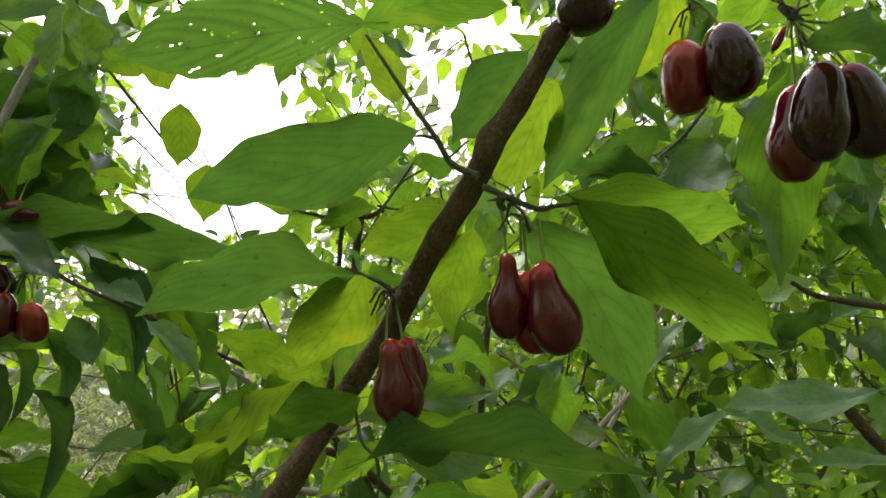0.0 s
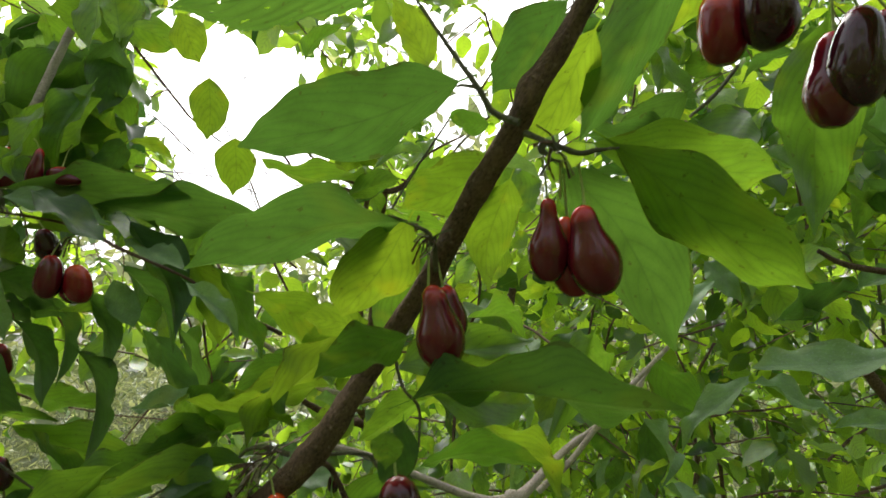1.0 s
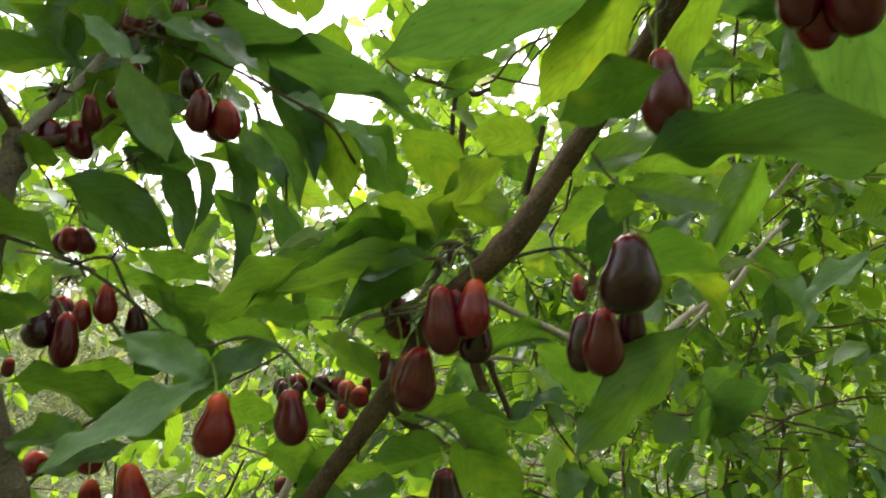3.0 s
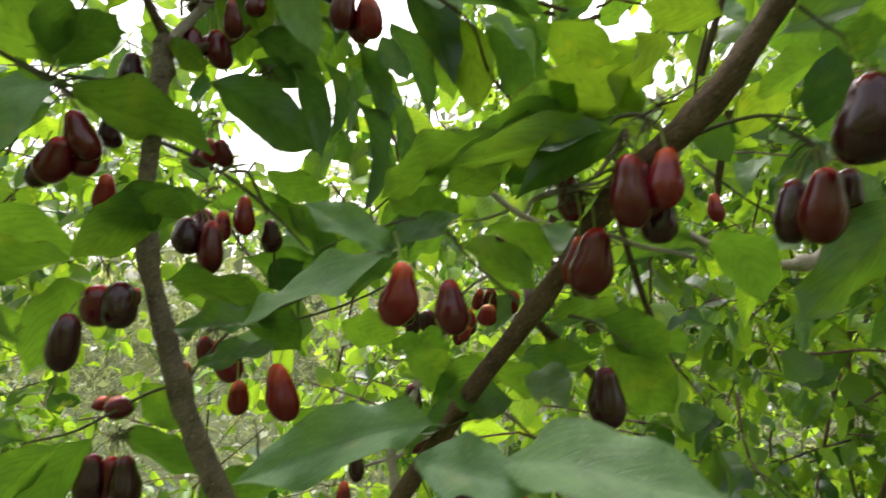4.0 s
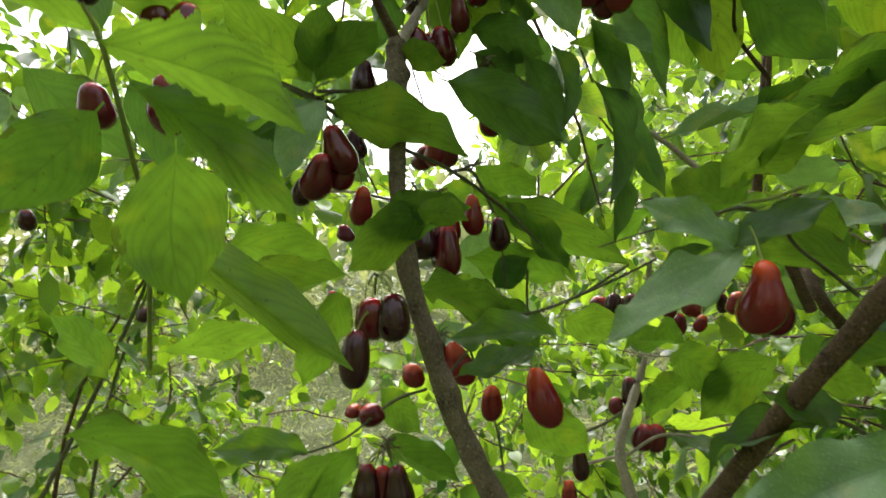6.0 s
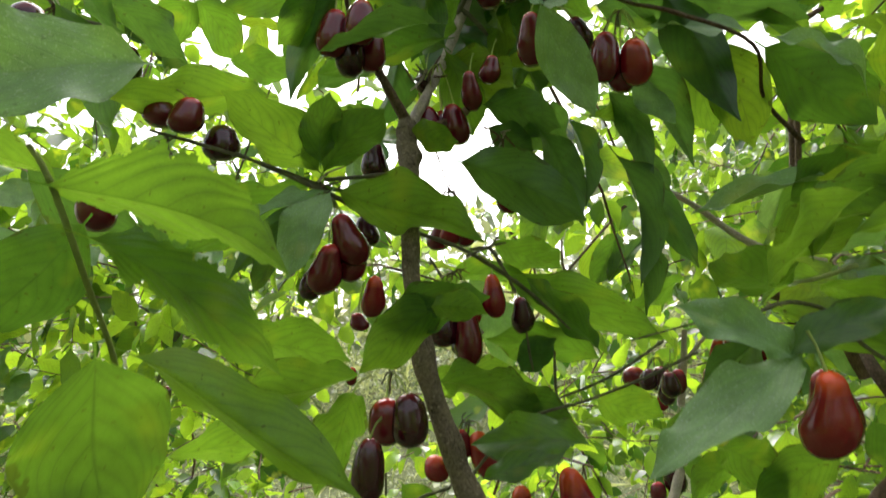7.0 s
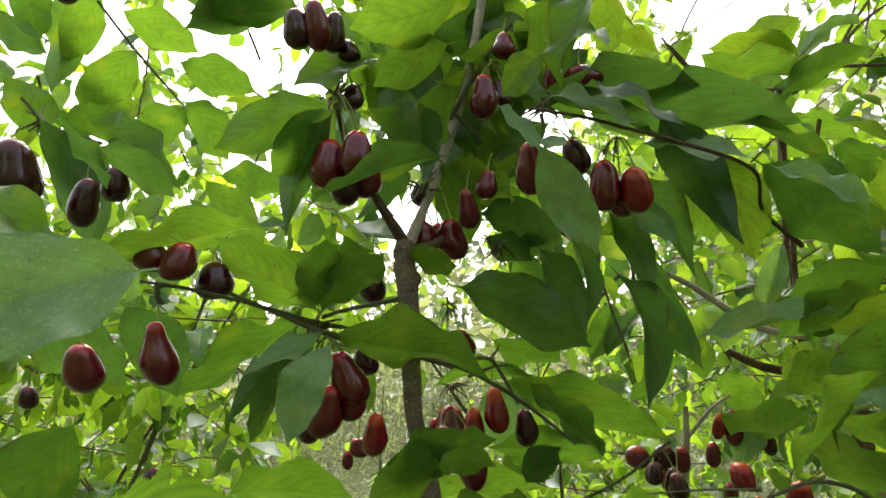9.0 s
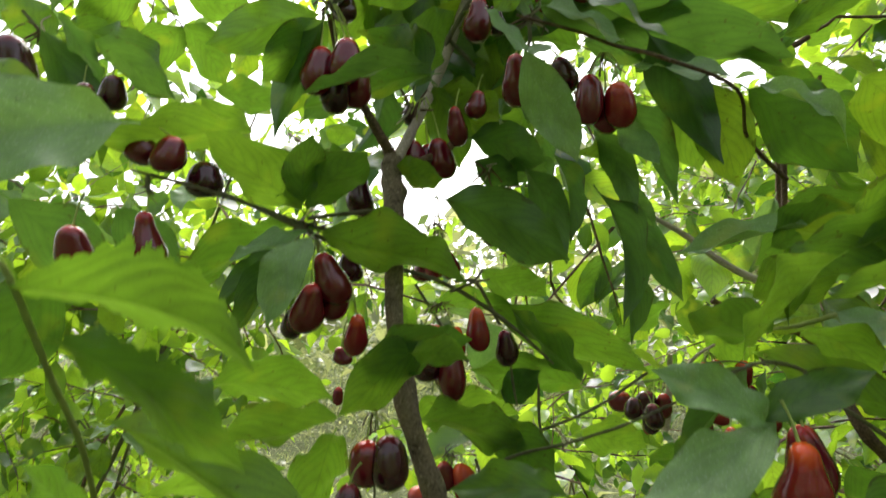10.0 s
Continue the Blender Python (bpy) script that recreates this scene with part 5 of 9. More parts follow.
cherry(main, (-0.1594, 0.2836, 1.2847), (-0.1594, 0.2842, 1.2589), "dark", 0.6, (-0.1576, 0.2859, 1.2916), width=1.16)
cherry(main, (-0.1369, 0.2886, 1.2755), (-0.1363, 0.2893, 1.2472), "deep", 0.6, (-0.1405, 0.2896, 1.2859), width=1.25)
cherry(main, (-0.1531, 0.3056, 1.2725), (-0.1514, 0.3064, 1.2513), "deep", 0.6, None, width=1.20)

# ---- twigs, leaves and fruit of the upright stem ----
branch(stem, [(-0.3460, 0.3570, 1.3021, 0.00106), (-0.3073, 0.3483, 1.3407, 0.00090), (-0.2654, 0.3315, 1.3561, 0.00073), (-0.2388, 0.3134, 1.3673, 0.00069), (-0.2152, 0.3050, 1.3785, 0.00055)], TWIG, "twig", seed=26, sides=7)
branch(stem, [(-0.4139, 0.2648, 1.4869, 0.00089), (-0.3894, 0.2718, 1.4735, 0.00111), (-0.3731, 0.2817, 1.4636, 0.00135), (-0.3555, 0.3231, 1.4503, 0.00125), (-0.3334, 0.3553, 1.4389, 0.00121), (-0.3132, 0.3716, 1.4230, 0.00124), (-0.2974, 0.3814, 1.4075, 0.00112), (-0.2823, 0.3962, 1.3882, 0.00072)], TWIG, "twig", seed=40, sides=7)
branch(stem, [(-0.3301, 0.3563, 1.4337, 0.00094), (-0.3153, 0.3552, 1.4379, 0.00080), (-0.3056, 0.3527, 1.4385, 0.00052)], TWIG, "twig", seed=41, sides=7)
branch(stem, [(-0.4343, 0.2322, 1.4932, 0.00067), (-0.4233, 0.2476, 1.4894, 0.00090), (-0.4037, 0.2616, 1.4815, 0.00091), (-0.3905, 0.2729, 1.4750, 0.00103), (-0.3791, 0.2835, 1.4691, 0.00137), (-0.3668, 0.2941, 1.4651, 0.00086)], TWIG, "twig", seed=42, sides=7)
branch(stem, [(-0.3762, 0.2842, 1.4715, 0.00105), (-0.3702, 0.3018, 1.4752, 0.00111), (-0.3488, 0.3250, 1.4792, 0.00139)], TWIG, "twig", seed=43, sides=7)
branch(stem, [(-0.4311, 0.2390, 1.4919, 0.00098), (-0.4320, 0.2398, 1.4858, 0.00117), (-0.4300, 0.2410, 1.4831, 0.00078)], TWIG, "twig", seed=44, sides=7)
branch(stem, [(-0.3401, 0.3943, 1.4420, 0.00096), (-0.3273, 0.3937, 1.4410, 0.00121), (-0.3197, 0.3933, 1.4287, 0.00119), (-0.3140, 0.3982, 1.4129, 0.00093)], TWIG, "twig", seed=45, sides=7)
branch(stem, [(-0.3273, 0.3937, 1.4410, 0.00081), (-0.3201, 0.3897, 1.4474, 0.00066)], TWIG, "twig", seed=46, sides=7)
branch(stem, [(-0.2666, 0.2927, 1.5545, 0.0007), (-0.2440, 0.3180, 1.5530, 0.0008), (-0.2272, 0.3360, 1.5496, 0.0009), (-0.2066, 0.3350, 1.5385, 0.0011), (-0.1730, 0.3536, 1.5222, 0.0009), (-0.1641, 0.4009, 1.5079, 0.0011), (-0.1408, 0.4416, 1.4900, 0.0017)], BARK, "twig", seed=47, sides=9)
branch(stem, [(-0.2624, 0.2967, 1.5522, 0.00100), (-0.2624, 0.2981, 1.5445, 0.00090), (-0.2661, 0.3009, 1.5394, 0.00071)], TWIG, "twig", seed=48, sides=7)
branch(stem, [(-0.3504, 0.3333, 1.5076, 0.00335), (-0.3550, 0.3222, 1.5240, 0.00274), (-0.3608, 0.3128, 1.5404, 0.00216), (-0.3703, 0.3140, 1.5567, 0.00194), (-0.3707, 0.3032, 1.5856, 0.00163)], BARK, "twig", seed=49, sides=7)
branch(stem, [(-0.3512, 0.3318, 1.5029, 0.00361), (-0.3375, 0.3454, 1.5088, 0.00285), (-0.3293, 0.3646, 1.5200, 0.00270), (-0.3201, 0.3741, 1.5339, 0.00184)], BARK, "twig", seed=50, sides=7)
branch(stem, [(-0.3490, 0.3336, 1.5090, 0.00335), (-0.3438, 0.3497, 1.5318, 0.00294), (-0.3397, 0.3772, 1.5670, 0.00319), (-0.3291, 0.3907, 1.6030, 0.00332), (-0.3174, 0.3985, 1.6430, 0.00306), (-0.3091, 0.4053, 1.6814, 0.00314), (-0.3034, 0.4198, 1.7319, 0.00311)], BARK_GREY, "twig", seed=51, sides=7)
branch(stem, [(-0.3339, 0.3851, 1.5945, 0.00170), (-0.3174, 0.3821, 1.6144, 0.00140), (-0.2958, 0.3804, 1.6367, 0.00124), (-0.2852, 0.3776, 1.6438, 0.00109)], TWIG, "twig", seed=52, sides=7)
branch(stem, [(-0.3388, 0.3863, 1.6076, 0.00129), (-0.3216, 0.3857, 1.5862, 0.00168), (-0.3138, 0.3800, 1.5735, 0.00109)], TWIG, "twig", seed=53, sides=7)
branch(stem, [(-0.5606, 0.3194, 1.7120, 0.00093), (-0.5415, 0.3327, 1.6764, 0.00093), (-0.5159, 0.3497, 1.6343, 0.00077)], TWIG, "twig", seed=63, sides=7)
branch(stem, [(-0.6016, 0.2957, 1.6415, 0.00103), (-0.5777, 0.2980, 1.6170, 0.00115), (-0.5319, 0.2969, 1.5955, 0.00096)], TWIG, "twig", seed=64, sides=7)
branch(stem, [(-0.2979, 0.4232, 1.3739, 0.00077), (-0.2992, 0.4231, 1.3500, 0.00093), (-0.2971, 0.4240, 1.3262, 0.00046)], TWIG, "twig", seed=71, sides=7)
branch(stem, [(-0.3403, 0.4120, 1.3284, 0.00077), (-0.3347, 0.4138, 1.3065, 0.00093), (-0.3310, 0.4150, 1.2946, 0.00046)], TWIG, "twig", seed=72, sides=7)
branch(stem, [(-0.3214, 0.4076, 1.2730, 0.00060), (-0.3189, 0.4085, 1.2575, 0.00076), (-0.3172, 0.4092, 1.2381, 0.00076)], TWIG, "twig", seed=73, sides=7)
branch(stem, [(-0.3105, 0.4042, 1.3871, 0.00066), (-0.3103, 0.4067, 1.3735, 0.00093), (-0.3095, 0.4088, 1.3633, 0.00066)], TWIG, "twig", seed=74, sides=7)
branch(stem, [(-0.2348, 0.4714, 1.5249, 0.00077), (-0.2391, 0.4839, 1.5067, 0.00111), (-0.2411, 0.4982, 1.4833, 0.00130)], TWIG, "twig", seed=75, sides=7)
branch(stem, [(-0.4094, 0.3103, 1.2753, 0.00063), (-0.3951, 0.3350, 1.2782, 0.00080), (-0.3789, 0.3705, 1.2927, 0.00101), (-0.3575, 0.3764, 1.3000, 0.00101)], TWIG, "twig", seed=76, sides=7)
branch(stem, [(-0.3765, 0.2846, 1.4685, 0.00095), (-0.3793, 0.2841, 1.4657, 0.00059), (-0.3873, 0.2900, 1.4630, 0.00043)], BARK, "twig", seed=27, sides=5)
branch(stem, [(-0.3778, 0.2842, 1.4679, 0.00095), (-0.3795, 0.2805, 1.4654, 0.00059), (-0.3844, 0.2833, 1.4629, 0.00042)], TWIG, "twig", seed=28, sides=5)
branch(stem, [(-0.3801, 0.2835, 1.4674, 0.00095), (-0.3748, 0.2816, 1.4638, 0.00058), (-0.3700, 0.2812, 1.4602, 0.00041)], BARK_GREY, "twig", seed=29, sides=5)
branch(stem, [(-0.3774, 0.2847, 1.4661, 0.00095), (-0.3740, 0.2891, 1.4670, 0.00060), (-0.3640, 0.2810, 1.4664, 0.00040)], BARK, "twig", seed=30, sides=5)
branch(stem, [(-0.3792, 0.2833, 1.4701, 0.00095), (-0.3812, 0.2881, 1.4652, 0.00060), (-0.3760, 0.2789, 1.4602, 0.00041)], TWIG, "twig", seed=31, sides=5)
branch(stem, [(-0.3803, 0.2831, 1.4690, 0.00095), (-0.3826, 0.2808, 1.4647, 0.00059), (-0.3756, 0.2786, 1.4597, 0.00040)], BARK, "twig", seed=32, sides=5)
branch(stem, [(-0.3785, 0.2836, 1.4701, 0.00095), (-0.3762, 0.2832, 1.4659, 0.00059), (-0.3781, 0.2889, 1.4620, 0.00042)], BARK, "twig", seed=33, sides=5)
branch(stem, [(-0.3776, 0.2842, 1.4683, 0.00095), (-0.3707, 0.2853, 1.4693, 0.00059), (-0.3661, 0.2846, 1.4696, 0.00041)], TWIG, "twig", seed=34, sides=5)
branch(stem, [(-0.3794, 0.2832, 1.4704, 0.00095), (-0.3773, 0.2884, 1.4758, 0.00060), (-0.3691, 0.2919, 1.4789, 0.00042)], BARK_GREY, "twig", seed=35, sides=5)
branch(stem, [(-0.3678, 0.2984, 1.5879, 0.00110), (-0.3725, 0.2950, 1.5926, 0.00068), (-0.3749, 0.2917, 1.5951, 0.00048)], BARK, "twig", seed=36, sides=5)
branch(stem, [(-0.3663, 0.2988, 1.5887, 0.00110), (-0.3601, 0.3015, 1.5912, 0.00069), (-0.3563, 0.3077, 1.5944, 0.00049)], TWIG, "twig", seed=37, sides=5)
branch(stem, [(-0.3660, 0.2988, 1.5897, 0.00110), (-0.3729, 0.2997, 1.5840, 0.00069), (-0.3732, 0.3025, 1.5779, 0.00049)], BARK_GREY, "twig", seed=38, sides=5)
branch(stem, [(-0.3672, 0.2985, 1.5891, 0.00110), (-0.3642, 0.2956, 1.5914, 0.00068), (-0.3653, 0.3028, 1.5971, 0.00049)], BARK, "twig", seed=39, sides=5)
branch(stem, [(-0.3658, 0.2989, 1.5895, 0.00110), (-0.3652, 0.3031, 1.5942, 0.00069), (-0.3621, 0.3007, 1.5943, 0.00048)], TWIG, "twig", seed=40, sides=5)
branch(stem, [(-0.3657, 0.2993, 1.5873, 0.00110), (-0.3717, 0.2977, 1.5858, 0.00069), (-0.3675, 0.2914, 1.5798, 0.00047)], BARK, "twig", seed=41, sides=5)
branch(stem, [(-0.3666, 0.2989, 1.5880, 0.00110), (-0.3629, 0.3020, 1.5830, 0.00069), (-0.3619, 0.3071, 1.5794, 0.00049)], BARK, "twig", seed=42, sides=5)
branch(stem, [(-0.3672, 0.2990, 1.5860, 0.00110), (-0.3621, 0.2980, 1.5827, 0.00068), (-0.3661, 0.3085, 1.5852, 0.00049)], TWIG, "twig", seed=43, sides=5)
branch(stem, [(-0.3680, 0.2984, 1.5876, 0.00110), (-0.3648, 0.2982, 1.5814, 0.00068), (-0.3604, 0.3011, 1.5762, 0.00048)], BARK_GREY, "twig", seed=44, sides=5)
branch(stem, [(-0.3434, 0.3529, 1.5445, 0.00106), (-0.3446, 0.3516, 1.5375, 0.00066), (-0.3548, 0.3636, 1.5350, 0.00048)], BARK, "twig", seed=45, sides=5)
branch(stem, [(-0.3454, 0.3524, 1.5435, 0.00106), (-0.3477, 0.3501, 1.5468, 0.00066), (-0.3467, 0.3406, 1.5464, 0.00045)], TWIG, "twig", seed=46, sides=5)
branch(stem, [(-0.3423, 0.3533, 1.5445, 0.00106), (-0.3400, 0.3477, 1.5360, 0.00065), (-0.3466, 0.3600, 1.5330, 0.00047)], BARK_GREY, "twig", seed=47, sides=5)
branch(stem, [(-0.3437, 0.3531, 1.5430, 0.00106), (-0.3387, 0.3569, 1.5429, 0.00067), (-0.3310, 0.3487, 1.5390, 0.00045)], BARK, "twig", seed=48, sides=5)
branch(stem, [(-0.3431, 0.3533, 1.5432, 0.00106), (-0.3491, 0.3498, 1.5458, 0.00066), (-0.3505, 0.3444, 1.5458, 0.00046)], TWIG, "twig", seed=49, sides=5)
branch(stem, [(-0.3428, 0.3531, 1.5447, 0.00106), (-0.3411, 0.3566, 1.5511, 0.00067), (-0.3343, 0.3497, 1.5523, 0.00046)], BARK, "twig", seed=50, sides=5)
branch(stem, [(-0.3449, 0.3520, 1.5466, 0.00106), (-0.3497, 0.3551, 1.5448, 0.00067), (-0.3494, 0.3432, 1.5388, 0.00045)], BARK, "twig", seed=51, sides=5)
branch(stem, [(-0.3444, 0.3527, 1.5435, 0.00106), (-0.3507, 0.3575, 1.5446, 0.00067), (-0.3525, 0.3523, 1.5421, 0.00047)], TWIG, "twig", seed=52, sides=5)
branch(stem, [(-0.3453, 0.3518, 1.5466, 0.00106), (-0.3489, 0.3514, 1.5404, 0.00066), (-0.3537, 0.3465, 1.5339, 0.00046)], BARK_GREY, "twig", seed=53, sides=5)
branch(stem, [(-0.2630, 0.3093, 1.5591, 0.00086), (-0.2674, 0.3077, 1.5575, 0.00054), (-0.2710, 0.3068, 1.5557, 0.00038)], BARK, "twig", seed=54, sides=5)
branch(stem, [(-0.2641, 0.3091, 1.5579, 0.00086), (-0.2645, 0.3176, 1.5661, 0.00056), (-0.2578, 0.3021, 1.5623, 0.00037)], TWIG, "twig", seed=55, sides=5)
branch(stem, [(-0.2643, 0.3086, 1.5606, 0.00086), (-0.2588, 0.3088, 1.5639, 0.00054), (-0.2576, 0.3059, 1.5656, 0.00037)], BARK_GREY, "twig", seed=56, sides=5)
branch(stem, [(-0.2630, 0.3096, 1.5576, 0.00086), (-0.2650, 0.3062, 1.5581, 0.00053), (-0.2685, 0.3108, 1.5608, 0.00038)], BARK, "twig", seed=57, sides=5)
branch(stem, [(-0.2618, 0.3093, 1.5614, 0.00086), (-0.2572, 0.3092, 1.5552, 0.00053), (-0.2606, 0.3182, 1.5540, 0.00039)], TWIG, "twig", seed=58, sides=5)
branch(stem, [(-0.2636, 0.3087, 1.5613, 0.00086), (-0.2689, 0.3038, 1.5574, 0.00053), (-0.2744, 0.3019, 1.5546, 0.00037)], BARK, "twig", seed=59, sides=5)
branch(stem, [(-0.2616, 0.3097, 1.5597, 0.00086), (-0.2624, 0.3104, 1.5633, 0.00054), (-0.2615, 0.2991, 1.5608, 0.00036)], BARK, "twig", seed=60, sides=5)
branch(stem, [(-0.2629, 0.3092, 1.5596, 0.00086), (-0.2682, 0.3064, 1.5547, 0.00054), (-0.2754, 0.3053, 1.5512, 0.00038)], TWIG, "twig", seed=61, sides=5)
branch(stem, [(-0.2628, 0.3094, 1.5591, 0.00086), (-0.2585, 0.3138, 1.5567, 0.00054), (-0.2555, 0.3095, 1.5516, 0.00037)], BARK_GREY, "twig", seed=62, sides=5)
branch(stem, [(-0.4337, 0.2416, 1.4901, 0.00053), (-0.4281, 0.2407, 1.4910, 0.00033), (-0.4266, 0.2401, 1.4917, 0.00023)], BARK, "twig", seed=63, sides=5)
branch(stem, [(-0.4337, 0.2420, 1.4878, 0.00053), (-0.4336, 0.2385, 1.4891, 0.00033), (-0.4374, 0.2384, 1.4904, 0.00023)], TWIG, "twig", seed=64, sides=5)
branch(stem, [(-0.4345, 0.2417, 1.4882, 0.00053), (-0.4418, 0.2458, 1.4887, 0.00034), (-0.4375, 0.2396, 1.4873, 0.00023)], BARK_GREY, "twig", seed=65, sides=5)
branch(stem, [(-0.4348, 0.2416, 1.4875, 0.00053), (-0.4388, 0.2431, 1.4890, 0.00033), (-0.4323, 0.2357, 1.4884, 0.00023)], BARK, "twig", seed=66, sides=5)
branch(stem, [(-0.4337, 0.2420, 1.4879, 0.00053), (-0.4341, 0.2407, 1.4895, 0.00033), (-0.4325, 0.2407, 1.4902, 0.00023)], TWIG, "twig", seed=67, sides=5)
branch(stem, [(-0.4348, 0.2417, 1.4875, 0.00053), (-0.4318, 0.2383, 1.4895, 0.00032), (-0.4366, 0.2410, 1.4918, 0.00023)], BARK, "twig", seed=68, sides=5)
branch(stem, [(-0.4340, 0.2417, 1.4889, 0.00053), (-0.4333, 0.2417, 1.4853, 0.00033), (-0.4439, 0.2512, 1.4834, 0.00024)], BARK, "twig", seed=69, sides=5)
branch(stem, [(-0.4337, 0.2418, 1.4887, 0.00053), (-0.4285, 0.2359, 1.4833, 0.00032), (-0.4324, 0.2452, 1.4798, 0.00023)], TWIG, "twig", seed=70, sides=5)
branch(stem, [(-0.4338, 0.2419, 1.4879, 0.00053), (-0.4337, 0.2399, 1.4887, 0.00033), (-0.4329, 0.2366, 1.4889, 0.00023)], BARK_GREY, "twig", seed=71, sides=5)
branch(stem, [(-0.3682, 0.3033, 1.4411, 0.00067), (-0.3712, 0.3019, 1.4429, 0.00042), (-0.3742, 0.3006, 1.4440, 0.00029)], BARK, "twig", seed=72, sides=5)
branch(stem, [(-0.3694, 0.3029, 1.4409, 0.00067), (-0.3716, 0.3004, 1.4374, 0.00042), (-0.3728, 0.3006, 1.4338, 0.00029)], TWIG, "twig", seed=73, sides=5)
branch(stem, [(-0.3699, 0.3027, 1.4415, 0.00067), (-0.3686, 0.3038, 1.4383, 0.00042), (-0.3739, 0.3051, 1.4355, 0.00030)], BARK_GREY, "twig", seed=74, sides=5)
branch(stem, [(-0.3695, 0.3034, 1.4383, 0.00067), (-0.3721, 0.3011, 1.4393, 0.00042), (-0.3723, 0.2952, 1.4399, 0.00029)], BARK, "twig", seed=75, sides=5)
branch(stem, [(-0.3697, 0.3028, 1.4412, 0.00067), (-0.3651, 0.3002, 1.4404, 0.00041), (-0.3608, 0.2971, 1.4394, 0.00028)], TWIG, "twig", seed=76, sides=5)
branch(stem, [(-0.3704, 0.3027, 1.4403, 0.00067), (-0.3730, 0.3035, 1.4376, 0.00042), (-0.3742, 0.3037, 1.4349, 0.00029)], BARK, "twig", seed=77, sides=5)
branch(stem, [(-0.3685, 0.3034, 1.4399, 0.00067), (-0.3673, 0.3039, 1.4377, 0.00042), (-0.3686, 0.3091, 1.4350, 0.00030)], BARK, "twig", seed=78, sides=5)
branch(stem, [(-0.3676, 0.3038, 1.4397, 0.00067), (-0.3710, 0.3061, 1.4419, 0.00042), (-0.3721, 0.3030, 1.4436, 0.00029)], TWIG, "twig", seed=79, sides=5)
branch(stem, [(-0.3688, 0.3035, 1.4388, 0.00067), (-0.3663, 0.3038, 1.4368, 0.00042), (-0.3654, 0.3074, 1.4344, 0.00029)], BARK_GREY, "twig", seed=80, sides=5)
branch(stem, [(-0.3430, 0.3761, 1.4769, 0.00060), (-0.3407, 0.3794, 1.4734, 0.00038), (-0.3406, 0.3847, 1.4704, 0.00027)], BARK, "twig", seed=81, sides=5)
branch(stem, [(-0.3468, 0.3746, 1.4777, 0.00060), (-0.3498, 0.3765, 1.4738, 0.00038), (-0.3493, 0.3711, 1.4697, 0.00026)], TWIG, "twig", seed=82, sides=5)
branch(stem, [(-0.3444, 0.3757, 1.4764, 0.00060), (-0.3406, 0.3751, 1.4773, 0.00037), (-0.3383, 0.3774, 1.4777, 0.00026)], BARK_GREY, "twig", seed=83, sides=5)
branch(stem, [(-0.3443, 0.3755, 1.4776, 0.00060), (-0.3422, 0.3803, 1.4742, 0.00038), (-0.3374, 0.3755, 1.4706, 0.00026)], BARK, "twig", seed=84, sides=5)
branch(stem, [(-0.3429, 0.3761, 1.4772, 0.00060), (-0.3453, 0.3773, 1.4781, 0.00038), (-0.3448, 0.3721, 1.4780, 0.00026)], TWIG, "twig", seed=85, sides=5)
branch(stem, [(-0.3456, 0.3752, 1.4767, 0.00060), (-0.3436, 0.3725, 1.4731, 0.00037), (-0.3452, 0.3741, 1.4702, 0.00026)], BARK, "twig", seed=86, sides=5)
branch(stem, [(-0.3449, 0.3754, 1.4771, 0.00060), (-0.3434, 0.3740, 1.4812, 0.00037), (-0.3425, 0.3785, 1.4845, 0.00026)], BARK, "twig", seed=87, sides=5)
branch(stem, [(-0.3445, 0.3757, 1.4765, 0.00060), (-0.3465, 0.3740, 1.4765, 0.00037), (-0.3490, 0.3748, 1.4762, 0.00026)], TWIG, "twig", seed=88, sides=5)
branch(stem, [(-0.3439, 0.3758, 1.4770, 0.00060), (-0.3409, 0.3809, 1.4766, 0.00038), (-0.3404, 0.3782, 1.4760, 0.00026)], BARK_GREY, "twig", seed=89, sides=5)
branch(stem, [(-0.3468, 0.3815, 1.4276, 0.00065), (-0.3487, 0.3810, 1.4254, 0.00041), (-0.3491, 0.3743, 1.4238, 0.00028)], BARK, "twig", seed=90, sides=5)
branch(stem, [(-0.3474, 0.3813, 1.4276, 0.00065), (-0.3451, 0.3830, 1.4274, 0.00041), (-0.3419, 0.3807, 1.4271, 0.00028)], TWIG, "twig", seed=91, sides=5)
branch(stem, [(-0.3485, 0.3808, 1.4280, 0.00065), (-0.3509, 0.3806, 1.4291, 0.00041), (-0.3547, 0.3838, 1.4293, 0.00029)], BARK_GREY, "twig", seed=92, sides=5)
branch(stem, [(-0.3460, 0.3816, 1.4290, 0.00065), (-0.3404, 0.3795, 1.4278, 0.00040), (-0.3384, 0.3838, 1.4258, 0.00028)], BARK, "twig", seed=93, sides=5)
branch(stem, [(-0.3481, 0.3812, 1.4269, 0.00065), (-0.3450, 0.3821, 1.4235, 0.00041), (-0.3427, 0.3869, 1.4198, 0.00029)], TWIG, "twig", seed=94, sides=5)
branch(stem, [(-0.3474, 0.3815, 1.4268, 0.00065), (-0.3506, 0.3820, 1.4269, 0.00041), (-0.3509, 0.3782, 1.4268, 0.00028)], BARK, "twig", seed=95, sides=5)
branch(stem, [(-0.3485, 0.3809, 1.4276, 0.00065), (-0.3520, 0.3788, 1.4246, 0.00040), (-0.3505, 0.3805, 1.4211, 0.00028)], BARK, "twig", seed=96, sides=5)
branch(stem, [(-0.3467, 0.3816, 1.4272, 0.00065), (-0.3426, 0.3839, 1.4287, 0.00041), (-0.3394, 0.3830, 1.4297, 0.00028)], TWIG, "twig", seed=97, sides=5)
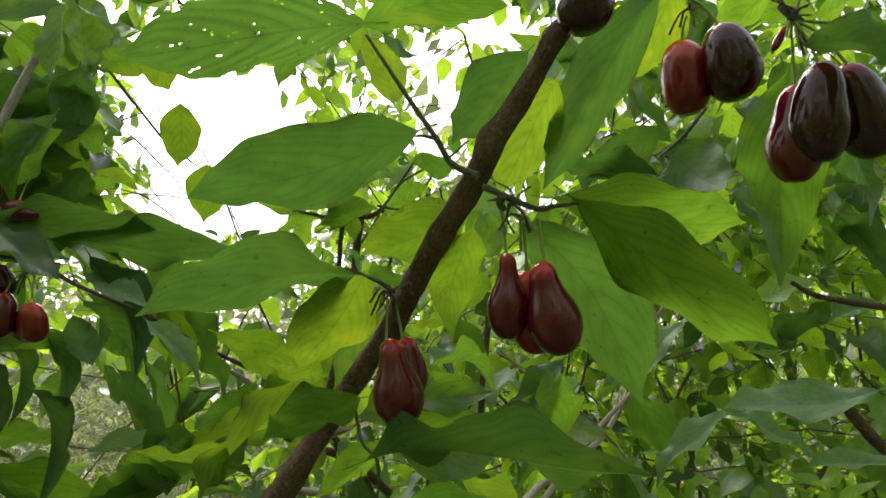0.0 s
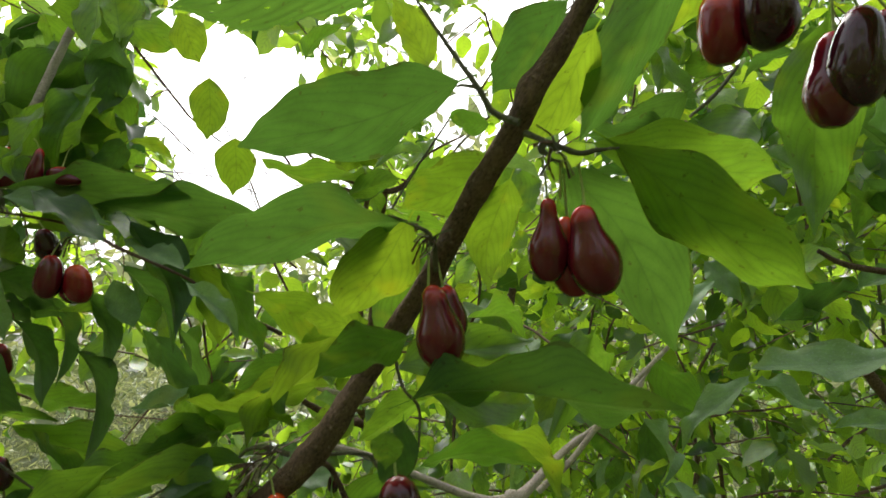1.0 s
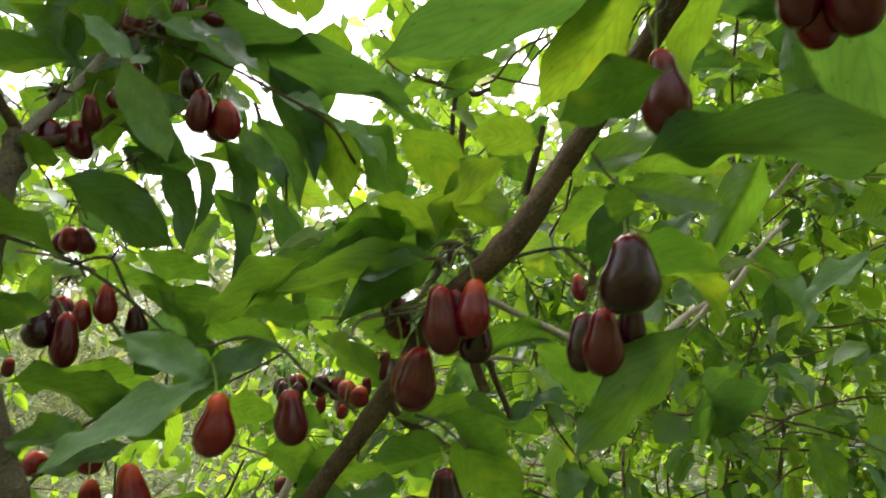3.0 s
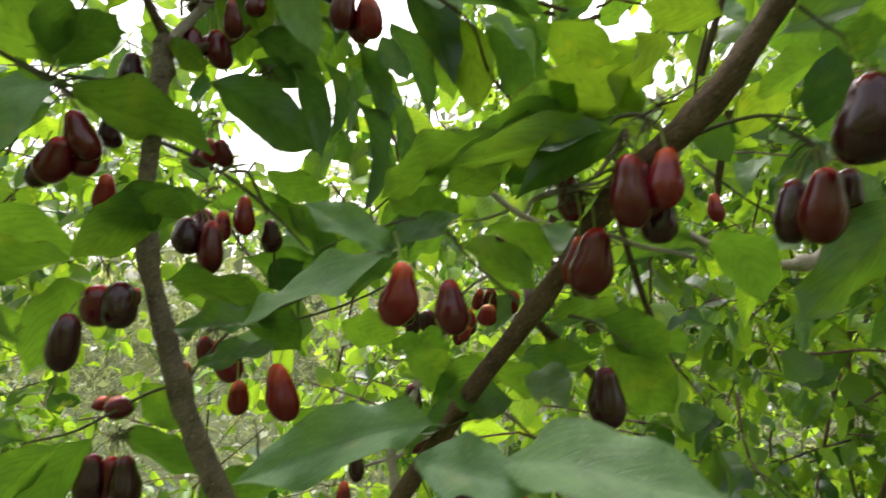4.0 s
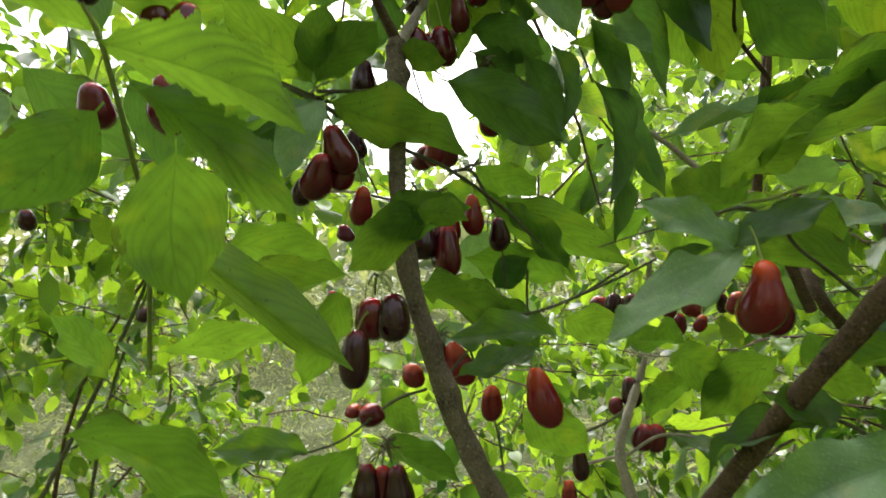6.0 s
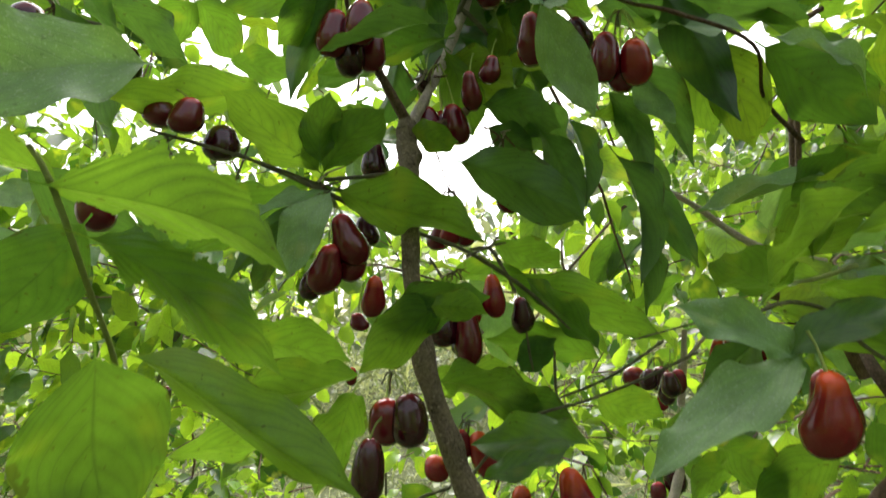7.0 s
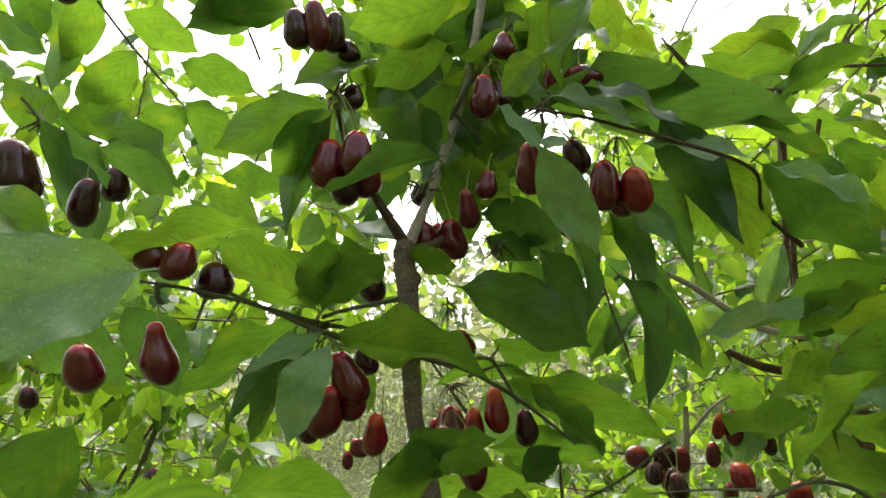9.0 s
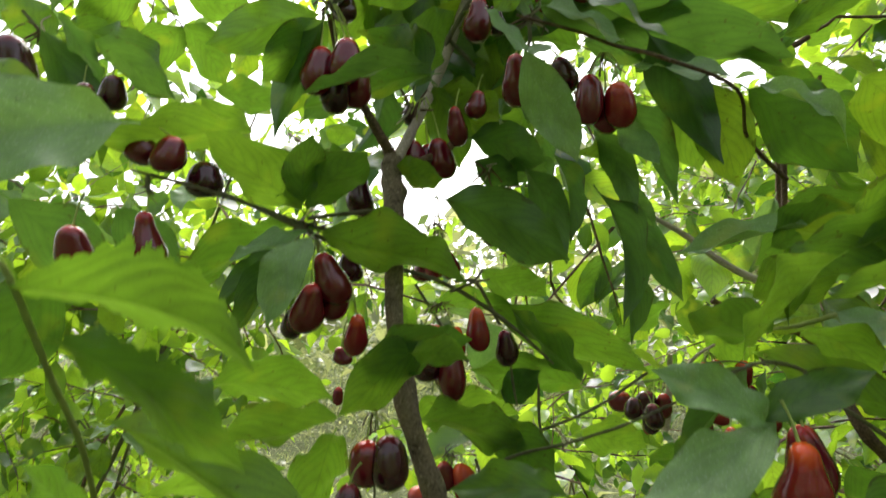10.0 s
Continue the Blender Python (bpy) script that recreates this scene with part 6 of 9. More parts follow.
branch(stem, [(-0.3486, 0.3808, 1.4280, 0.00065), (-0.3533, 0.3807, 1.4262, 0.00041), (-0.3585, 0.3824, 1.4242, 0.00029)], BARK_GREY, "twig", seed=98, sides=5)
branch(stem, [(-0.3116, 0.3817, 1.5085, 0.00098), (-0.3145, 0.3789, 1.5040, 0.00061), (-0.3218, 0.3832, 1.5010, 0.00043)], BARK, "twig", seed=99, sides=5)
branch(stem, [(-0.3079, 0.3833, 1.5076, 0.00098), (-0.3113, 0.3840, 1.5053, 0.00062), (-0.3145, 0.3803, 1.5022, 0.00043)], TWIG, "twig", seed=100, sides=5)
branch(stem, [(-0.3084, 0.3827, 1.5097, 0.00098), (-0.3107, 0.3839, 1.5059, 0.00061), (-0.3134, 0.3849, 1.5021, 0.00043)], BARK_GREY, "twig", seed=101, sides=5)
branch(stem, [(-0.3089, 0.3829, 1.5079, 0.00098), (-0.3056, 0.3873, 1.5040, 0.00062), (-0.3031, 0.3871, 1.4996, 0.00043)], BARK, "twig", seed=102, sides=5)
branch(stem, [(-0.3088, 0.3826, 1.5095, 0.00098), (-0.3135, 0.3840, 1.5120, 0.00062), (-0.3172, 0.3815, 1.5128, 0.00043)], TWIG, "twig", seed=103, sides=5)
branch(stem, [(-0.3101, 0.3827, 1.5063, 0.00098), (-0.3109, 0.3873, 1.5016, 0.00062), (-0.3086, 0.3858, 1.4960, 0.00043)], BARK, "twig", seed=104, sides=5)
branch(stem, [(-0.3115, 0.3821, 1.5067, 0.00098), (-0.3147, 0.3802, 1.5111, 0.00061), (-0.3199, 0.3762, 1.5140, 0.00043)], BARK, "twig", seed=105, sides=5)
branch(stem, [(-0.3111, 0.3824, 1.5060, 0.00098), (-0.3154, 0.3797, 1.5048, 0.00061), (-0.3175, 0.3717, 1.5023, 0.00042)], TWIG, "twig", seed=106, sides=5)
branch(stem, [(-0.3105, 0.3820, 1.5097, 0.00098), (-0.3066, 0.3833, 1.5111, 0.00061), (-0.3025, 0.3848, 1.5114, 0.00043)], BARK_GREY, "twig", seed=107, sides=5)
branch(stem, [(-0.5742, 0.2891, 1.6138, 0.00098), (-0.5705, 0.2943, 1.6127, 0.00062), (-0.5674, 0.2979, 1.6109, 0.00043)], BARK, "twig", seed=108, sides=5)
branch(stem, [(-0.5728, 0.2898, 1.6129, 0.00098), (-0.5773, 0.2948, 1.6112, 0.00062), (-0.5745, 0.2895, 1.6049, 0.00043)], TWIG, "twig", seed=109, sides=5)
branch(stem, [(-0.5723, 0.2897, 1.6139, 0.00098), (-0.5754, 0.2910, 1.6196, 0.00062), (-0.5824, 0.2922, 1.6247, 0.00044)], BARK_GREY, "twig", seed=110, sides=5)
branch(stem, [(-0.5754, 0.2885, 1.6147, 0.00098), (-0.5735, 0.2859, 1.6188, 0.00061), (-0.5780, 0.2826, 1.6224, 0.00042)], BARK, "twig", seed=111, sides=5)
branch(stem, [(-0.5739, 0.2890, 1.6148, 0.00098), (-0.5792, 0.2906, 1.6127, 0.00062), (-0.5721, 0.2861, 1.6060, 0.00042)], TWIG, "twig", seed=112, sides=5)
branch(stem, [(-0.5715, 0.2895, 1.6166, 0.00098), (-0.5766, 0.2879, 1.6137, 0.00061), (-0.5830, 0.2870, 1.6113, 0.00043)], BARK, "twig", seed=113, sides=5)
branch(stem, [(-0.5759, 0.2880, 1.6165, 0.00098), (-0.5835, 0.2879, 1.6157, 0.00061), (-0.5882, 0.2862, 1.6134, 0.00043)], BARK, "twig", seed=114, sides=5)
branch(stem, [(-0.5746, 0.2890, 1.6137, 0.00098), (-0.5839, 0.2922, 1.6179, 0.00062), (-0.5753, 0.2837, 1.6133, 0.00042)], TWIG, "twig", seed=115, sides=5)
branch(stem, [(-0.5717, 0.2894, 1.6167, 0.00098), (-0.5726, 0.2883, 1.6233, 0.00061), (-0.5724, 0.2942, 1.6302, 0.00044)], BARK_GREY, "twig", seed=116, sides=5)
branch(stem, [(-0.3618, 0.3235, 1.2794, 0.00067), (-0.3601, 0.3190, 1.2772, 0.00041), (-0.3641, 0.3292, 1.2708, 0.00030)], BARK, "twig", seed=117, sides=5)
branch(stem, [(-0.3634, 0.3231, 1.2803, 0.00067), (-0.3586, 0.3211, 1.2827, 0.00041), (-0.3595, 0.3293, 1.2814, 0.00030)], TWIG, "twig", seed=118, sides=5)
branch(stem, [(-0.3641, 0.3229, 1.2805, 0.00067), (-0.3650, 0.3225, 1.2781, 0.00042), (-0.3614, 0.3179, 1.2770, 0.00029)], BARK_GREY, "twig", seed=119, sides=5)
branch(stem, [(-0.3641, 0.3229, 1.2784, 0.00067), (-0.3652, 0.3176, 1.2814, 0.00041), (-0.3738, 0.3265, 1.2796, 0.00030)], BARK, "twig", seed=120, sides=5)
branch(stem, [(-0.3616, 0.3236, 1.2779, 0.00067), (-0.3655, 0.3264, 1.2792, 0.00042), (-0.3705, 0.3275, 1.2799, 0.00030)], TWIG, "twig", seed=121, sides=5)
branch(stem, [(-0.3618, 0.3236, 1.2779, 0.00067), (-0.3615, 0.3232, 1.2821, 0.00042), (-0.3559, 0.3177, 1.2865, 0.00029)], BARK, "twig", seed=122, sides=5)
branch(stem, [(-0.3613, 0.3237, 1.2779, 0.00067), (-0.3569, 0.3246, 1.2783, 0.00042), (-0.3541, 0.3252, 1.2782, 0.00029)], BARK, "twig", seed=123, sides=5)
branch(stem, [(-0.3629, 0.3233, 1.2780, 0.00067), (-0.3659, 0.3243, 1.2745, 0.00042), (-0.3703, 0.3284, 1.2700, 0.00030)], TWIG, "twig", seed=124, sides=5)
branch(stem, [(-0.3645, 0.3228, 1.2772, 0.00067), (-0.3647, 0.3222, 1.2729, 0.00042), (-0.3672, 0.3244, 1.2679, 0.00029)], BARK_GREY, "twig", seed=125, sides=5)
branch(stem, [(-0.3567, 0.4074, 1.3316, 0.00057), (-0.3591, 0.4076, 1.3290, 0.00036), (-0.3606, 0.4077, 1.3264, 0.00025)], BARK, "twig", seed=126, sides=5)
branch(stem, [(-0.3582, 0.4069, 1.3321, 0.00057), (-0.3564, 0.4108, 1.3349, 0.00036), (-0.3516, 0.4096, 1.3372, 0.00025)], TWIG, "twig", seed=127, sides=5)
branch(stem, [(-0.3581, 0.4070, 1.3327, 0.00057), (-0.3547, 0.4094, 1.3306, 0.00036), (-0.3528, 0.4115, 1.3284, 0.00025)], BARK_GREY, "twig", seed=128, sides=5)
branch(stem, [(-0.3577, 0.4071, 1.3319, 0.00057), (-0.3546, 0.4104, 1.3324, 0.00036), (-0.3500, 0.4057, 1.3330, 0.00025)], BARK, "twig", seed=129, sides=5)
branch(stem, [(-0.3571, 0.4072, 1.3326, 0.00057), (-0.3552, 0.4049, 1.3291, 0.00036), (-0.3560, 0.4093, 1.3252, 0.00025)], TWIG, "twig", seed=130, sides=5)
branch(stem, [(-0.3574, 0.4072, 1.3313, 0.00057), (-0.3529, 0.4075, 1.3300, 0.00036), (-0.3502, 0.4096, 1.3283, 0.00025)], BARK, "twig", seed=131, sides=5)
branch(stem, [(-0.3579, 0.4070, 1.3323, 0.00057), (-0.3588, 0.4078, 1.3357, 0.00036), (-0.3555, 0.4076, 1.3382, 0.00025)], BARK, "twig", seed=132, sides=5)
branch(stem, [(-0.3585, 0.4068, 1.3326, 0.00057), (-0.3597, 0.4034, 1.3305, 0.00035), (-0.3614, 0.4024, 1.3283, 0.00025)], TWIG, "twig", seed=133, sides=5)
branch(stem, [(-0.3566, 0.4074, 1.3303, 0.00057), (-0.3577, 0.4077, 1.3274, 0.00036), (-0.3564, 0.4034, 1.3252, 0.00025)], BARK_GREY, "twig", seed=134, sides=5)
branch(stem, [(-0.3719, 0.3414, 1.2764, 0.00054), (-0.3754, 0.3441, 1.2773, 0.00034), (-0.3726, 0.3403, 1.2793, 0.00024)], BARK, "twig", seed=180, sides=5)
branch(stem, [(-0.3711, 0.3415, 1.2771, 0.00054), (-0.3704, 0.3435, 1.2777, 0.00034), (-0.3730, 0.3485, 1.2769, 0.00024)], TWIG, "twig", seed=181, sides=5)
branch(stem, [(-0.3712, 0.3415, 1.2759, 0.00054), (-0.3731, 0.3392, 1.2786, 0.00034), (-0.3741, 0.3354, 1.2808, 0.00023)], BARK_GREY, "twig", seed=182, sides=5)
branch(stem, [(-0.3696, 0.3419, 1.2755, 0.00054), (-0.3662, 0.3397, 1.2782, 0.00034), (-0.3658, 0.3447, 1.2784, 0.00024)], BARK, "twig", seed=183, sides=5)
branch(stem, [(-0.3712, 0.3415, 1.2767, 0.00054), (-0.3697, 0.3417, 1.2724, 0.00034), (-0.3685, 0.3406, 1.2688, 0.00024)], TWIG, "twig", seed=184, sides=5)
branch(stem, [(-0.3710, 0.3415, 1.2764, 0.00054), (-0.3713, 0.3375, 1.2796, 0.00034), (-0.3743, 0.3384, 1.2807, 0.00024)], BARK, "twig", seed=185, sides=5)
branch(stem, [(-0.3703, 0.3417, 1.2761, 0.00054), (-0.3723, 0.3396, 1.2732, 0.00034), (-0.3771, 0.3421, 1.2694, 0.00024)], BARK, "twig", seed=186, sides=5)
branch(stem, [(-0.3707, 0.3416, 1.2769, 0.00054), (-0.3691, 0.3430, 1.2752, 0.00034), (-0.3677, 0.3431, 1.2737, 0.00024)], TWIG, "twig", seed=187, sides=5)
branch(stem, [(-0.3707, 0.3416, 1.2768, 0.00054), (-0.3679, 0.3419, 1.2775, 0.00034), (-0.3662, 0.3429, 1.2774, 0.00024)], BARK_GREY, "twig", seed=188, sides=5)
leaf(stem, (-0.3164, 0.1089, 1.4171), (-0.2932, 0.1319, 1.3909), (-0.22, 0.80, 0.56), 8, eaten="bitten", width=0.75)
leaf(stem, (-0.3614, 0.2809, 1.3755), (-0.4056, 0.2376, 1.3610), (-0.64, 0.45, 0.62), 10, width=0.81)
leaf(stem, (-0.4751, 0.2809, 1.3361), (-0.4235, 0.3263, 1.3413), (-0.60, 0.62, 0.50), 1, width=0.74)
leaf(stem, (-0.3695, 0.2891, 1.3655), (-0.4016, 0.3016, 1.3155), (-0.47, 0.74, 0.49), 8, width=0.85)
leaf(stem, (-0.4088, 0.1645, 1.3243), (-0.3838, 0.2135, 1.2892), (-0.31, 0.65, 0.69), 8, width=0.89)
leaf(stem, (-0.4004, 0.3024, 1.2780), (-0.4529, 0.2878, 1.2814), (0.22, -0.61, 0.76), 8, width=0.68)
leaf(stem, (-0.3924, 0.3151, 1.2720), (-0.4175, 0.2878, 1.2385), (-0.82, 0.55, 0.17), 2, width=1.31)
leaf(stem, (-0.3886, 0.3369, 1.2731), (-0.4097, 0.3108, 1.2319), (-0.89, 0.40, 0.20), 0, width=1.56)
leaf(stem, (-0.3755, 0.3406, 1.2730), (-0.3332, 0.3631, 1.2474), (-0.10, 0.82, 0.56), 2, width=1.20)
leaf(stem, (-0.2587, 0.2788, 1.3450), (-0.3138, 0.2946, 1.3427), (-0.20, -0.57, 0.80), 8, width=0.60)
leaf(stem, (-0.3406, 0.3284, 1.3634), (-0.3029, 0.4015, 1.3358), (-0.31, 0.47, 0.83), 8, width=0.62)
leaf(stem, (-0.2730, 0.4301, 1.3737), (-0.3135, 0.4286, 1.4228), (0.35, 0.88, 0.32), 8, width=0.85)
leaf(stem, (-0.3190, 0.4175, 1.3620), (-0.2959, 0.4236, 1.3818), (-0.47, 0.83, 0.29), 12, mat=LEAF_DARK_SHADED, width=1.62)
leaf(stem, (-0.3839, 0.2732, 1.4834), (-0.3596, 0.3109, 1.5040), (-0.68, 0.04, 0.73), 7, width=1.63)
leaf(stem, (-0.3221, 0.3752, 1.3519), (-0.2884, 0.4058, 1.3206), (-0.24, 0.81, 0.53), 8, width=1.23)
leaf(stem, (-0.3091, 0.4422, 1.2701), (-0.2680, 0.4749, 1.2350), (-0.23, 0.83, 0.51), 5, width=1.28)
leaf(stem, (-0.3299, 0.3539, 1.2303), (-0.3000, 0.4037, 1.2299), (-0.81, 0.49, 0.34), 8, width=1.10)
leaf(stem, (-0.2782, 0.4603, 1.3358), (-0.2380, 0.4821, 1.3219), (-0.28, 0.83, 0.49), 1, width=1.68)
leaf(stem, (-0.4834, 0.2475, 1.3278), (-0.5104, 0.2395, 1.3619), (0.10, 0.95, 0.30), 1, width=1.90)
leaf(stem, (-0.4238, 0.2651, 1.2538), (-0.4466, 0.2169, 1.2766), (-0.70, 0.55, 0.46), 1, width=0.73)
leaf(stem, (-0.3999, 0.3958, 1.2949), (-0.3813, 0.4222, 1.2580), (0.86, -0.51, 0.06), 5, width=0.87)
leaf(stem, (-0.3661, 0.1672, 1.4820), (-0.4025, 0.1197, 1.4628), (0.65, -0.65, 0.38), 12, mat=LEAF_WAXY_SHEEN, width=0.97)
leaf(stem, (-0.4497, 0.1665, 1.5271), (-0.4375, 0.2033, 1.4974), (0.95, -0.05, 0.32), 8, width=1.04)
leaf(stem, (-0.4053, 0.2813, 1.5182), (-0.4422, 0.2164, 1.5048), (-0.67, 0.24, 0.70), 8, width=0.66)
leaf(stem, (-0.3646, 0.2779, 1.4636), (-0.3052, 0.3111, 1.4348), (-0.17, 0.80, 0.57), 7, width=0.99)
leaf(stem, (-0.3726, 0.2762, 1.4628), (-0.3916, 0.2449, 1.4489), (0.48, -0.58, 0.66), 1, mat=LEAF_WAXY_SHEEN, width=0.63)
leaf(stem, (-0.3567, 0.2560, 1.4572), (-0.3701, 0.2417, 1.4202), (0.24, -0.93, 0.27), 0, mat=LEAF_WAXY_SHEEN, width=1.00)
leaf(stem, (-0.3846, 0.2888, 1.4587), (-0.4173, 0.2615, 1.4247), (-0.79, 0.46, 0.39), 9, mat=LEAF_DARK_SHADED, width=0.71)
leaf(stem, (-0.3875, 0.2780, 1.4528), (-0.4076, 0.2664, 1.4174), (-0.81, 0.50, 0.30), 2, mat=LEAF_DARK_SHADED, width=0.92)
leaf(stem, (-0.3870, 0.2862, 1.4685), (-0.4507, 0.2681, 1.4408), (-0.46, 0.44, 0.77), 8, width=0.88)
leaf(stem, (-0.3768, 0.2780, 1.4742), (-0.4014, 0.2414, 1.5082), (-0.19, 0.73, 0.65), 12, width=1.04)
leaf(stem, (-0.3731, 0.2794, 1.4738), (-0.3338, 0.2683, 1.4945), (-0.27, 0.53, 0.80), 8, width=1.11)
leaf(stem, (-0.3687, 0.2699, 1.4758), (-0.3557, 0.2588, 1.5036), (-0.71, 0.47, 0.52), 8, width=1.25)
leaf(stem, (-0.3189, 0.3261, 1.4796), (-0.2598, 0.3442, 1.4444), (-0.02, 0.90, 0.43), 8, mat=LEAF_DARK_SHADED, width=0.87)
leaf(stem, (-0.2637, 0.2887, 1.5346), (-0.2469, 0.3068, 1.4858), (0.26, -0.93, -0.26), 5, mat=LEAF_WAXY_SHEEN, width=0.67)
leaf(stem, (-0.2630, 0.2970, 1.5376), (-0.2765, 0.2734, 1.5514), (0.88, -0.26, 0.41), 5, mat=LEAF_WAXY_SHEEN, width=1.58)
leaf(stem, (-0.2627, 0.2967, 1.5401), (-0.2525, 0.2907, 1.5336), (-0.01, -0.74, 0.67), 5, mat=LEAF_WAXY_SHEEN, width=1.51)
leaf(stem, (-0.2318, 0.2953, 1.6095), (-0.2541, 0.3160, 1.5698), (-0.61, -0.79, -0.07), 7, width=1.13)
leaf(stem, (-0.2605, 0.3206, 1.5913), (-0.2853, 0.3251, 1.5763), (-0.13, -0.99, -0.08), 8, width=1.51)
leaf(stem, (-0.2564, 0.3060, 1.5609), (-0.2220, 0.3518, 1.5553), (0.69, -0.45, 0.57), 1, mat=LEAF_WAXY_SHEEN, width=0.60)
leaf(stem, (-0.2583, 0.3148, 1.5675), (-0.1866, 0.3818, 1.5800), (-0.50, 0.39, 0.78), 1, mat=LEAF_DARK_SHADED, width=0.60)
leaf(stem, (-0.2260, 0.3716, 1.6166), (-0.2059, 0.3910, 1.6095), (-0.02, 0.37, 0.93), 0, mat=LEAF_YELLOW, width=1.01)
leaf(stem, (-0.2291, 0.3478, 1.5633), (-0.1292, 0.4378, 1.5638), (-0.39, 0.42, 0.82), 1, mat=LEAF_DARK_SHADED, width=0.60)
leaf(stem, (-0.2258, 0.3758, 1.5342), (-0.2038, 0.4050, 1.4767), (-0.01, 0.89, 0.45), 9, mat=LEAF_DARK_SHADED, width=0.81)
leaf(stem, (-0.1921, 0.3864, 1.5432), (-0.1717, 0.4049, 1.4821), (0.38, 0.84, 0.38), 0, mat=LEAF_YELLOW, width=1.13)
leaf(stem, (-0.1652, 0.3774, 1.5277), (-0.1266, 0.3579, 1.4743), (0.70, 0.66, 0.26), 1, width=1.36)
leaf(stem, (-0.1142, 0.3960, 1.4678), (-0.1665, 0.4148, 1.4381), (0.01, 0.85, 0.52), 1, width=1.05)
leaf(stem, (-0.1706, 0.4224, 1.5663), (-0.1110, 0.4700, 1.5417), (0.61, -0.42, 0.67), 2, width=0.87)
leaf(stem, (-0.2052, 0.3926, 1.5425), (-0.1900, 0.4173, 1.4958), (0.20, 0.84, 0.51), 8, width=0.84)
leaf(stem, (-0.2556, 0.3596, 1.5047), (-0.2184, 0.3983, 1.4846), (-0.17, 0.58, 0.80), 9, width=0.65)
leaf(stem, (-0.2428, 0.4847, 1.4950), (-0.2461, 0.5460, 1.3882), (0.95, -0.3, -0.1), 2, mat=LEAF_DARK_SHADED, width=0.42)
leaf(stem, (-0.2344, 0.4351, 1.4879), (-0.2054, 0.4578, 1.4206), (0.03, 0.94, 0.33), 2, mat=LEAF_DARK_SHADED, width=0.60)
leaf(stem, (-0.1726, 0.4739, 1.6354), (-0.0954, 0.5661, 1.6382), (-0.25, 0.18, 0.95), 3, width=0.60)
leaf(stem, (-0.0830, 0.5824, 1.6923), (-0.1339, 0.5715, 1.6503), (-0.48, 0.80, 0.37), 7, mat=LEAF_YELLOW, width=1.22)
leaf(stem, (-0.3275, 0.3354, 1.5537), (-0.3958, 0.3131, 1.5404), (-0.34, 0.59, 0.74), 2, width=0.82)
leaf(stem, (-0.3668, 0.2954, 1.5772), (-0.3974, 0.2794, 1.5443), (-0.74, 0.49, 0.45), 5, width=1.03)
leaf(stem, (-0.3651, 0.2861, 1.5721), (-0.3896, 0.2773, 1.5124), (-0.82, 0.51, 0.26), 9, mat=LEAF_DARK_SHADED, width=0.60)
leaf(stem, (-0.3705, 0.2934, 1.5805), (-0.4022, 0.2442, 1.5503), (-0.86, 0.31, 0.40), 1, width=0.68)
leaf(stem, (-0.3321, 0.3543, 1.5595), (-0.3752, 0.3430, 1.5954), (0.20, 0.84, 0.51), 7, width=1.59)
leaf(stem, (-0.3046, 0.3284, 1.6385), (-0.3579, 0.3010, 1.6234), (-0.44, 0.41, 0.80), 5, width=1.11)
leaf(stem, (-0.3502, 0.3172, 1.6089), (-0.3802, 0.2778, 1.5878), (0.41, -0.65, 0.63), 8, width=0.92)
leaf(stem, (-0.3167, 0.3382, 1.6194), (-0.3628, 0.3349, 1.6055), (-0.28, 0.54, 0.79), 1, width=1.25)
leaf(stem, (-0.3356, 0.3639, 1.5592), (-0.3296, 0.3854, 1.5124), (-0.15, 0.91, 0.40), 8, width=1.12)
leaf(stem, (-0.3399, 0.3495, 1.5702), (-0.3243, 0.3797, 1.6133), (-0.95, 0.29, 0.14), 1, width=1.16)
leaf(stem, (-0.3475, 0.3268, 1.5018), (-0.3200, 0.3277, 1.4922), (0.20, 0.74, 0.64), 5, width=1.30)
leaf(stem, (-0.3246, 0.4250, 1.4226), (-0.2324, 0.4779, 1.3745), (-0.29, 0.87, 0.39), 1, width=0.60)
leaf(stem, (-0.3386, 0.4469, 1.4523), (-0.2999, 0.4863, 1.4312), (-0.25, 0.64, 0.73), 3, width=1.03)
leaf(stem, (-0.3479, 0.2804, 1.4000), (-0.3028, 0.3060, 1.4081), (-0.49, 0.71, 0.51), 1, width=0.96)
leaf(stem, (-0.3171, 0.2692, 1.4043), (-0.2989, 0.2874, 1.4000), (-0.50, 0.64, 0.58), 12, width=1.13)
leaf(stem, (-0.1800, 0.3271, 1.4187), (-0.1489, 0.3036, 1.4318), (0.33, 0.75, 0.57), 1, width=1.40)
leaf(stem, (-0.1675, 0.3488, 1.4428), (-0.1342, 0.3368, 1.4564), (-0.03, 0.71, 0.70), 7, width=1.90)
leaf(stem, (-0.3014, 0.3855, 1.5083), (-0.2775, 0.4052, 1.5071), (-0.40, 0.53, 0.74), 5, mat=LEAF_DARK_SHADED, width=1.32)
leaf(stem, (-0.3168, 0.3790, 1.5132), (-0.2934, 0.3904, 1.4973), (-0.03, 0.83, 0.55), 1, mat=LEAF_DARK_SHADED, width=1.62)
leaf(stem, (-0.3179, 0.3761, 1.5269), (-0.2742, 0.3847, 1.5076), (0.11, 0.80, 0.59), 8, mat=LEAF_DARK_SHADED, width=1.20)
leaf(stem, (-0.5159, 0.3497, 1.6343), (-0.5657, 0.3471, 1.6085), (-0.44, 0.36, 0.82), 0, width=1.41)
leaf(stem, (-0.5225, 0.3569, 1.6406), (-0.5128, 0.3886, 1.6044), (-0.08, 0.76, 0.65), 8, width=1.64)
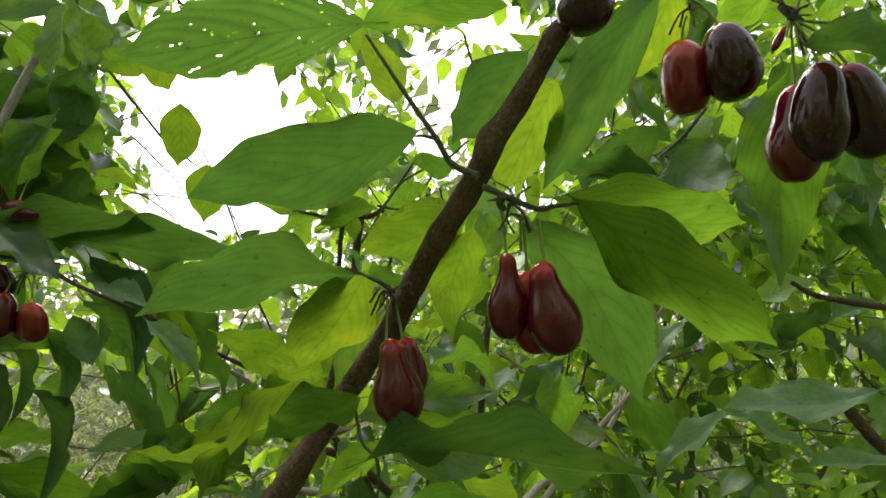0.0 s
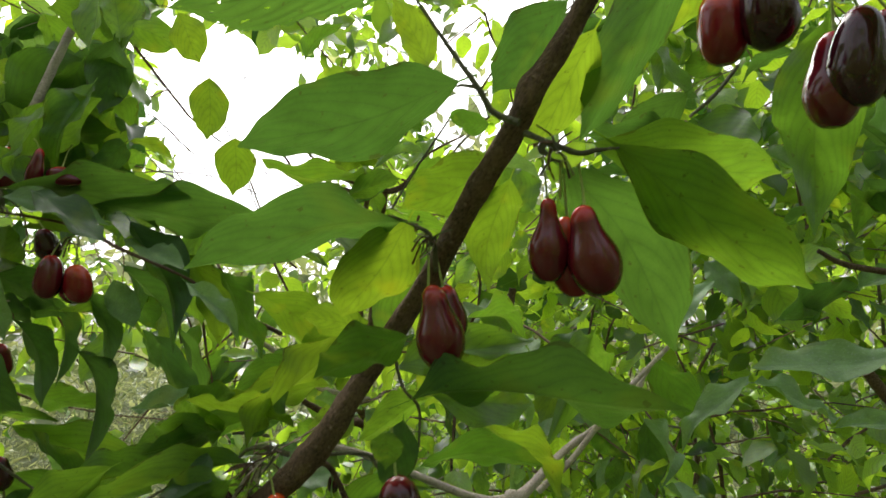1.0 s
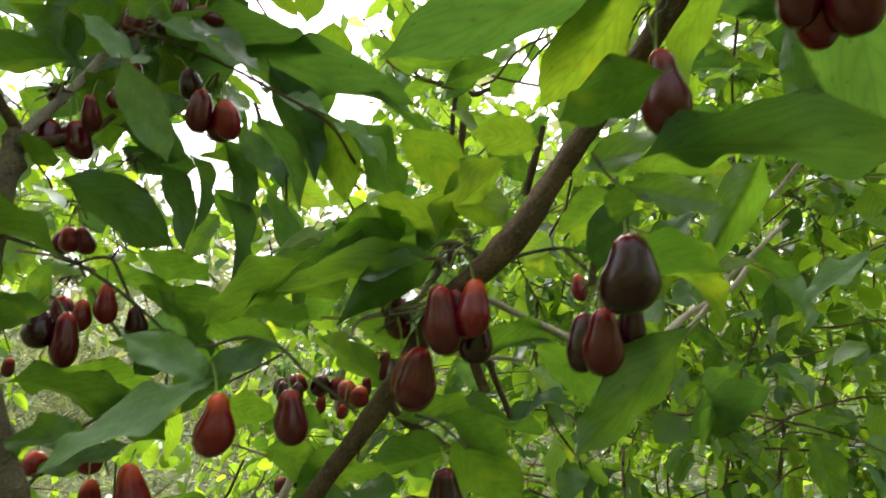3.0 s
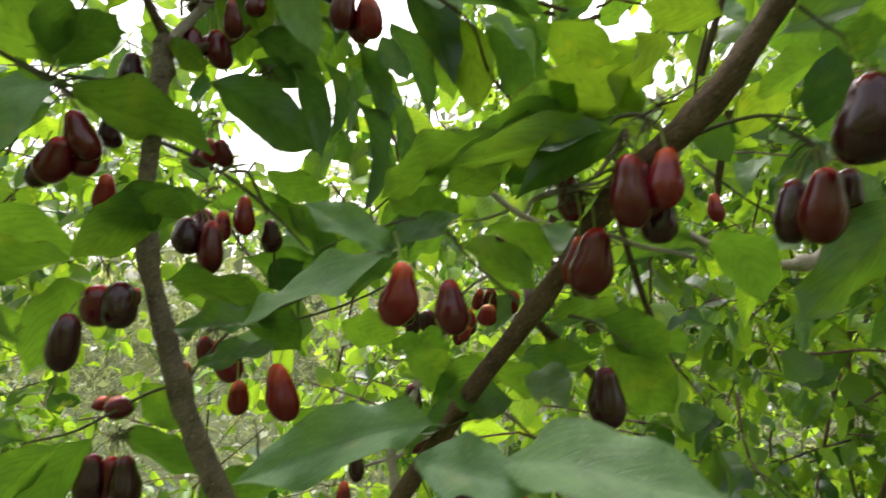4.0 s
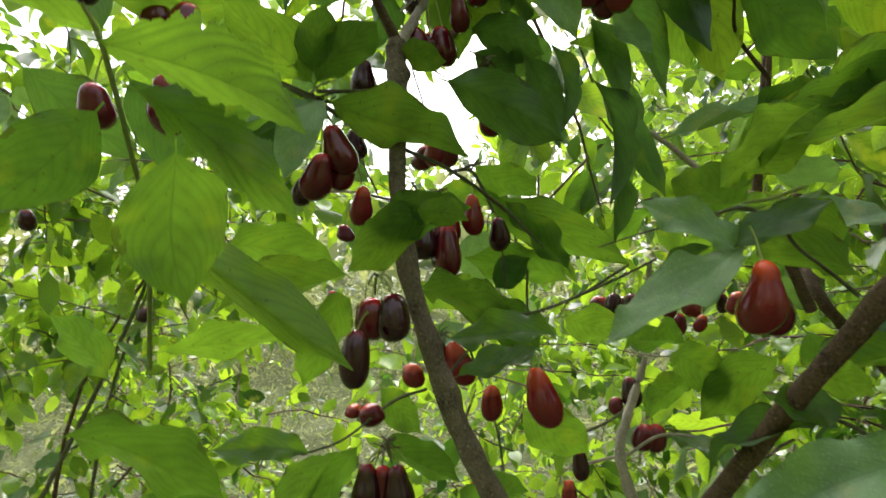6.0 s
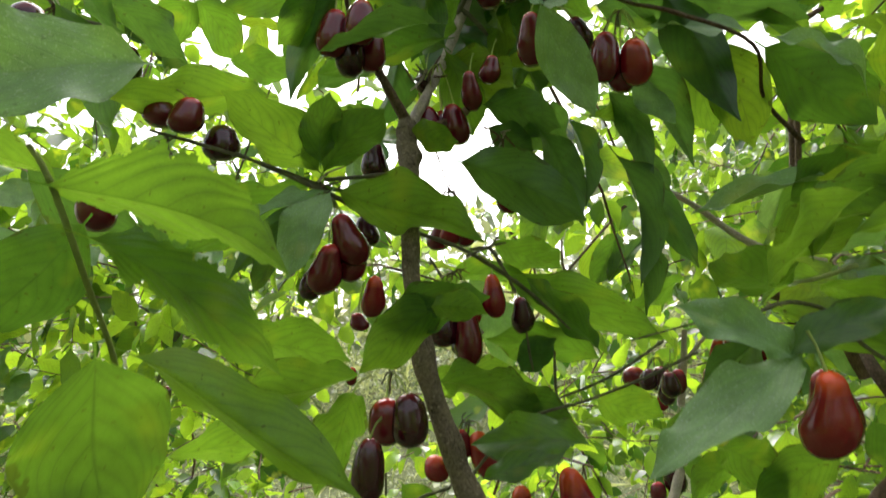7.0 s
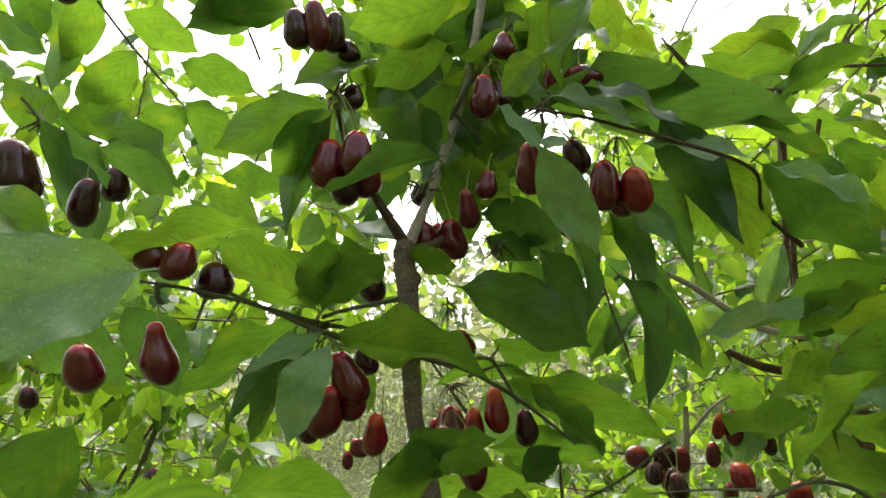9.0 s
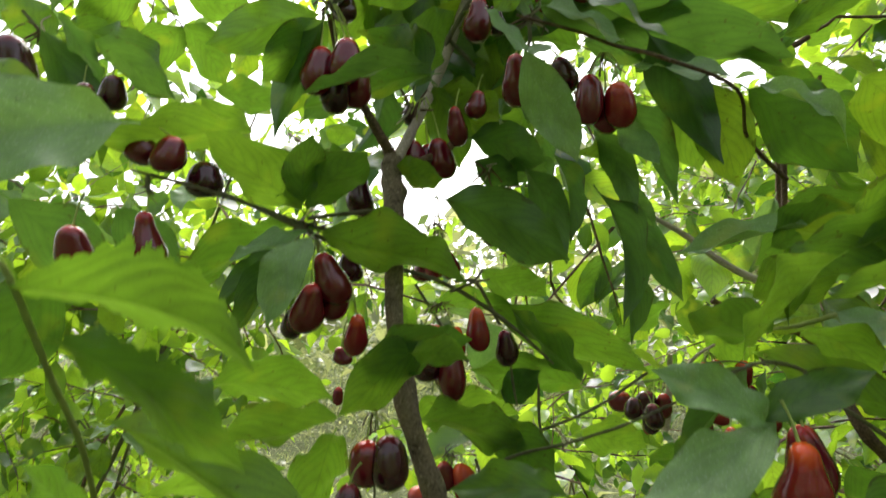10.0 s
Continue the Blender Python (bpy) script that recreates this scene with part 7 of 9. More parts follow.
leaf(stem, (-0.5202, 0.3527, 1.6687), (-0.4855, 0.3897, 1.6525), (-0.37, 0.64, 0.68), 1, width=1.22)
leaf(stem, (-0.5493, 0.3401, 1.6797), (-0.6101, 0.3446, 1.6524), (-0.33, 0.48, 0.81), 5, width=0.79)
leaf(stem, (-0.5972, 0.3434, 1.6850), (-0.5882, 0.3655, 1.6407), (-0.49, 0.82, 0.31), 7, width=1.31)
leaf(stem, (-0.5527, 0.3337, 1.7084), (-0.5208, 0.3709, 1.6858), (-0.25, 0.65, 0.72), 1, width=1.25)
leaf(stem, (-0.5666, 0.3269, 1.7179), (-0.6257, 0.3425, 1.6921), (-0.30, 0.33, 0.89), 1, width=0.78)
leaf(stem, (-0.5908, 0.3039, 1.6178), (-0.6099, 0.2898, 1.6574), (-0.43, 0.90, 0.11), 1, width=1.41)
leaf(stem, (-0.5620, 0.2938, 1.6122), (-0.5455, 0.3085, 1.5640), (-0.35, 0.92, 0.16), 2, width=1.35)
leaf(stem, (-0.5205, 0.2910, 1.5913), (-0.4965, 0.3149, 1.5675), (0.81, -0.31, 0.50), 8, mat=LEAF_DARK_SHADED, width=1.44)
leaf(stem, (-0.5615, 0.2933, 1.6157), (-0.5230, 0.3100, 1.6011), (-0.01, 0.68, 0.73), 8, width=1.24)
leaf(stem, (-0.5894, 0.2853, 1.7231), (-0.6034, 0.3081, 1.6886), (-0.62, 0.52, 0.59), 8, width=1.16)
leaf(stem, (-0.4798, 0.2789, 1.6799), (-0.4245, 0.2839, 1.6443), (0.41, 0.56, 0.72), 8, width=0.83)
leaf(stem, (-0.4419, 0.2772, 1.6461), (-0.3700, 0.2755, 1.6206), (0.27, 0.63, 0.73), 7, width=0.66)
leaf(stem, (-0.5230, 0.2173, 1.6360), (-0.4941, 0.2316, 1.6148), (0.01, 0.82, 0.57), 1, mat=LEAF_DARK_SHADED, width=0.75)
leaf(stem, (-0.4602, 0.3177, 1.5649), (-0.4231, 0.3330, 1.5544), (-0.07, 0.67, 0.74), 1, width=1.31)
leaf(stem, (-0.4837, 0.3301, 1.5685), (-0.4571, 0.3487, 1.5193), (0.07, 0.92, 0.39), 1, width=1.31)
leaf(stem, (-0.5284, 0.2414, 1.4925), (-0.4984, 0.2819, 1.4477), (-0.51, 0.78, 0.36), 1, mat=LEAF_DARK_SHADED, width=1.07)
leaf(stem, (-0.4839, 0.2690, 1.4882), (-0.4817, 0.3004, 1.4387), (-0.59, 0.69, 0.41), 0, mat=LEAF_DARK_SHADED, width=1.17)
leaf(stem, (-0.3241, 0.1081, 1.4291), (-0.2902, 0.1314, 1.4101), (-0.25, 0.60, 0.75), 14, eaten="bitten", width=0.95)
leaf(stem, (-0.3241, 0.1081, 1.4291), (-0.3421, 0.0945, 1.4385), (-0.25, 0.60, 0.75), 2, width=0.75)
branch(stem, [(-0.3241, 0.1041, 1.4351, 0.0005), (-0.3241, 0.1081, 1.4291, 0.0006), (-0.3300, 0.1200, 1.4113, 0.0006), (-0.3450, 0.1400, 1.3900, 0.0007), (-0.3878, 0.1820, 1.3465, 0.0009)], STALK, "twig", seed=210, sides=7)
leaf(stem, (-0.4024, 0.1757, 1.4386), (-0.4321, 0.1579, 1.4037), (-0.78, 0.43, 0.45), 5, width=1.11)
leaf(stem, (-0.2850, 0.0856, 1.3979), (-0.2894, 0.0922, 1.3749), (0.88, -0.38, -0.28), 13, width=1.05)
leaf(stem, (-0.3666, 0.1628, 1.3928), (-0.3261, 0.2171, 1.3413), (-0.43, 0.77, 0.47), 2, width=0.46)
leaf(stem, (-0.4243, 0.2702, 1.3915), (-0.3870, 0.3183, 1.3802), (-0.42, 0.50, 0.76), 8, width=1.01)
leaf(stem, (-0.3204, 0.2975, 1.4057), (-0.3581, 0.2758, 1.3779), (-0.68, 0.54, 0.50), 1, width=1.16)
leaf(stem, (-0.1887, 0.2435, 1.3793), (-0.2328, 0.2083, 1.3528), (0.08, -0.66, 0.74), 1, mat=LEAF_WAXY_SHEEN, width=0.60)
leaf(stem, (-0.1910, 0.2426, 1.3794), (-0.2216, 0.2328, 1.3987), (0.55, -0.64, 0.54), 8, mat=LEAF_WAXY_SHEEN, width=0.84)
leaf(stem, (-0.2768, 0.4706, 1.3620), (-0.3427, 0.4210, 1.3841), (-0.28, 0.67, 0.69), 1, width=0.74)
leaf(stem, (-0.3198, 0.3303, 1.3177), (-0.2785, 0.3444, 1.3316), (0.06, -0.78, 0.62), 8, width=0.77)
leaf(stem, (-0.1908, 0.2424, 1.3811), (-0.1609, 0.2413, 1.3958), (-0.32, -0.74, 0.60), 1, width=0.78)
leaf(stem, (-0.3819, 0.4104, 1.3492), (-0.3190, 0.4560, 1.3493), (-0.41, 0.56, 0.72), 8, width=0.86)
leaf(stem, (-0.2218, 0.3674, 1.5474), (-0.1727, 0.3507, 1.5269), (0.13, -0.59, 0.79), 1, mat=LEAF_WAXY_SHEEN, width=0.64)
leaf(stem, (-0.2727, 0.3383, 1.5970), (-0.2294, 0.3421, 1.6332), (-0.58, 0.50, 0.64), 7, width=1.56)
leaf(stem, (-0.2281, 0.4902, 1.7143), (-0.2355, 0.5092, 1.6641), (-0.43, 0.82, 0.37), 12, mat=LEAF_YELLOW, width=1.10)
leaf(stem, (-0.2111, 0.5125, 1.6656), (-0.2220, 0.5415, 1.6205), (-0.31, 0.80, 0.51), 12, mat=LEAF_YELLOW, width=1.3)
leaf(stem, (-0.2518, 0.3908, 1.7024), (-0.2638, 0.4000, 1.7653), (-0.24, 0.95, -0.19), 8, width=1.07)
leaf(stem, (-0.2557, 0.3908, 1.7024), (-0.3034, 0.3873, 1.7219), (0.28, 0.55, 0.79), 0, width=1.90)
leaf(stem, (-0.2230, 0.4158, 1.7336), (-0.2105, 0.4318, 1.7002), (-0.06, 0.91, 0.41), 5, mat=LEAF_YELLOW, width=1.55)
leaf(stem, (-0.1307, 0.4301, 1.4795), (-0.1490, 0.4188, 1.4283), (-0.79, 0.59, 0.16), 8, width=1.48)
leaf(stem, (-0.1510, 0.3444, 1.4470), (-0.2098, 0.3653, 1.4438), (-0.18, -0.37, 0.91), 2, mat=LEAF_WAXY_SHEEN, width=0.60)
leaf(stem, (-0.0899, 0.3734, 1.4556), (-0.1524, 0.3549, 1.4454), (-0.30, 0.63, 0.72), 8, mat=LEAF_YELLOW, width=1.25)
leaf(stem, (-0.1017, 0.2936, 1.4472), (-0.1534, 0.2756, 1.4340), (-0.39, 0.79, 0.47), 2, width=0.75)
cherry(stem, (-0.2394, 0.3257, 1.5334), (-0.2429, 0.3290, 1.5082), "deep", 0.2, (-0.2334, 0.3282, 1.5440), width=0.94)
cherry(stem, (-0.2263, 0.3314, 1.5285), (-0.2286, 0.3346, 1.5060), "red", 0.2, (-0.2313, 0.3289, 1.5438), width=1.13)
cherry(stem, (-0.2341, 0.3390, 1.5243), (-0.2373, 0.3411, 1.5065), "deep", 0.4, (-0.2323, 0.3378, 1.5466), width=1.26)
cherry(stem, (-0.3528, 0.2871, 1.5614), (-0.3545, 0.2908, 1.5374), "deep", 0.4, (-0.3573, 0.2845, 1.5787), width=1.15)
cherry(stem, (-0.3669, 0.2876, 1.5604), (-0.3726, 0.2902, 1.5347), "deep", 0.4, (-0.3627, 0.2872, 1.5825), width=1.08)
cherry(stem, (-0.3624, 0.2959, 1.5534), (-0.3682, 0.2985, 1.5270), "dark", 0.4, (-0.3634, 0.2920, 1.5845), width=0.97)
cherry(stem, (-0.3549, 0.3044, 1.5512), (-0.3579, 0.3069, 1.5310), "deep", 0.4, (-0.3629, 0.2973, 1.5863), width=1.16)
cherry(stem, (-0.3607, 0.3051, 1.5951), (-0.3643, 0.3065, 1.5804), "dark", 0.6, (-0.3647, 0.3042, 1.6039), width=1.41)
cherry(stem, (-0.3634, 0.2765, 1.6285), (-0.3663, 0.2799, 1.6039), "deep", 0.4, (-0.3600, 0.2777, 1.6406), width=0.92)
cherry(stem, (-0.3733, 0.2735, 1.6252), (-0.3749, 0.2765, 1.6053), "dark", 0.4, (-0.3614, 0.2772, 1.6407), width=1.15)
cherry(stem, (-0.3593, 0.2889, 1.6275), (-0.3638, 0.2911, 1.6069), "dark", 0.4, (-0.3639, 0.2860, 1.6466), width=0.94)
cherry(stem, (-0.3602, 0.3012, 1.6177), (-0.3607, 0.3033, 1.6050), "dark", 0.4, (-0.3682, 0.2985, 1.6285), width=1.53)
cherry(stem, (-0.3444, 0.3499, 1.5237), (-0.3478, 0.3517, 1.5052), "deep", 0.4, (-0.3393, 0.3500, 1.5471), width=1.45)
cherry(stem, (-0.3302, 0.3549, 1.5239), (-0.3326, 0.3581, 1.4997), "deep", 0.4, (-0.3360, 0.3510, 1.5484), width=1.12)
cherry(stem, (-0.3409, 0.3618, 1.5240), (-0.3441, 0.3631, 1.5093), "deep", 0.4, (-0.3408, 0.3595, 1.5513), width=1.43)
cherry(stem, (-0.3486, 0.3602, 1.5494), (-0.3516, 0.3614, 1.5361), "dark", 0.4, None, width=1.46)
cherry(stem, (-0.3719, 0.3340, 1.5028), (-0.3754, 0.3370, 1.4791), "dark", 0.6, (-0.3703, 0.3344, 1.5155), width=1.09)
cherry(stem, (-0.3477, 0.3773, 1.4607), (-0.3465, 0.3809, 1.4433), "red", 0.6, (-0.3442, 0.3784, 1.4736), width=1.34)
cherry(stem, (-0.3407, 0.3799, 1.4607), (-0.3376, 0.3843, 1.4424), "deep", 0.6, (-0.3436, 0.3787, 1.4736), width=1.14)
cherry(stem, (-0.3557, 0.3855, 1.4592), (-0.3592, 0.3873, 1.4422), "deep", 0.6, (-0.3485, 0.3876, 1.4742), width=1.41)
cherry(stem, (-0.3621, 0.3033, 1.4236), (-0.3649, 0.3063, 1.4018), "red", 0.6, (-0.3636, 0.3025, 1.4372), width=0.94)
cherry(stem, (-0.3705, 0.2892, 1.4548), (-0.3687, 0.2948, 1.4278), "deep", 0.6, (-0.3759, 0.2879, 1.4633), width=1.03)
cherry(stem, (-0.3757, 0.2847, 1.4398), (-0.3815, 0.2872, 1.4145), "deep", 0.6, (-0.3724, 0.2843, 1.4605), width=1.08)
cherry(stem, (-0.3860, 0.2851, 1.4286), (-0.3896, 0.2867, 1.4128), "dark", 0.4, None, width=1.16)
cherry(stem, (-0.3679, 0.2981, 1.4406), (-0.3734, 0.2997, 1.4207), "deep", 0.4, (-0.3763, 0.2936, 1.4605), width=1.16)
cherry(stem, (-0.3708, 0.3156, 1.4579), (-0.3725, 0.3181, 1.4405), "dark", 0.6, (-0.3775, 0.3138, 1.4658), width=1.28)
cherry(stem, (-0.3922, 0.3387, 1.4064), (-0.3932, 0.3403, 1.3956), "deep", 0.6, None, width=1.65)
cherry(stem, (-0.3522, 0.3839, 1.4157), (-0.3557, 0.3881, 1.3856), "deep", 0.6, (-0.3494, 0.3848, 1.4281), width=1.20)
cherry(stem, (-0.3391, 0.3836, 1.4135), (-0.3397, 0.3872, 1.3925), "red", 0.6, (-0.3446, 0.3811, 1.4282), width=1.05)
cherry(stem, (-0.3245, 0.3869, 1.4244), (-0.3272, 0.3908, 1.3976), "red", 0.6, (-0.3254, 0.3872, 1.4330), width=0.90)
cherry(stem, (-0.3129, 0.3992, 1.4097), (-0.3115, 0.4039, 1.3866), "dark", 0.6, (-0.3143, 0.4000, 1.4144), width=1.01)
cherry(stem, (-0.3650, 0.3915, 1.4079), (-0.3683, 0.3943, 1.3856), "deep", 0.6, (-0.3544, 0.3939, 1.4275), width=0.99)
cherry(stem, (-0.3434, 0.3811, 1.3893), (-0.3476, 0.3820, 1.3759), "dark", 0.6, None, width=1.59)
cherry(stem, (-0.3090, 0.3872, 1.4836), (-0.3134, 0.3898, 1.4606), "deep", 0.4, (-0.3049, 0.3881, 1.4986), width=1.08)
cherry(stem, (-0.3048, 0.3657, 1.6110), (-0.3064, 0.3702, 1.5827), "deep", 0.6, (-0.2986, 0.3689, 1.6173), width=1.06)
cherry(stem, (-0.2968, 0.3795, 1.6101), (-0.2996, 0.3819, 1.5912), "dark", 0.6, (-0.2996, 0.3786, 1.6217), width=1.29)
cherry(stem, (-0.2908, 0.3764, 1.6391), (-0.2934, 0.3786, 1.6220), "deep", 0.6, (-0.2883, 0.3778, 1.6486), width=1.41)
cherry(stem, (-0.2732, 0.3134, 1.5458), (-0.2745, 0.3176, 1.5200), "deep", 0.6, (-0.2685, 0.3157, 1.5542), width=0.97)
cherry(stem, (-0.2571, 0.3313, 1.5982), (-0.2608, 0.3344, 1.5738), "deep", 0.6, (-0.2608, 0.3311, 1.6039), width=0.64)
cherry(stem, (-0.2461, 0.3371, 1.5884), (-0.2453, 0.3398, 1.5752), "deep", 0.4, None, width=2.48)
cherry(stem, (-0.2558, 0.3403, 1.5514), (-0.2531, 0.3447, 1.5322), "dark", 0.4, (-0.2634, 0.3384, 1.5586), width=1.14)
cherry(stem, (-0.3054, 0.3552, 1.5484), (-0.3085, 0.3571, 1.5314), "deep", 0.6, (-0.3021, 0.3569, 1.5576), width=1.25)
cherry(stem, (-0.3154, 0.3430, 1.5364), (-0.3173, 0.3464, 1.5139), "deep", 0.6, (-0.3130, 0.3442, 1.5466), width=0.87)
cherry(stem, (-0.4335, 0.2410, 1.4757), (-0.4375, 0.2448, 1.4471), "deep", 0.85, (-0.4335, 0.2413, 1.4860), width=0.95)
cherry(stem, (-0.4528, 0.2192, 1.4685), (-0.4559, 0.2219, 1.4474), "deep", 0.4, None, width=1.26)
cherry(stem, (-0.4226, 0.2441, 1.5104), (-0.4257, 0.2461, 1.4929), "deep", 0.4, (-0.4331, 0.2415, 1.5156), width=1.54)
cherry(stem, (-0.4394, 0.2427, 1.5141), (-0.4416, 0.2447, 1.4987), "deep", 0.4, None, width=1.80)
cherry(stem, (-0.4245, 0.2662, 1.5037), (-0.4247, 0.2695, 1.4851), "dark", 0.4, (-0.4238, 0.2676, 1.5093), width=1.56)
cherry(stem, (-0.5160, 0.2308, 1.5754), (-0.5182, 0.2365, 1.5395), "dark", 0.4, (-0.5090, 0.2344, 1.5816), width=1.16)
cherry(stem, (-0.5089, 0.2681, 1.5627), (-0.5159, 0.2705, 1.5354), "dark", 0.4, (-0.5078, 0.2689, 1.5724), width=0.94)
cherry(stem, (-0.5097, 0.2873, 1.5741), (-0.5128, 0.2900, 1.5530), "dark", 0.4, None, width=1.26)
cherry(stem, (-0.5198, 0.2637, 1.6839), (-0.5220, 0.2656, 1.6693), "dark", 0.4, None, width=1.45)
cherry(stem, (-0.3535, 0.2926, 1.3645), (-0.3543, 0.2927, 1.3420), "deep", 0.2, (-0.3516, 0.2950, 1.3757), width=1.28)
cherry(stem, (-0.3423, 0.2926, 1.3663), (-0.3425, 0.2928, 1.3414), "dark", 0.2, (-0.3488, 0.2927, 1.3756), width=1.18)
cherry(stem, (-0.3504, 0.2687, 1.3508), (-0.3532, 0.2683, 1.3226), "dark", 0.2, (-0.3456, 0.2720, 1.3588), width=0.84)
cherry(stem, (-0.2807, 0.3508, 1.3197), (-0.2772, 0.3523, 1.2854), "red", 0.6, (-0.2789, 0.3533, 1.3269), width=0.93)
cherry(stem, (-0.3121, 0.3630, 1.3066), (-0.3106, 0.3637, 1.2845), "red", 0.4, (-0.3133, 0.3646, 1.3177), width=1.01)
cherry(stem, (-0.3747, 0.3201, 1.2697), (-0.3756, 0.3202, 1.2414), "dark", 0.6, (-0.3638, 0.3251, 1.2778), width=0.98)
cherry(stem, (-0.3678, 0.3272, 1.2672), (-0.3671, 0.3278, 1.2369), "deep", 0.4, (-0.3655, 0.3298, 1.2765), width=0.83)
cherry(stem, (-0.3568, 0.3251, 1.2686), (-0.3564, 0.3256, 1.2394), "dark", 0.6, (-0.3623, 0.3255, 1.2778), width=0.99)
cherry(stem, (-0.3606, 0.4063, 1.3281), (-0.3584, 0.4072, 1.3086), "deep", 0.4, (-0.3582, 0.4090, 1.3322), width=1.11)
cherry(stem, (-0.3488, 0.4096, 1.3264), (-0.3432, 0.4116, 1.2946), "red", 0.4, (-0.3505, 0.4111, 1.3322), width=0.99)
cherry(stem, (-0.4030, 0.3638, 1.2921), (-0.4038, 0.3637, 1.2825), "red", 0.2, (-0.3976, 0.3674, 1.2924), width=2.02)
cherry(stem, (-0.3924, 0.3616, 1.2930), (-0.3880, 0.3630, 1.2784), "deep", 0.2, (-0.3934, 0.3633, 1.2952), width=1.79)
cherry(stem, (-0.3801, 0.4115, 1.3101), (-0.3818, 0.4112, 1.2930), "red", 0.2, None, width=1.55)
cherry(stem, (-0.3329, 0.4049, 1.2343), (-0.3368, 0.4040, 1.2142), "red", 0.2, (-0.3253, 0.4090, 1.2375), width=1.05)
cherry(stem, (-0.3495, 0.3627, 1.4073), (-0.3514, 0.3625, 1.3824), "dark", 0.4, (-0.3468, 0.3654, 1.4146), width=1.21)
cherry(stem, (-0.3376, 0.3660, 1.4055), (-0.3344, 0.3674, 1.3706), "deep", 0.4, (-0.3451, 0.3659, 1.4146), width=0.79)
leaf(stem, (-0.2380, 0.3458, 1.6456), (-0.2584, 0.3494, 1.5852), (0.35, -0.85, 0.35), 9, mat=LEAF, width=0.80)
leaf(stem, (-0.5277, 0.2862, 1.6036), (-0.4733, 0.2985, 1.5555), (-0.20, 0.50, 0.85), 8, mat=LEAF_DARK_SHADED, width=0.75)
leaf(stem, (-0.5637, 0.2823, 1.6126), (-0.5361, 0.2966, 1.5298), (-0.50, 0.70, 0.40), 0, mat=LEAF_DARK_SHADED, width=0.75)
leaf(stem, (-0.5525, 0.2355, 1.6553), (-0.5184, 0.2522, 1.6314), (-0.20, 0.50, 0.80), 2, mat=LEAF_DARK_SHADED, width=0.85)
leaf(stem, (-0.3849, 0.2959, 1.6571), (-0.4395, 0.2699, 1.6322), (-0.10, 0.60, 0.80), 0, mat=LEAF_DARK_SHADED, width=0.90)
leaf(stem, (-0.6078, 0.3270, 1.7538), (-0.6191, 0.3288, 1.6622), (-0.30, 0.90, 0.20), 4, mat=LEAF, width=0.75)
leaf(stem, (-0.6271, 0.3622, 1.6999), (-0.5963, 0.3739, 1.6376), (-0.20, 0.80, 0.50), 9, mat=LEAF_YELLOW, width=0.80)
leaf(stem, (-0.2684, 0.3541, 1.5743), (-0.2884, 0.3330, 1.5979), (0.20, -0.70, 0.60), 8, mat=LEAF, width=1.00)
leaf(stem, (-0.0856, 0.5855, 1.6626), (-0.1593, 0.5484, 1.6700), (0.10, 0.50, 0.85), 0, mat=LEAF_YELLOW, width=0.80)
leaf(stem, (-0.0433, 0.5774, 1.6718), (-0.0946, 0.5630, 1.6497), (-0.30, -0.60, 0.70), 11, mat=LEAF_WAXY_SHEEN, width=0.80)
leaf(stem, (-0.1189, 0.5785, 1.6329), (-0.1644, 0.5659, 1.6114), (0.10, 0.60, 0.80), 2, mat=LEAF, width=0.90)
leaf(stem, (-0.0815, 0.5898, 1.6433), (-0.1141, 0.5823, 1.6182), (0.10, 0.60, 0.80), 9, mat=LEAF_DARK_SHADED, width=0.90)
leaf(stem, (-0.0720, 0.6022, 1.5810), (-0.0242, 0.6243, 1.5431), (0.10, 0.60, 0.80), 8, mat=LEAF, width=0.80)
leaf(stem, (-0.0955, 0.5903, 1.6069), (-0.0822, 0.5990, 1.5791), (0.10, -0.60, 0.80), 0, mat=LEAF_WAXY_SHEEN, width=0.60)
branch(stem, [(-0.0027, 0.6084, 1.7016, 0.00120), (-0.0410, 0.5988, 1.6771, 0.00130), (-0.0631, 0.5956, 1.6472, 0.00130), (-0.0777, 0.5918, 1.6382, 0.00150)], BARK, "twig", seed=200, sides=7)
branch(stem, [(-0.0050, 0.6159, 1.6451, 0.00130), (-0.0451, 0.6018, 1.6472, 0.00130), (-0.0672, 0.5938, 1.6495, 0.00130)], BARK, "twig", seed=201, sides=7)
branch(stem, [(-0.1923, 0.5452, 1.6875, 0.00100), (-0.1777, 0.5539, 1.6624, 0.00120), (-0.1580, 0.5636, 1.6425, 0.00120), (-0.1055, 0.5831, 1.6325, 0.00220)], BARK, "twig", seed=202, sides=7)
branch(stem, [(-0.1027, 0.6037, 1.6442, 0.00300), (-0.1066, 0.6081, 1.6052, 0.00260), (-0.1087, 0.6168, 1.5416, 0.00260), (-0.1142, 0.6249, 1.4733, 0.00260)], BARK, "twig", seed=203, sides=7)
leaf(stem, (-0.2105, 0.3531, 1.5584), (-0.1819, 0.3611, 1.4872), (-0.20, 0.80, 0.50), 9, mat=LEAF_DARK_SHADED, width=0.85)
leaf(stem, (-0.2430, 0.3632, 1.5168), (-0.2253, 0.3685, 1.4677), (0.30, 0.80, 0.40), 4, mat=LEAF_DARK_SHADED, width=0.85)
leaf(stem, (-0.2679, 0.3715, 1.5081), (-0.2633, 0.3758, 1.4562), (0.30, 0.80, 0.40), 11, mat=LEAF_DARK_SHADED, width=0.80)
leaf(stem, (-0.2307, 0.3739, 1.5234), (-0.2119, 0.3679, 1.4932), (0.10, -0.70, 0.60), 5, mat=LEAF_WAXY_SHEEN, width=0.85)
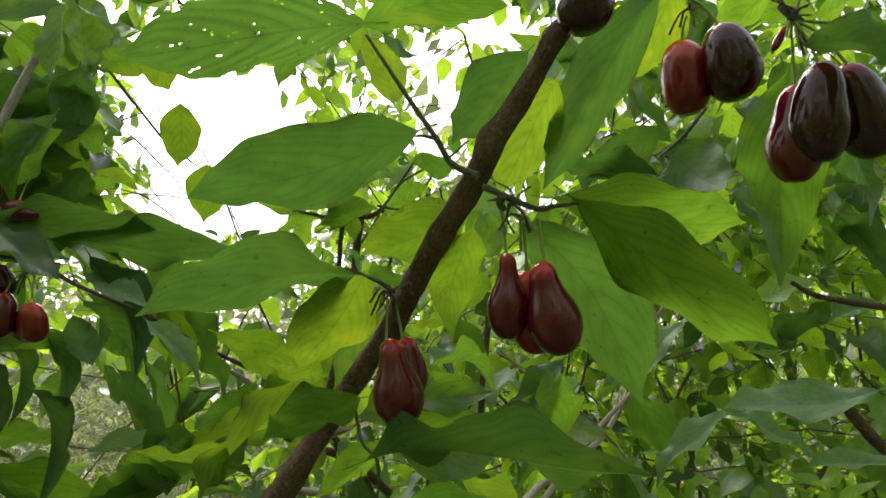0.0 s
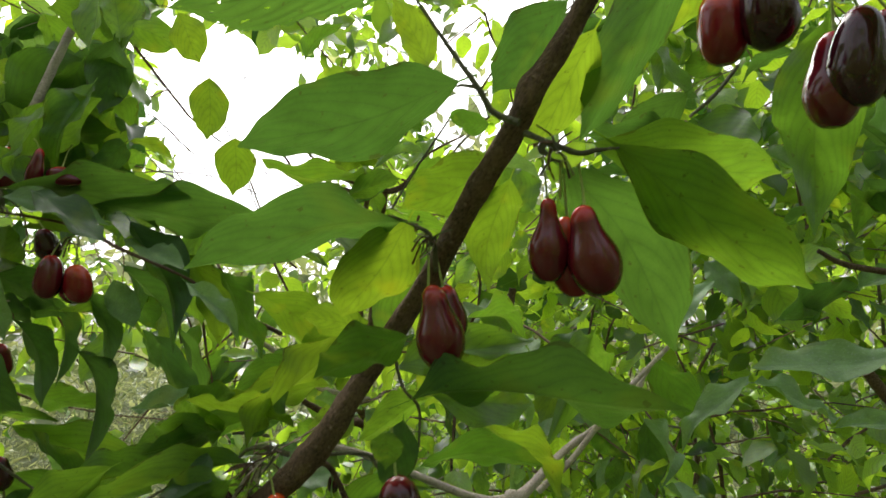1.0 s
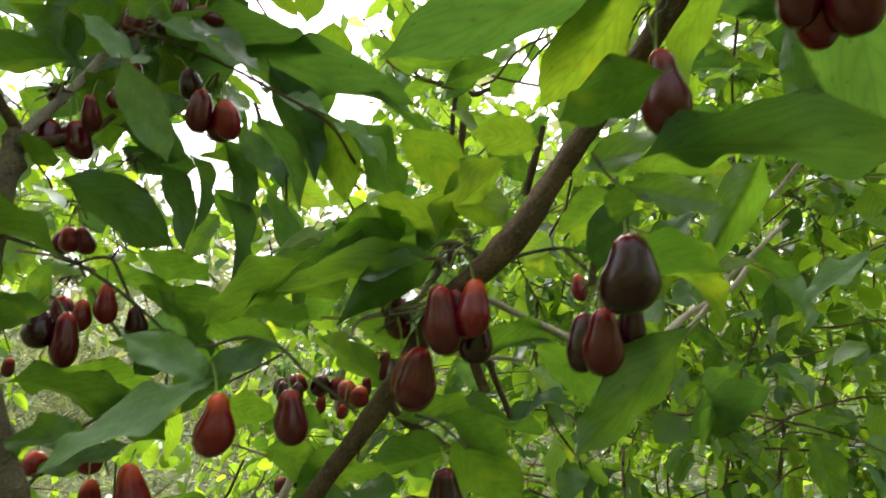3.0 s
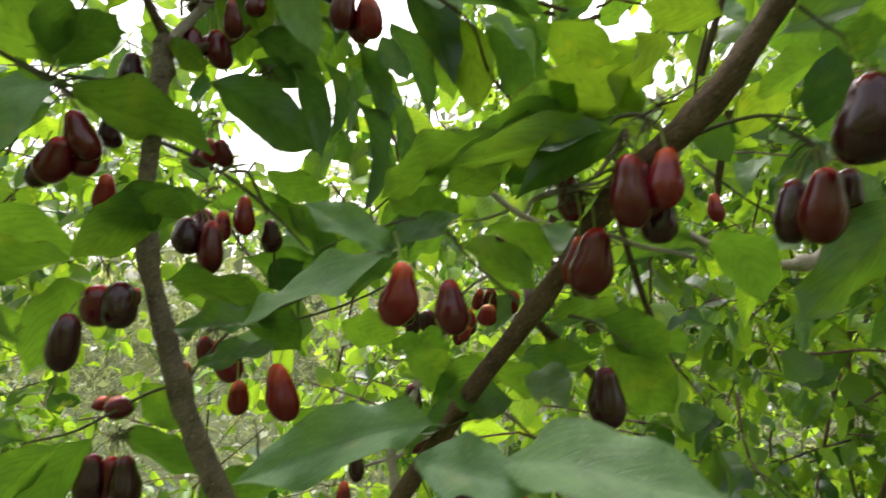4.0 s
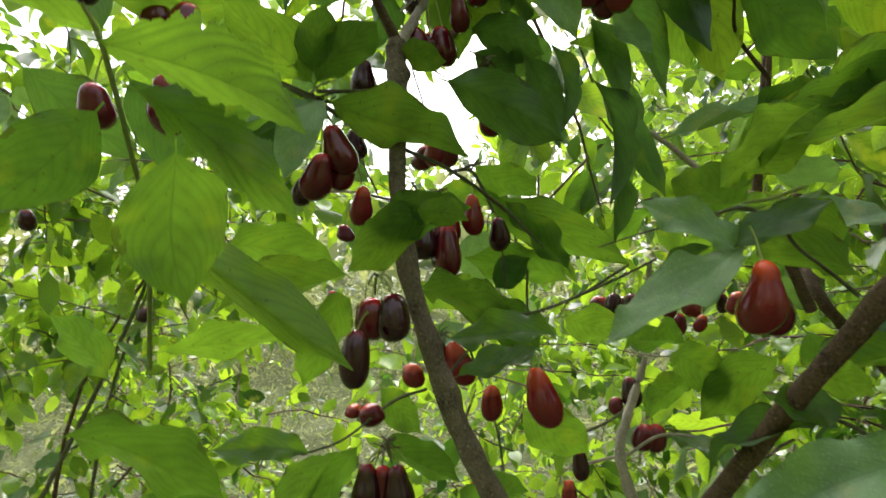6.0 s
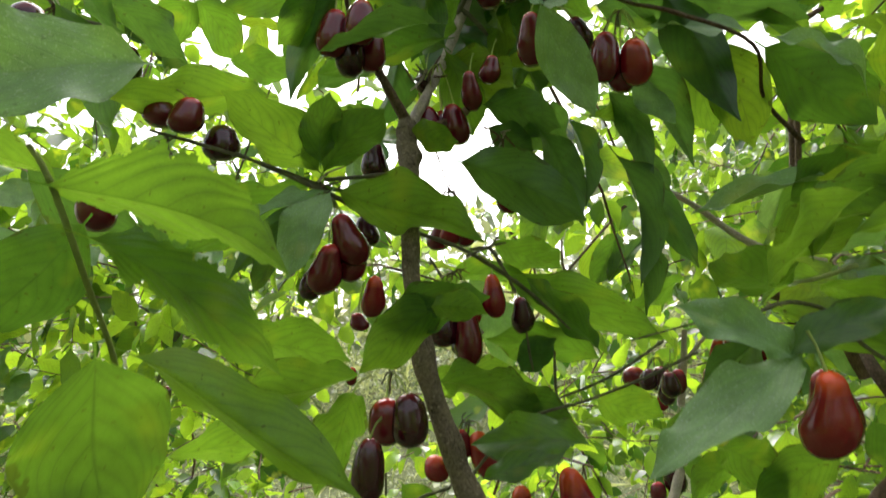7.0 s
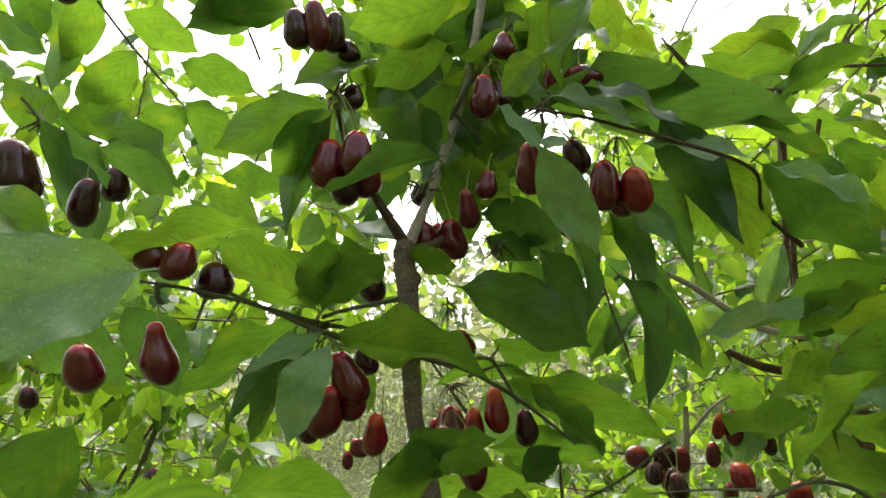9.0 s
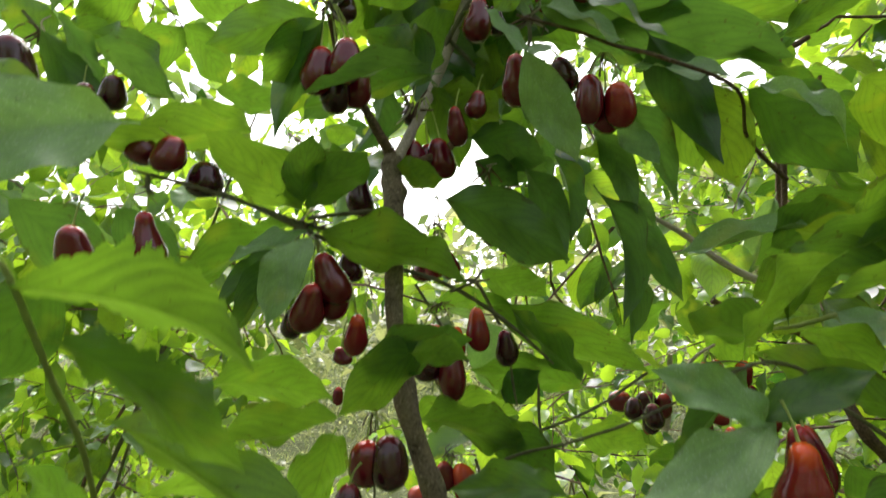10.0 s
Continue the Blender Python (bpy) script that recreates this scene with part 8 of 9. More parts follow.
leaf(stem, (-0.2476, 0.3884, 1.5790), (-0.2133, 0.3929, 1.5611), (-0.20, 0.60, 0.80), 2, mat=LEAF_DARK_SHADED, width=0.90)
leaf(stem, (-0.1872, 0.4140, 1.5822), (-0.2061, 0.4155, 1.5381), (-0.20, 0.80, 0.50), 0, mat=LEAF, width=0.90)
leaf(stem, (-0.4094, 0.3354, 1.5421), (-0.3691, 0.3382, 1.5568), (-0.20, 0.50, 0.80), 8, mat=LEAF_DARK_SHADED, width=0.90)

# ---- twigs, leaves and fruit deeper inside ----
branch(back, [(-0.0920, 0.3600, 1.4250, 0.0019), (-0.0660, 0.3850, 1.4138, 0.0023), (-0.0083, 0.4000, 1.3884, 0.0025), (0.0160, 0.3950, 1.3850, 0.0031), (0.0246, 0.3950, 1.3865, 0.0056), (0.0330, 0.4000, 1.3890, 0.0034), (0.0680, 0.4420, 1.4090, 0.0028), (0.1217, 0.4882, 1.4326, 0.0023), (0.1493, 0.5093, 1.4616, 0.0020)], BARK_GREY, "twig", seed=27, sides=9)
branch(back, [(0.1497, 0.4557, 1.4815, 0.00172), (0.1082, 0.4490, 1.4430, 0.00187), (0.0696, 0.4325, 1.4034, 0.00214), (0.0460, 0.4344, 1.3814, 0.00250)], BARK_GREY, "twig", seed=28, sides=7)
branch(back, [(-0.2247, 0.5276, 1.2989, 0.00213), (-0.2322, 0.5259, 1.2753, 0.00340), (-0.2416, 0.5132, 1.2494, 0.00396), (-0.2472, 0.5067, 1.2277, 0.00413), (-0.2404, 0.5038, 1.1974, 0.00449), (-0.2297, 0.5072, 1.1701, 0.00490)], BARK_GREY, "twig", seed=29, sides=7)
branch(back, [(-0.2407, 0.5106, 1.2248, 0.00166), (-0.2599, 0.5189, 1.2163, 0.00149), (-0.2882, 0.5319, 1.2030, 0.00133)], BARK_GREY, "twig", seed=30, sides=7)
branch(back, [(-0.2429, 0.5100, 1.2225, 0.00124), (-0.2179, 0.4991, 1.2430, 0.00120), (-0.1925, 0.4958, 1.2456, 0.00098)], BARK_GREY, "twig", seed=31, sides=7)
branch(back, [(-0.2414, 0.5235, 1.2564, 0.00111), (-0.2597, 0.5186, 1.2447, 0.00111), (-0.2780, 0.5136, 1.2377, 0.00111)], TWIG, "twig", seed=32, sides=7)
branch(back, [(-0.3086, 0.4414, 1.3388, 0.00097), (-0.2684, 0.4524, 1.3532, 0.00097), (-0.2328, 0.4725, 1.3739, 0.00100)], TWIG, "twig", seed=39, sides=7)
branch(back, [(-0.2197, 0.5687, 1.4941, 0.00213), (-0.1948, 0.5915, 1.4780, 0.00260), (-0.1707, 0.6041, 1.4563, 0.00304), (-0.1434, 0.6068, 1.4370, 0.00319), (-0.1006, 0.6245, 1.4247, 0.00319)], BARK_GREY, "twig", seed=54, sides=7)
branch(back, [(-0.1765, 0.6516, 1.4212, 0.00281), (-0.1449, 0.6664, 1.4025, 0.00421), (-0.1029, 0.6843, 1.3879, 0.00468), (-0.0598, 0.7073, 1.3473, 0.00515)], BARK, "twig", seed=55, sides=7)
branch(back, [(-0.1181, 0.6177, 1.4274, 0.00383), (-0.1075, 0.6470, 1.4060, 0.00487), (-0.0956, 0.6761, 1.3881, 0.00551), (-0.0673, 0.6988, 1.3192, 0.00643)], BARK, "twig", seed=56, sides=7)
branch(back, [(-0.1481, 0.6389, 1.6669, 0.00194), (-0.0911, 0.6515, 1.6520, 0.00334), (-0.0674, 0.6586, 1.6602, 0.00238)], BARK, "twig", seed=57, sides=7)
branch(back, [(-0.0917, 0.6508, 1.6547, 0.00477), (-0.0990, 0.6595, 1.5922, 0.00429), (-0.1057, 0.6712, 1.5137, 0.00477), (-0.1134, 0.6827, 1.4354, 0.00477)], BARK, "twig", seed=58, sides=7)
branch(back, [(-0.0298, 0.7101, 1.6891, 0.00155), (-0.0085, 0.7116, 1.7237, 0.00155), (0.0324, 0.7390, 1.7730, 0.00160)], TWIG, "twig", seed=59, sides=7)
branch(back, [(-0.1838, 0.5981, 1.7016, 0.00162), (-0.1623, 0.6210, 1.6776, 0.00145), (-0.1384, 0.6431, 1.6632, 0.00147)], TWIG, "twig", seed=60, sides=7)
branch(back, [(-0.2180, 0.6452, 1.3735, 0.00234), (-0.2216, 0.6494, 1.3428, 0.00328), (-0.2286, 0.6543, 1.3021, 0.00374)], BARK_GREY, "twig", seed=61, sides=7)
branch(back, [(-0.2216, 0.6494, 1.3428, 0.00187), (-0.1966, 0.6538, 1.3688, 0.00164), (-0.1778, 0.6586, 1.3799, 0.00140)], BARK_GREY, "twig", seed=62, sides=7)
branch(back, [(0.0460, 0.6026, 1.5377, 0.00357), (0.0420, 0.6105, 1.4930, 0.00357), (0.0374, 0.6203, 1.4371, 0.00383)], BARK, "twig", seed=66, sides=7)
branch(back, [(0.1396, 0.4571, 1.4989, 0.00172), (0.1621, 0.4518, 1.5291, 0.00191), (0.1719, 0.4499, 1.5400, 0.00191)], BARK_GREY, "twig", seed=67, sides=7)
branch(back, [(0.1621, 0.4518, 1.5291, 0.00134), (0.1515, 0.4508, 1.5346, 0.00096), (0.1345, 0.4505, 1.5367, 0.00096)], BARK_GREY, "twig", seed=68, sides=7)
branch(back, [(0.2912, 0.4972, 1.5594, 0.00170), (0.3149, 0.4993, 1.5477, 0.00255), (0.3706, 0.5009, 1.5384, 0.00298)], BARK, "twig", seed=69, sides=7)
branch(back, [(0.4005, 0.6174, 1.4539, 0.00562), (0.4232, 0.6223, 1.4260, 0.00613), (0.4629, 0.6292, 1.3869, 0.00664)], BARK, "twig", seed=70, sides=7)


def hanging_leaves(parent, low, high, count, seed):
    """Glossy leaves, many with sky sheen in their pale colour, hanging in loose bunches, with a thin twig to each
    bunch.
    """
    rng = np.random.default_rng(seed)
    low, high = np.array(low), np.array(high)
    for k in range(count):
        p = low + (high - low) * rng.uniform(0, 1, 3)
        a = rng.uniform(0, 6.28)
        q = p + np.array((0.05 * math.cos(a), 0.05 * math.sin(a), rng.uniform(-0.01, 0.03)))
        branch(parent, [(*p, 0.0006), (*(0.5 * p + 0.5 * q + (0, 0, 0.004)), 0.0008), (*q, 0.001)], (BARK, TWIG)[k % 2], "twig", seed=seed + k, sides=5)
        for m in range(int(rng.integers(2, 5))):
            base = p + (q - p) * 0.3 * m
            tip = base + rng.normal(0, 0.012, 3) + (0, 0, -rng.uniform(0.02, 0.036))
            leaf(parent, base, tip, rng.normal(0, 0.5, 3) + (0.0, -0.45, 0.9), int(rng.integers(0, 14)), (LEAF_WAXY_SHEEN, LEAF_WAXY_SHEEN, LEAF_YELLOW, LEAF)[int(rng.integers(0, 4))], 0.75)


hanging_leaves(back, (-0.24, 0.62, 1.32), (0.06, 0.8, 1.52), 20, 400)
hanging_leaves(back, (0.08, 0.5, 1.18), (0.42, 0.75, 1.42), 16, 440)
leaf(back, (0.2055, 0.4538, 1.4600), (0.1573, 0.4639, 1.4031), (-0.66, -0.61, 0.45), 7, mat=LEAF_WAXY_SHEEN, width=0.64)
leaf(back, (0.2479, 0.3487, 1.4802), (0.1641, 0.3608, 1.4692), (-0.19, -0.71, 0.68), 3, mat=LEAF_WAXY_SHEEN, width=0.60)
leaf(back, (0.1249, 0.3119, 1.5166), (0.0967, 0.3072, 1.4853), (-0.48, -0.70, 0.53), 0, mat=LEAF_WAXY_SHEEN, width=0.60)
leaf(back, (0.2260, 0.3880, 1.4302), (0.2778, 0.3769, 1.4355), (-0.22, -0.72, 0.66), 2, mat=LEAF_WAXY_SHEEN, width=0.64)
leaf(back, (0.1021, 0.5087, 1.4942), (0.0570, 0.5385, 1.4407), (-0.73, -0.62, 0.27), 1, width=0.87)
leaf(back, (0.1258, 0.5170, 1.4476), (0.0832, 0.5219, 1.4197), (-0.43, -0.73, 0.53), 5, mat=LEAF_WAXY_SHEEN, width=1.07)
leaf(back, (0.1588, 0.5137, 1.4662), (0.2215, 0.5777, 1.3912), (0.07, 0.73, 0.68), 1, width=0.60)
leaf(back, (0.2891, 0.5578, 1.5038), (0.3619, 0.5524, 1.5346), (-0.21, 0.74, 0.63), 1, mat=LEAF_DARK_SHADED, width=1.05)
leaf(back, (0.2392, 0.5170, 1.4476), (0.3101, 0.5219, 1.4197), (0.34, -0.55, 0.76), 8, mat=LEAF_WAXY_SHEEN, width=1.37)
leaf(back, (-0.1131, 0.6583, 1.5106), (-0.1487, 0.6481, 1.4367), (-0.18, -0.96, 0.22), 2, mat=LEAF_WAXY_SHEEN, width=0.61)
leaf(back, (-0.2837, 0.6662, 1.4236), (-0.2451, 0.6932, 1.4711), (0.05, -0.88, 0.46), 2, width=0.78)
leaf(back, (-0.2724, 0.6828, 1.4738), (-0.3003, 0.6609, 1.4197), (0.01, -0.93, 0.37), 2, width=1.00)
leaf(back, (-0.0354, 0.6805, 1.7222), (-0.0665, 0.6756, 1.6871), (-0.35, -0.83, 0.43), 1, width=1.13)
leaf(back, (-0.0899, 0.6766, 1.6348), (-0.0146, 0.7297, 1.6113), (-0.09, 0.51, 0.86), 1, width=0.70)
leaf(back, (-0.0674, 0.6691, 1.6614), (-0.0182, 0.6910, 1.6986), (-0.63, 0.63, 0.46), 1, width=1.05)
leaf(back, (-0.1844, 0.6642, 1.3951), (-0.1504, 0.6839, 1.3547), (0.01, 0.90, 0.44), 8, width=1.26)
leaf(back, (-0.2921, 0.5600, 1.3978), (-0.2593, 0.5699, 1.4086), (0.02, -0.76, 0.64), 1, width=1.16)
leaf(back, (-0.2132, 0.5849, 1.4181), (-0.2620, 0.5723, 1.3901), (-0.50, 0.63, 0.59), 8, width=1.52)
leaf(back, (-0.4557, 0.5112, 1.7712), (-0.4489, 0.4936, 1.7104), (-0.05, 0.27, 0.51), 10, mat=LEAF_DARK_SHADED, width=0.95)
leaf(back, (-0.3501, 0.4985, 1.6123), (-0.3443, 0.4880, 1.5684), (0.01, 0.68, 0.80), 3, mat=LEAF_DARK_SHADED, width=1.03)
leaf(back, (-0.3007, 0.5126, 1.6086), (-0.2810, 0.4706, 1.5679), (0.27, 0.17, 0.97), 3, mat=LEAF, width=1.05)
leaf(back, (-0.3313, 0.4503, 1.6160), (-0.2977, 0.4500, 1.6680), (-0.47, 0.96, 0.09), 7, mat=LEAF, width=1.14)
leaf(back, (-0.3845, 0.4943, 1.6335), (-0.3464, 0.4909, 1.6030), (0.06, 0.86, 1.08), 10, mat=LEAF, width=0.91)
leaf(back, (-0.3160, 0.4345, 1.7042), (-0.2875, 0.4738, 1.6760), (-0.15, 0.64, 0.89), 3, mat=LEAF, width=0.98)
leaf(back, (-0.3513, 0.4140, 1.6861), (-0.3655, 0.4150, 1.6249), (0.13, 0.34, 0.87), 8, mat=LEAF, width=1.13)
leaf(back, (-0.3546, 0.3763, 1.6621), (-0.2992, 0.3400, 1.6547), (0.05, 0.42, 0.94), 2, mat=LEAF_YELLOW, width=1.09)
leaf(back, (-0.2838, 0.4029, 1.6285), (-0.3034, 0.4227, 1.5882), (-0.28, 0.78, 1.15), 2, mat=LEAF, width=0.96)
leaf(back, (-0.4176, 0.4911, 1.7031), (-0.3930, 0.5016, 1.6510), (0.30, 0.27, 0.72), 2, mat=LEAF, width=1.03)
leaf(back, (-0.4507, 0.5098, 1.7798), (-0.4591, 0.5017, 1.7203), (0.16, 0.24, 0.81), 8, mat=LEAF, width=1.06)
leaf(back, (-0.3075, 0.4134, 1.6305), (-0.3002, 0.3645, 1.5973), (-0.75, 0.53, 0.81), 4, mat=LEAF_YELLOW, width=1.06)
leaf(back, (-0.3653, 0.4696, 1.7037), (-0.3256, 0.5105, 1.6966), (0.58, 0.25, 0.72), 9, mat=LEAF_DARK_SHADED, width=0.96)
leaf(back, (-0.3901, 0.4188, 1.6704), (-0.4162, 0.3950, 1.6217), (-0.08, 0.46, 0.76), 12, mat=LEAF, width=0.87)
leaf(back, (-0.2723, 0.4260, 1.6775), (-0.2532, 0.3856, 1.6831), (-0.21, 0.41, 1.09), 13, mat=LEAF, width=1.08)
leaf(back, (-0.3933, 0.3955, 1.6617), (-0.3976, 0.4246, 1.6154), (0.21, 0.62, 0.87), 2, mat=LEAF, width=1.06)
leaf(back, (-0.3044, 0.4376, 1.6145), (-0.3555, 0.4477, 1.5884), (0.32, 0.07, 0.88), 9, mat=LEAF, width=0.94)
leaf(back, (-0.3782, 0.5297, 1.7065), (-0.4047, 0.5134, 1.6698), (-0.51, 0.99, 0.57), 6, mat=LEAF_YELLOW, width=1.04)
leaf(back, (-0.3714, 0.5065, 1.6415), (-0.4061, 0.4998, 1.6117), (-0.49, 0.78, 0.51), 8, mat=LEAF, width=1.11)
leaf(back, (-0.2602, 0.4185, 1.6413), (-0.2315, 0.3818, 1.6157), (-0.21, 0.26, 0.63), 4, mat=LEAF_DARK_SHADED, width=0.91)
leaf(back, (-0.3368, 0.5425, 1.6432), (-0.3717, 0.5098, 1.6559), (-0.78, 1.01, 0.37), 12, mat=LEAF, width=0.98)
leaf(back, (-0.3593, 0.3826, 1.6909), (-0.3795, 0.3866, 1.6313), (-0.16, 0.66, 0.30), 9, mat=LEAF_DARK_SHADED, width=1.00)
leaf(back, (-0.3107, 0.4292, 1.6104), (-0.3403, 0.4514, 1.5732), (0.05, 1.28, 0.73), 7, mat=LEAF_YELLOW, width=0.97)
leaf(back, (-0.2671, 0.4174, 1.6586), (-0.2801, 0.3825, 1.6069), (0.07, 0.60, 1.35), 9, mat=LEAF, width=0.95)
leaf(back, (-0.3358, 0.3814, 1.6198), (-0.3267, 0.4411, 1.6181), (0.25, 0.14, -0.08), 4, mat=LEAF_YELLOW, width=1.11)
leaf(back, (-0.3455, 0.3843, 1.5575), (-0.2931, 0.3513, 1.5243), (-0.31, 1.13, 1.05), 7, mat=LEAF_YELLOW, width=1.07)
leaf(back, (-0.3364, 0.5377, 1.7771), (-0.3791, 0.5446, 1.7638), (0.25, 0.84, 1.17), 8, mat=LEAF_DARK_SHADED, width=0.99)
leaf(back, (-0.3211, 0.3818, 1.6319), (-0.2669, 0.4246, 1.6417), (0.19, 0.38, 0.64), 5, mat=LEAF, width=1.08)
leaf(back, (-0.3799, 0.3933, 1.6836), (-0.3945, 0.3434, 1.6337), (-0.04, 0.46, 0.43), 8, mat=LEAF, width=1.08)
leaf(back, (-0.2959, 0.4195, 1.6944), (-0.3312, 0.4422, 1.6458), (-0.25, 0.23, 0.76), 8, mat=LEAF, width=0.96)
leaf(back, (-0.3595, 0.4174, 1.6722), (-0.3849, 0.4037, 1.6052), (-0.03, 1.02, 0.39), 6, mat=LEAF, width=0.95)
leaf(back, (-0.3677, 0.3657, 1.6785), (-0.3324, 0.3463, 1.6216), (0.22, 0.54, 0.89), 8, mat=LEAF_YELLOW, width=1.10)
leaf(back, (-0.3402, 0.4129, 1.5323), (-0.3087, 0.3813, 1.5615), (-0.13, 0.70, 0.73), 2, mat=LEAF, width=0.90)
leaf(back, (-0.3593, 0.5180, 1.6846), (-0.3615, 0.4957, 1.6455), (-0.36, 0.25, 0.95), 7, mat=LEAF, width=0.91)
leaf(back, (-0.3079, 0.4357, 1.6333), (-0.3109, 0.4117, 1.5878), (-0.23, 0.21, 0.85), 7, mat=LEAF_YELLOW, width=0.95)
leaf(back, (-0.3593, 0.4884, 1.6478), (-0.3884, 0.5365, 1.6063), (-0.17, 0.56, 0.74), 0, mat=LEAF_DARK_SHADED, width=1.07)
leaf(back, (-0.4044, 0.5162, 1.6827), (-0.3841, 0.5693, 1.6557), (-0.03, 0.51, 1.13), 11, mat=LEAF_YELLOW, width=1.00)
leaf(back, (-0.3949, 0.4848, 1.7294), (-0.4436, 0.4950, 1.7021), (-0.15, 0.75, 0.52), 0, mat=LEAF_YELLOW, width=1.07)
leaf(back, (-0.4027, 0.5084, 1.6621), (-0.3767, 0.5211, 1.6135), (0.01, 0.24, 0.69), 9, mat=LEAF_YELLOW, width=0.91)
leaf(back, (-0.3787, 0.5475, 1.6644), (-0.3324, 0.5307, 1.6308), (-0.52, 0.59, 0.47), 3, mat=LEAF_YELLOW, width=0.90)
leaf(back, (-0.3802, 0.5288, 1.7250), (-0.4162, 0.5405, 1.6633), (0.28, 0.13, 0.65), 10, mat=LEAF, width=0.97)
leaf(back, (-0.4072, 0.4428, 1.6904), (-0.3828, 0.4597, 1.6230), (-0.80, 0.36, 0.73), 0, mat=LEAF, width=0.91)
leaf(back, (-0.3701, 0.5461, 1.6599), (-0.3517, 0.5013, 1.6480), (0.23, 0.58, 0.39), 9, mat=LEAF, width=1.14)
leaf(back, (-0.3655, 0.4636, 1.7250), (-0.3997, 0.5082, 1.7172), (-0.12, 0.79, 1.03), 4, mat=LEAF, width=1.14)
leaf(back, (-0.1153, 0.6438, 1.6802), (-0.0937, 0.6304, 1.6196), (0.26, 0.64, 0.66), 3, mat=LEAF, width=0.95)
leaf(back, (-0.3545, 0.6040, 1.6603), (-0.4072, 0.6176, 1.6181), (0.18, -0.16, 0.42), 5, mat=LEAF_YELLOW, width=0.93)
leaf(back, (-0.3346, 0.4929, 1.6482), (-0.3190, 0.5395, 1.6432), (0.27, 0.54, 0.36), 4, mat=LEAF, width=1.10)
leaf(back, (-0.1120, 0.5363, 1.6174), (-0.0600, 0.5159, 1.6289), (0.49, 0.28, 0.27), 11, mat=LEAF, width=1.12)
leaf(back, (-0.2775, 0.4225, 1.5578), (-0.3247, 0.4122, 1.5663), (0.30, 0.41, 0.77), 2, mat=LEAF_YELLOW, width=0.97)
leaf(back, (-0.1181, 0.6645, 1.6466), (-0.0656, 0.6609, 1.6271), (-0.63, -0.14, 1.14), 5, mat=LEAF_YELLOW, width=1.14)
leaf(back, (-0.3094, 0.5227, 1.4904), (-0.3292, 0.5056, 1.4487), (0.33, 0.18, 0.80), 8, mat=LEAF, width=1.06)
leaf(back, (-0.1070, 0.4187, 1.5078), (-0.0603, 0.4039, 1.4675), (-0.06, 1.13, 0.71), 10, mat=LEAF_YELLOW, width=0.93)
leaf(back, (-0.3343, 0.6624, 1.5240), (-0.3766, 0.7095, 1.5148), (0.08, 0.00, 1.24), 5, mat=LEAF, width=1.04)
leaf(back, (-0.3560, 0.6007, 1.6279), (-0.3210, 0.6080, 1.5875), (0.03, 0.33, 0.76), 11, mat=LEAF, width=1.02)
leaf(back, (-0.3535, 0.5331, 1.6065), (-0.3186, 0.5239, 1.5686), (-0.26, 0.53, 1.09), 10, mat=LEAF, width=0.85)
leaf(back, (-0.1077, 0.4631, 1.5666), (-0.0458, 0.4547, 1.5285), (0.16, -0.25, 0.72), 13, mat=LEAF_YELLOW, width=1.09)
leaf(back, (-0.1238, 0.4147, 1.4880), (-0.0941, 0.4182, 1.4509), (0.24, 0.02, 0.32), 3, mat=LEAF, width=1.13)
leaf(back, (-0.3256, 0.5827, 1.6365), (-0.3474, 0.5754, 1.5746), (-0.26, 0.55, 1.10), 5, mat=LEAF, width=0.95)
leaf(back, (-0.1221, 0.5798, 1.5647), (-0.0696, 0.5581, 1.5197), (0.17, 0.27, 0.85), 10, mat=LEAF, width=1.15)
leaf(back, (-0.3926, 0.6639, 1.7343), (-0.4454, 0.6566, 1.6871), (-0.12, 0.56, 1.39), 1, mat=LEAF_YELLOW, width=1.00)
leaf(back, (-0.3230, 0.6277, 1.5229), (-0.3224, 0.6045, 1.4700), (0.41, 0.68, 0.39), 10, mat=LEAF_YELLOW, width=0.91)
leaf(back, (-0.3663, 0.6335, 1.5374), (-0.3322, 0.6385, 1.4948), (-0.28, 0.60, 0.40), 12, mat=LEAF, width=0.92)
leaf(back, (0.1437, 0.5566, 1.7317), (0.1253, 0.5495, 1.6889), (-0.02, 0.72, 0.25), 12, mat=LEAF_DARK_SHADED, width=1.00)
leaf(back, (0.2603, 0.4263, 1.7236), (0.2870, 0.4580, 1.6678), (0.21, 0.24, 0.35), 4, mat=LEAF_DARK_SHADED, width=1.00)
leaf(back, (0.1847, 0.4630, 1.6725), (0.1445, 0.4294, 1.6452), (-0.07, 0.28, 0.92), 4, mat=LEAF_DARK_SHADED, width=0.89)
leaf(back, (0.3859, 0.6213, 1.8484), (0.3441, 0.6332, 1.8141), (-0.39, 0.30, 0.55), 10, mat=LEAF_DARK_SHADED, width=0.86)
leaf(back, (0.1444, 0.5392, 1.6017), (0.1979, 0.5665, 1.5649), (-0.40, 0.68, 0.98), 4, mat=LEAF, width=0.90)
leaf(back, (0.0998, 0.5347, 1.6384), (0.0990, 0.5447, 1.5762), (-0.03, 0.65, 0.64), 7, mat=LEAF, width=0.88)
leaf(back, (0.1106, 0.5804, 1.7994), (0.1572, 0.5531, 1.7930), (-0.03, 0.20, 1.18), 7, mat=LEAF_DARK_SHADED, width=0.98)
leaf(back, (0.1538, 0.4158, 1.6251), (0.0846, 0.4244, 1.6344), (-0.53, 0.33, 1.01), 12, mat=LEAF_DARK_SHADED, width=1.08)
leaf(back, (0.4332, 0.5478, 1.8216), (0.4145, 0.5028, 1.7688), (-0.03, 0.43, 0.41), 8, mat=LEAF, width=1.15)
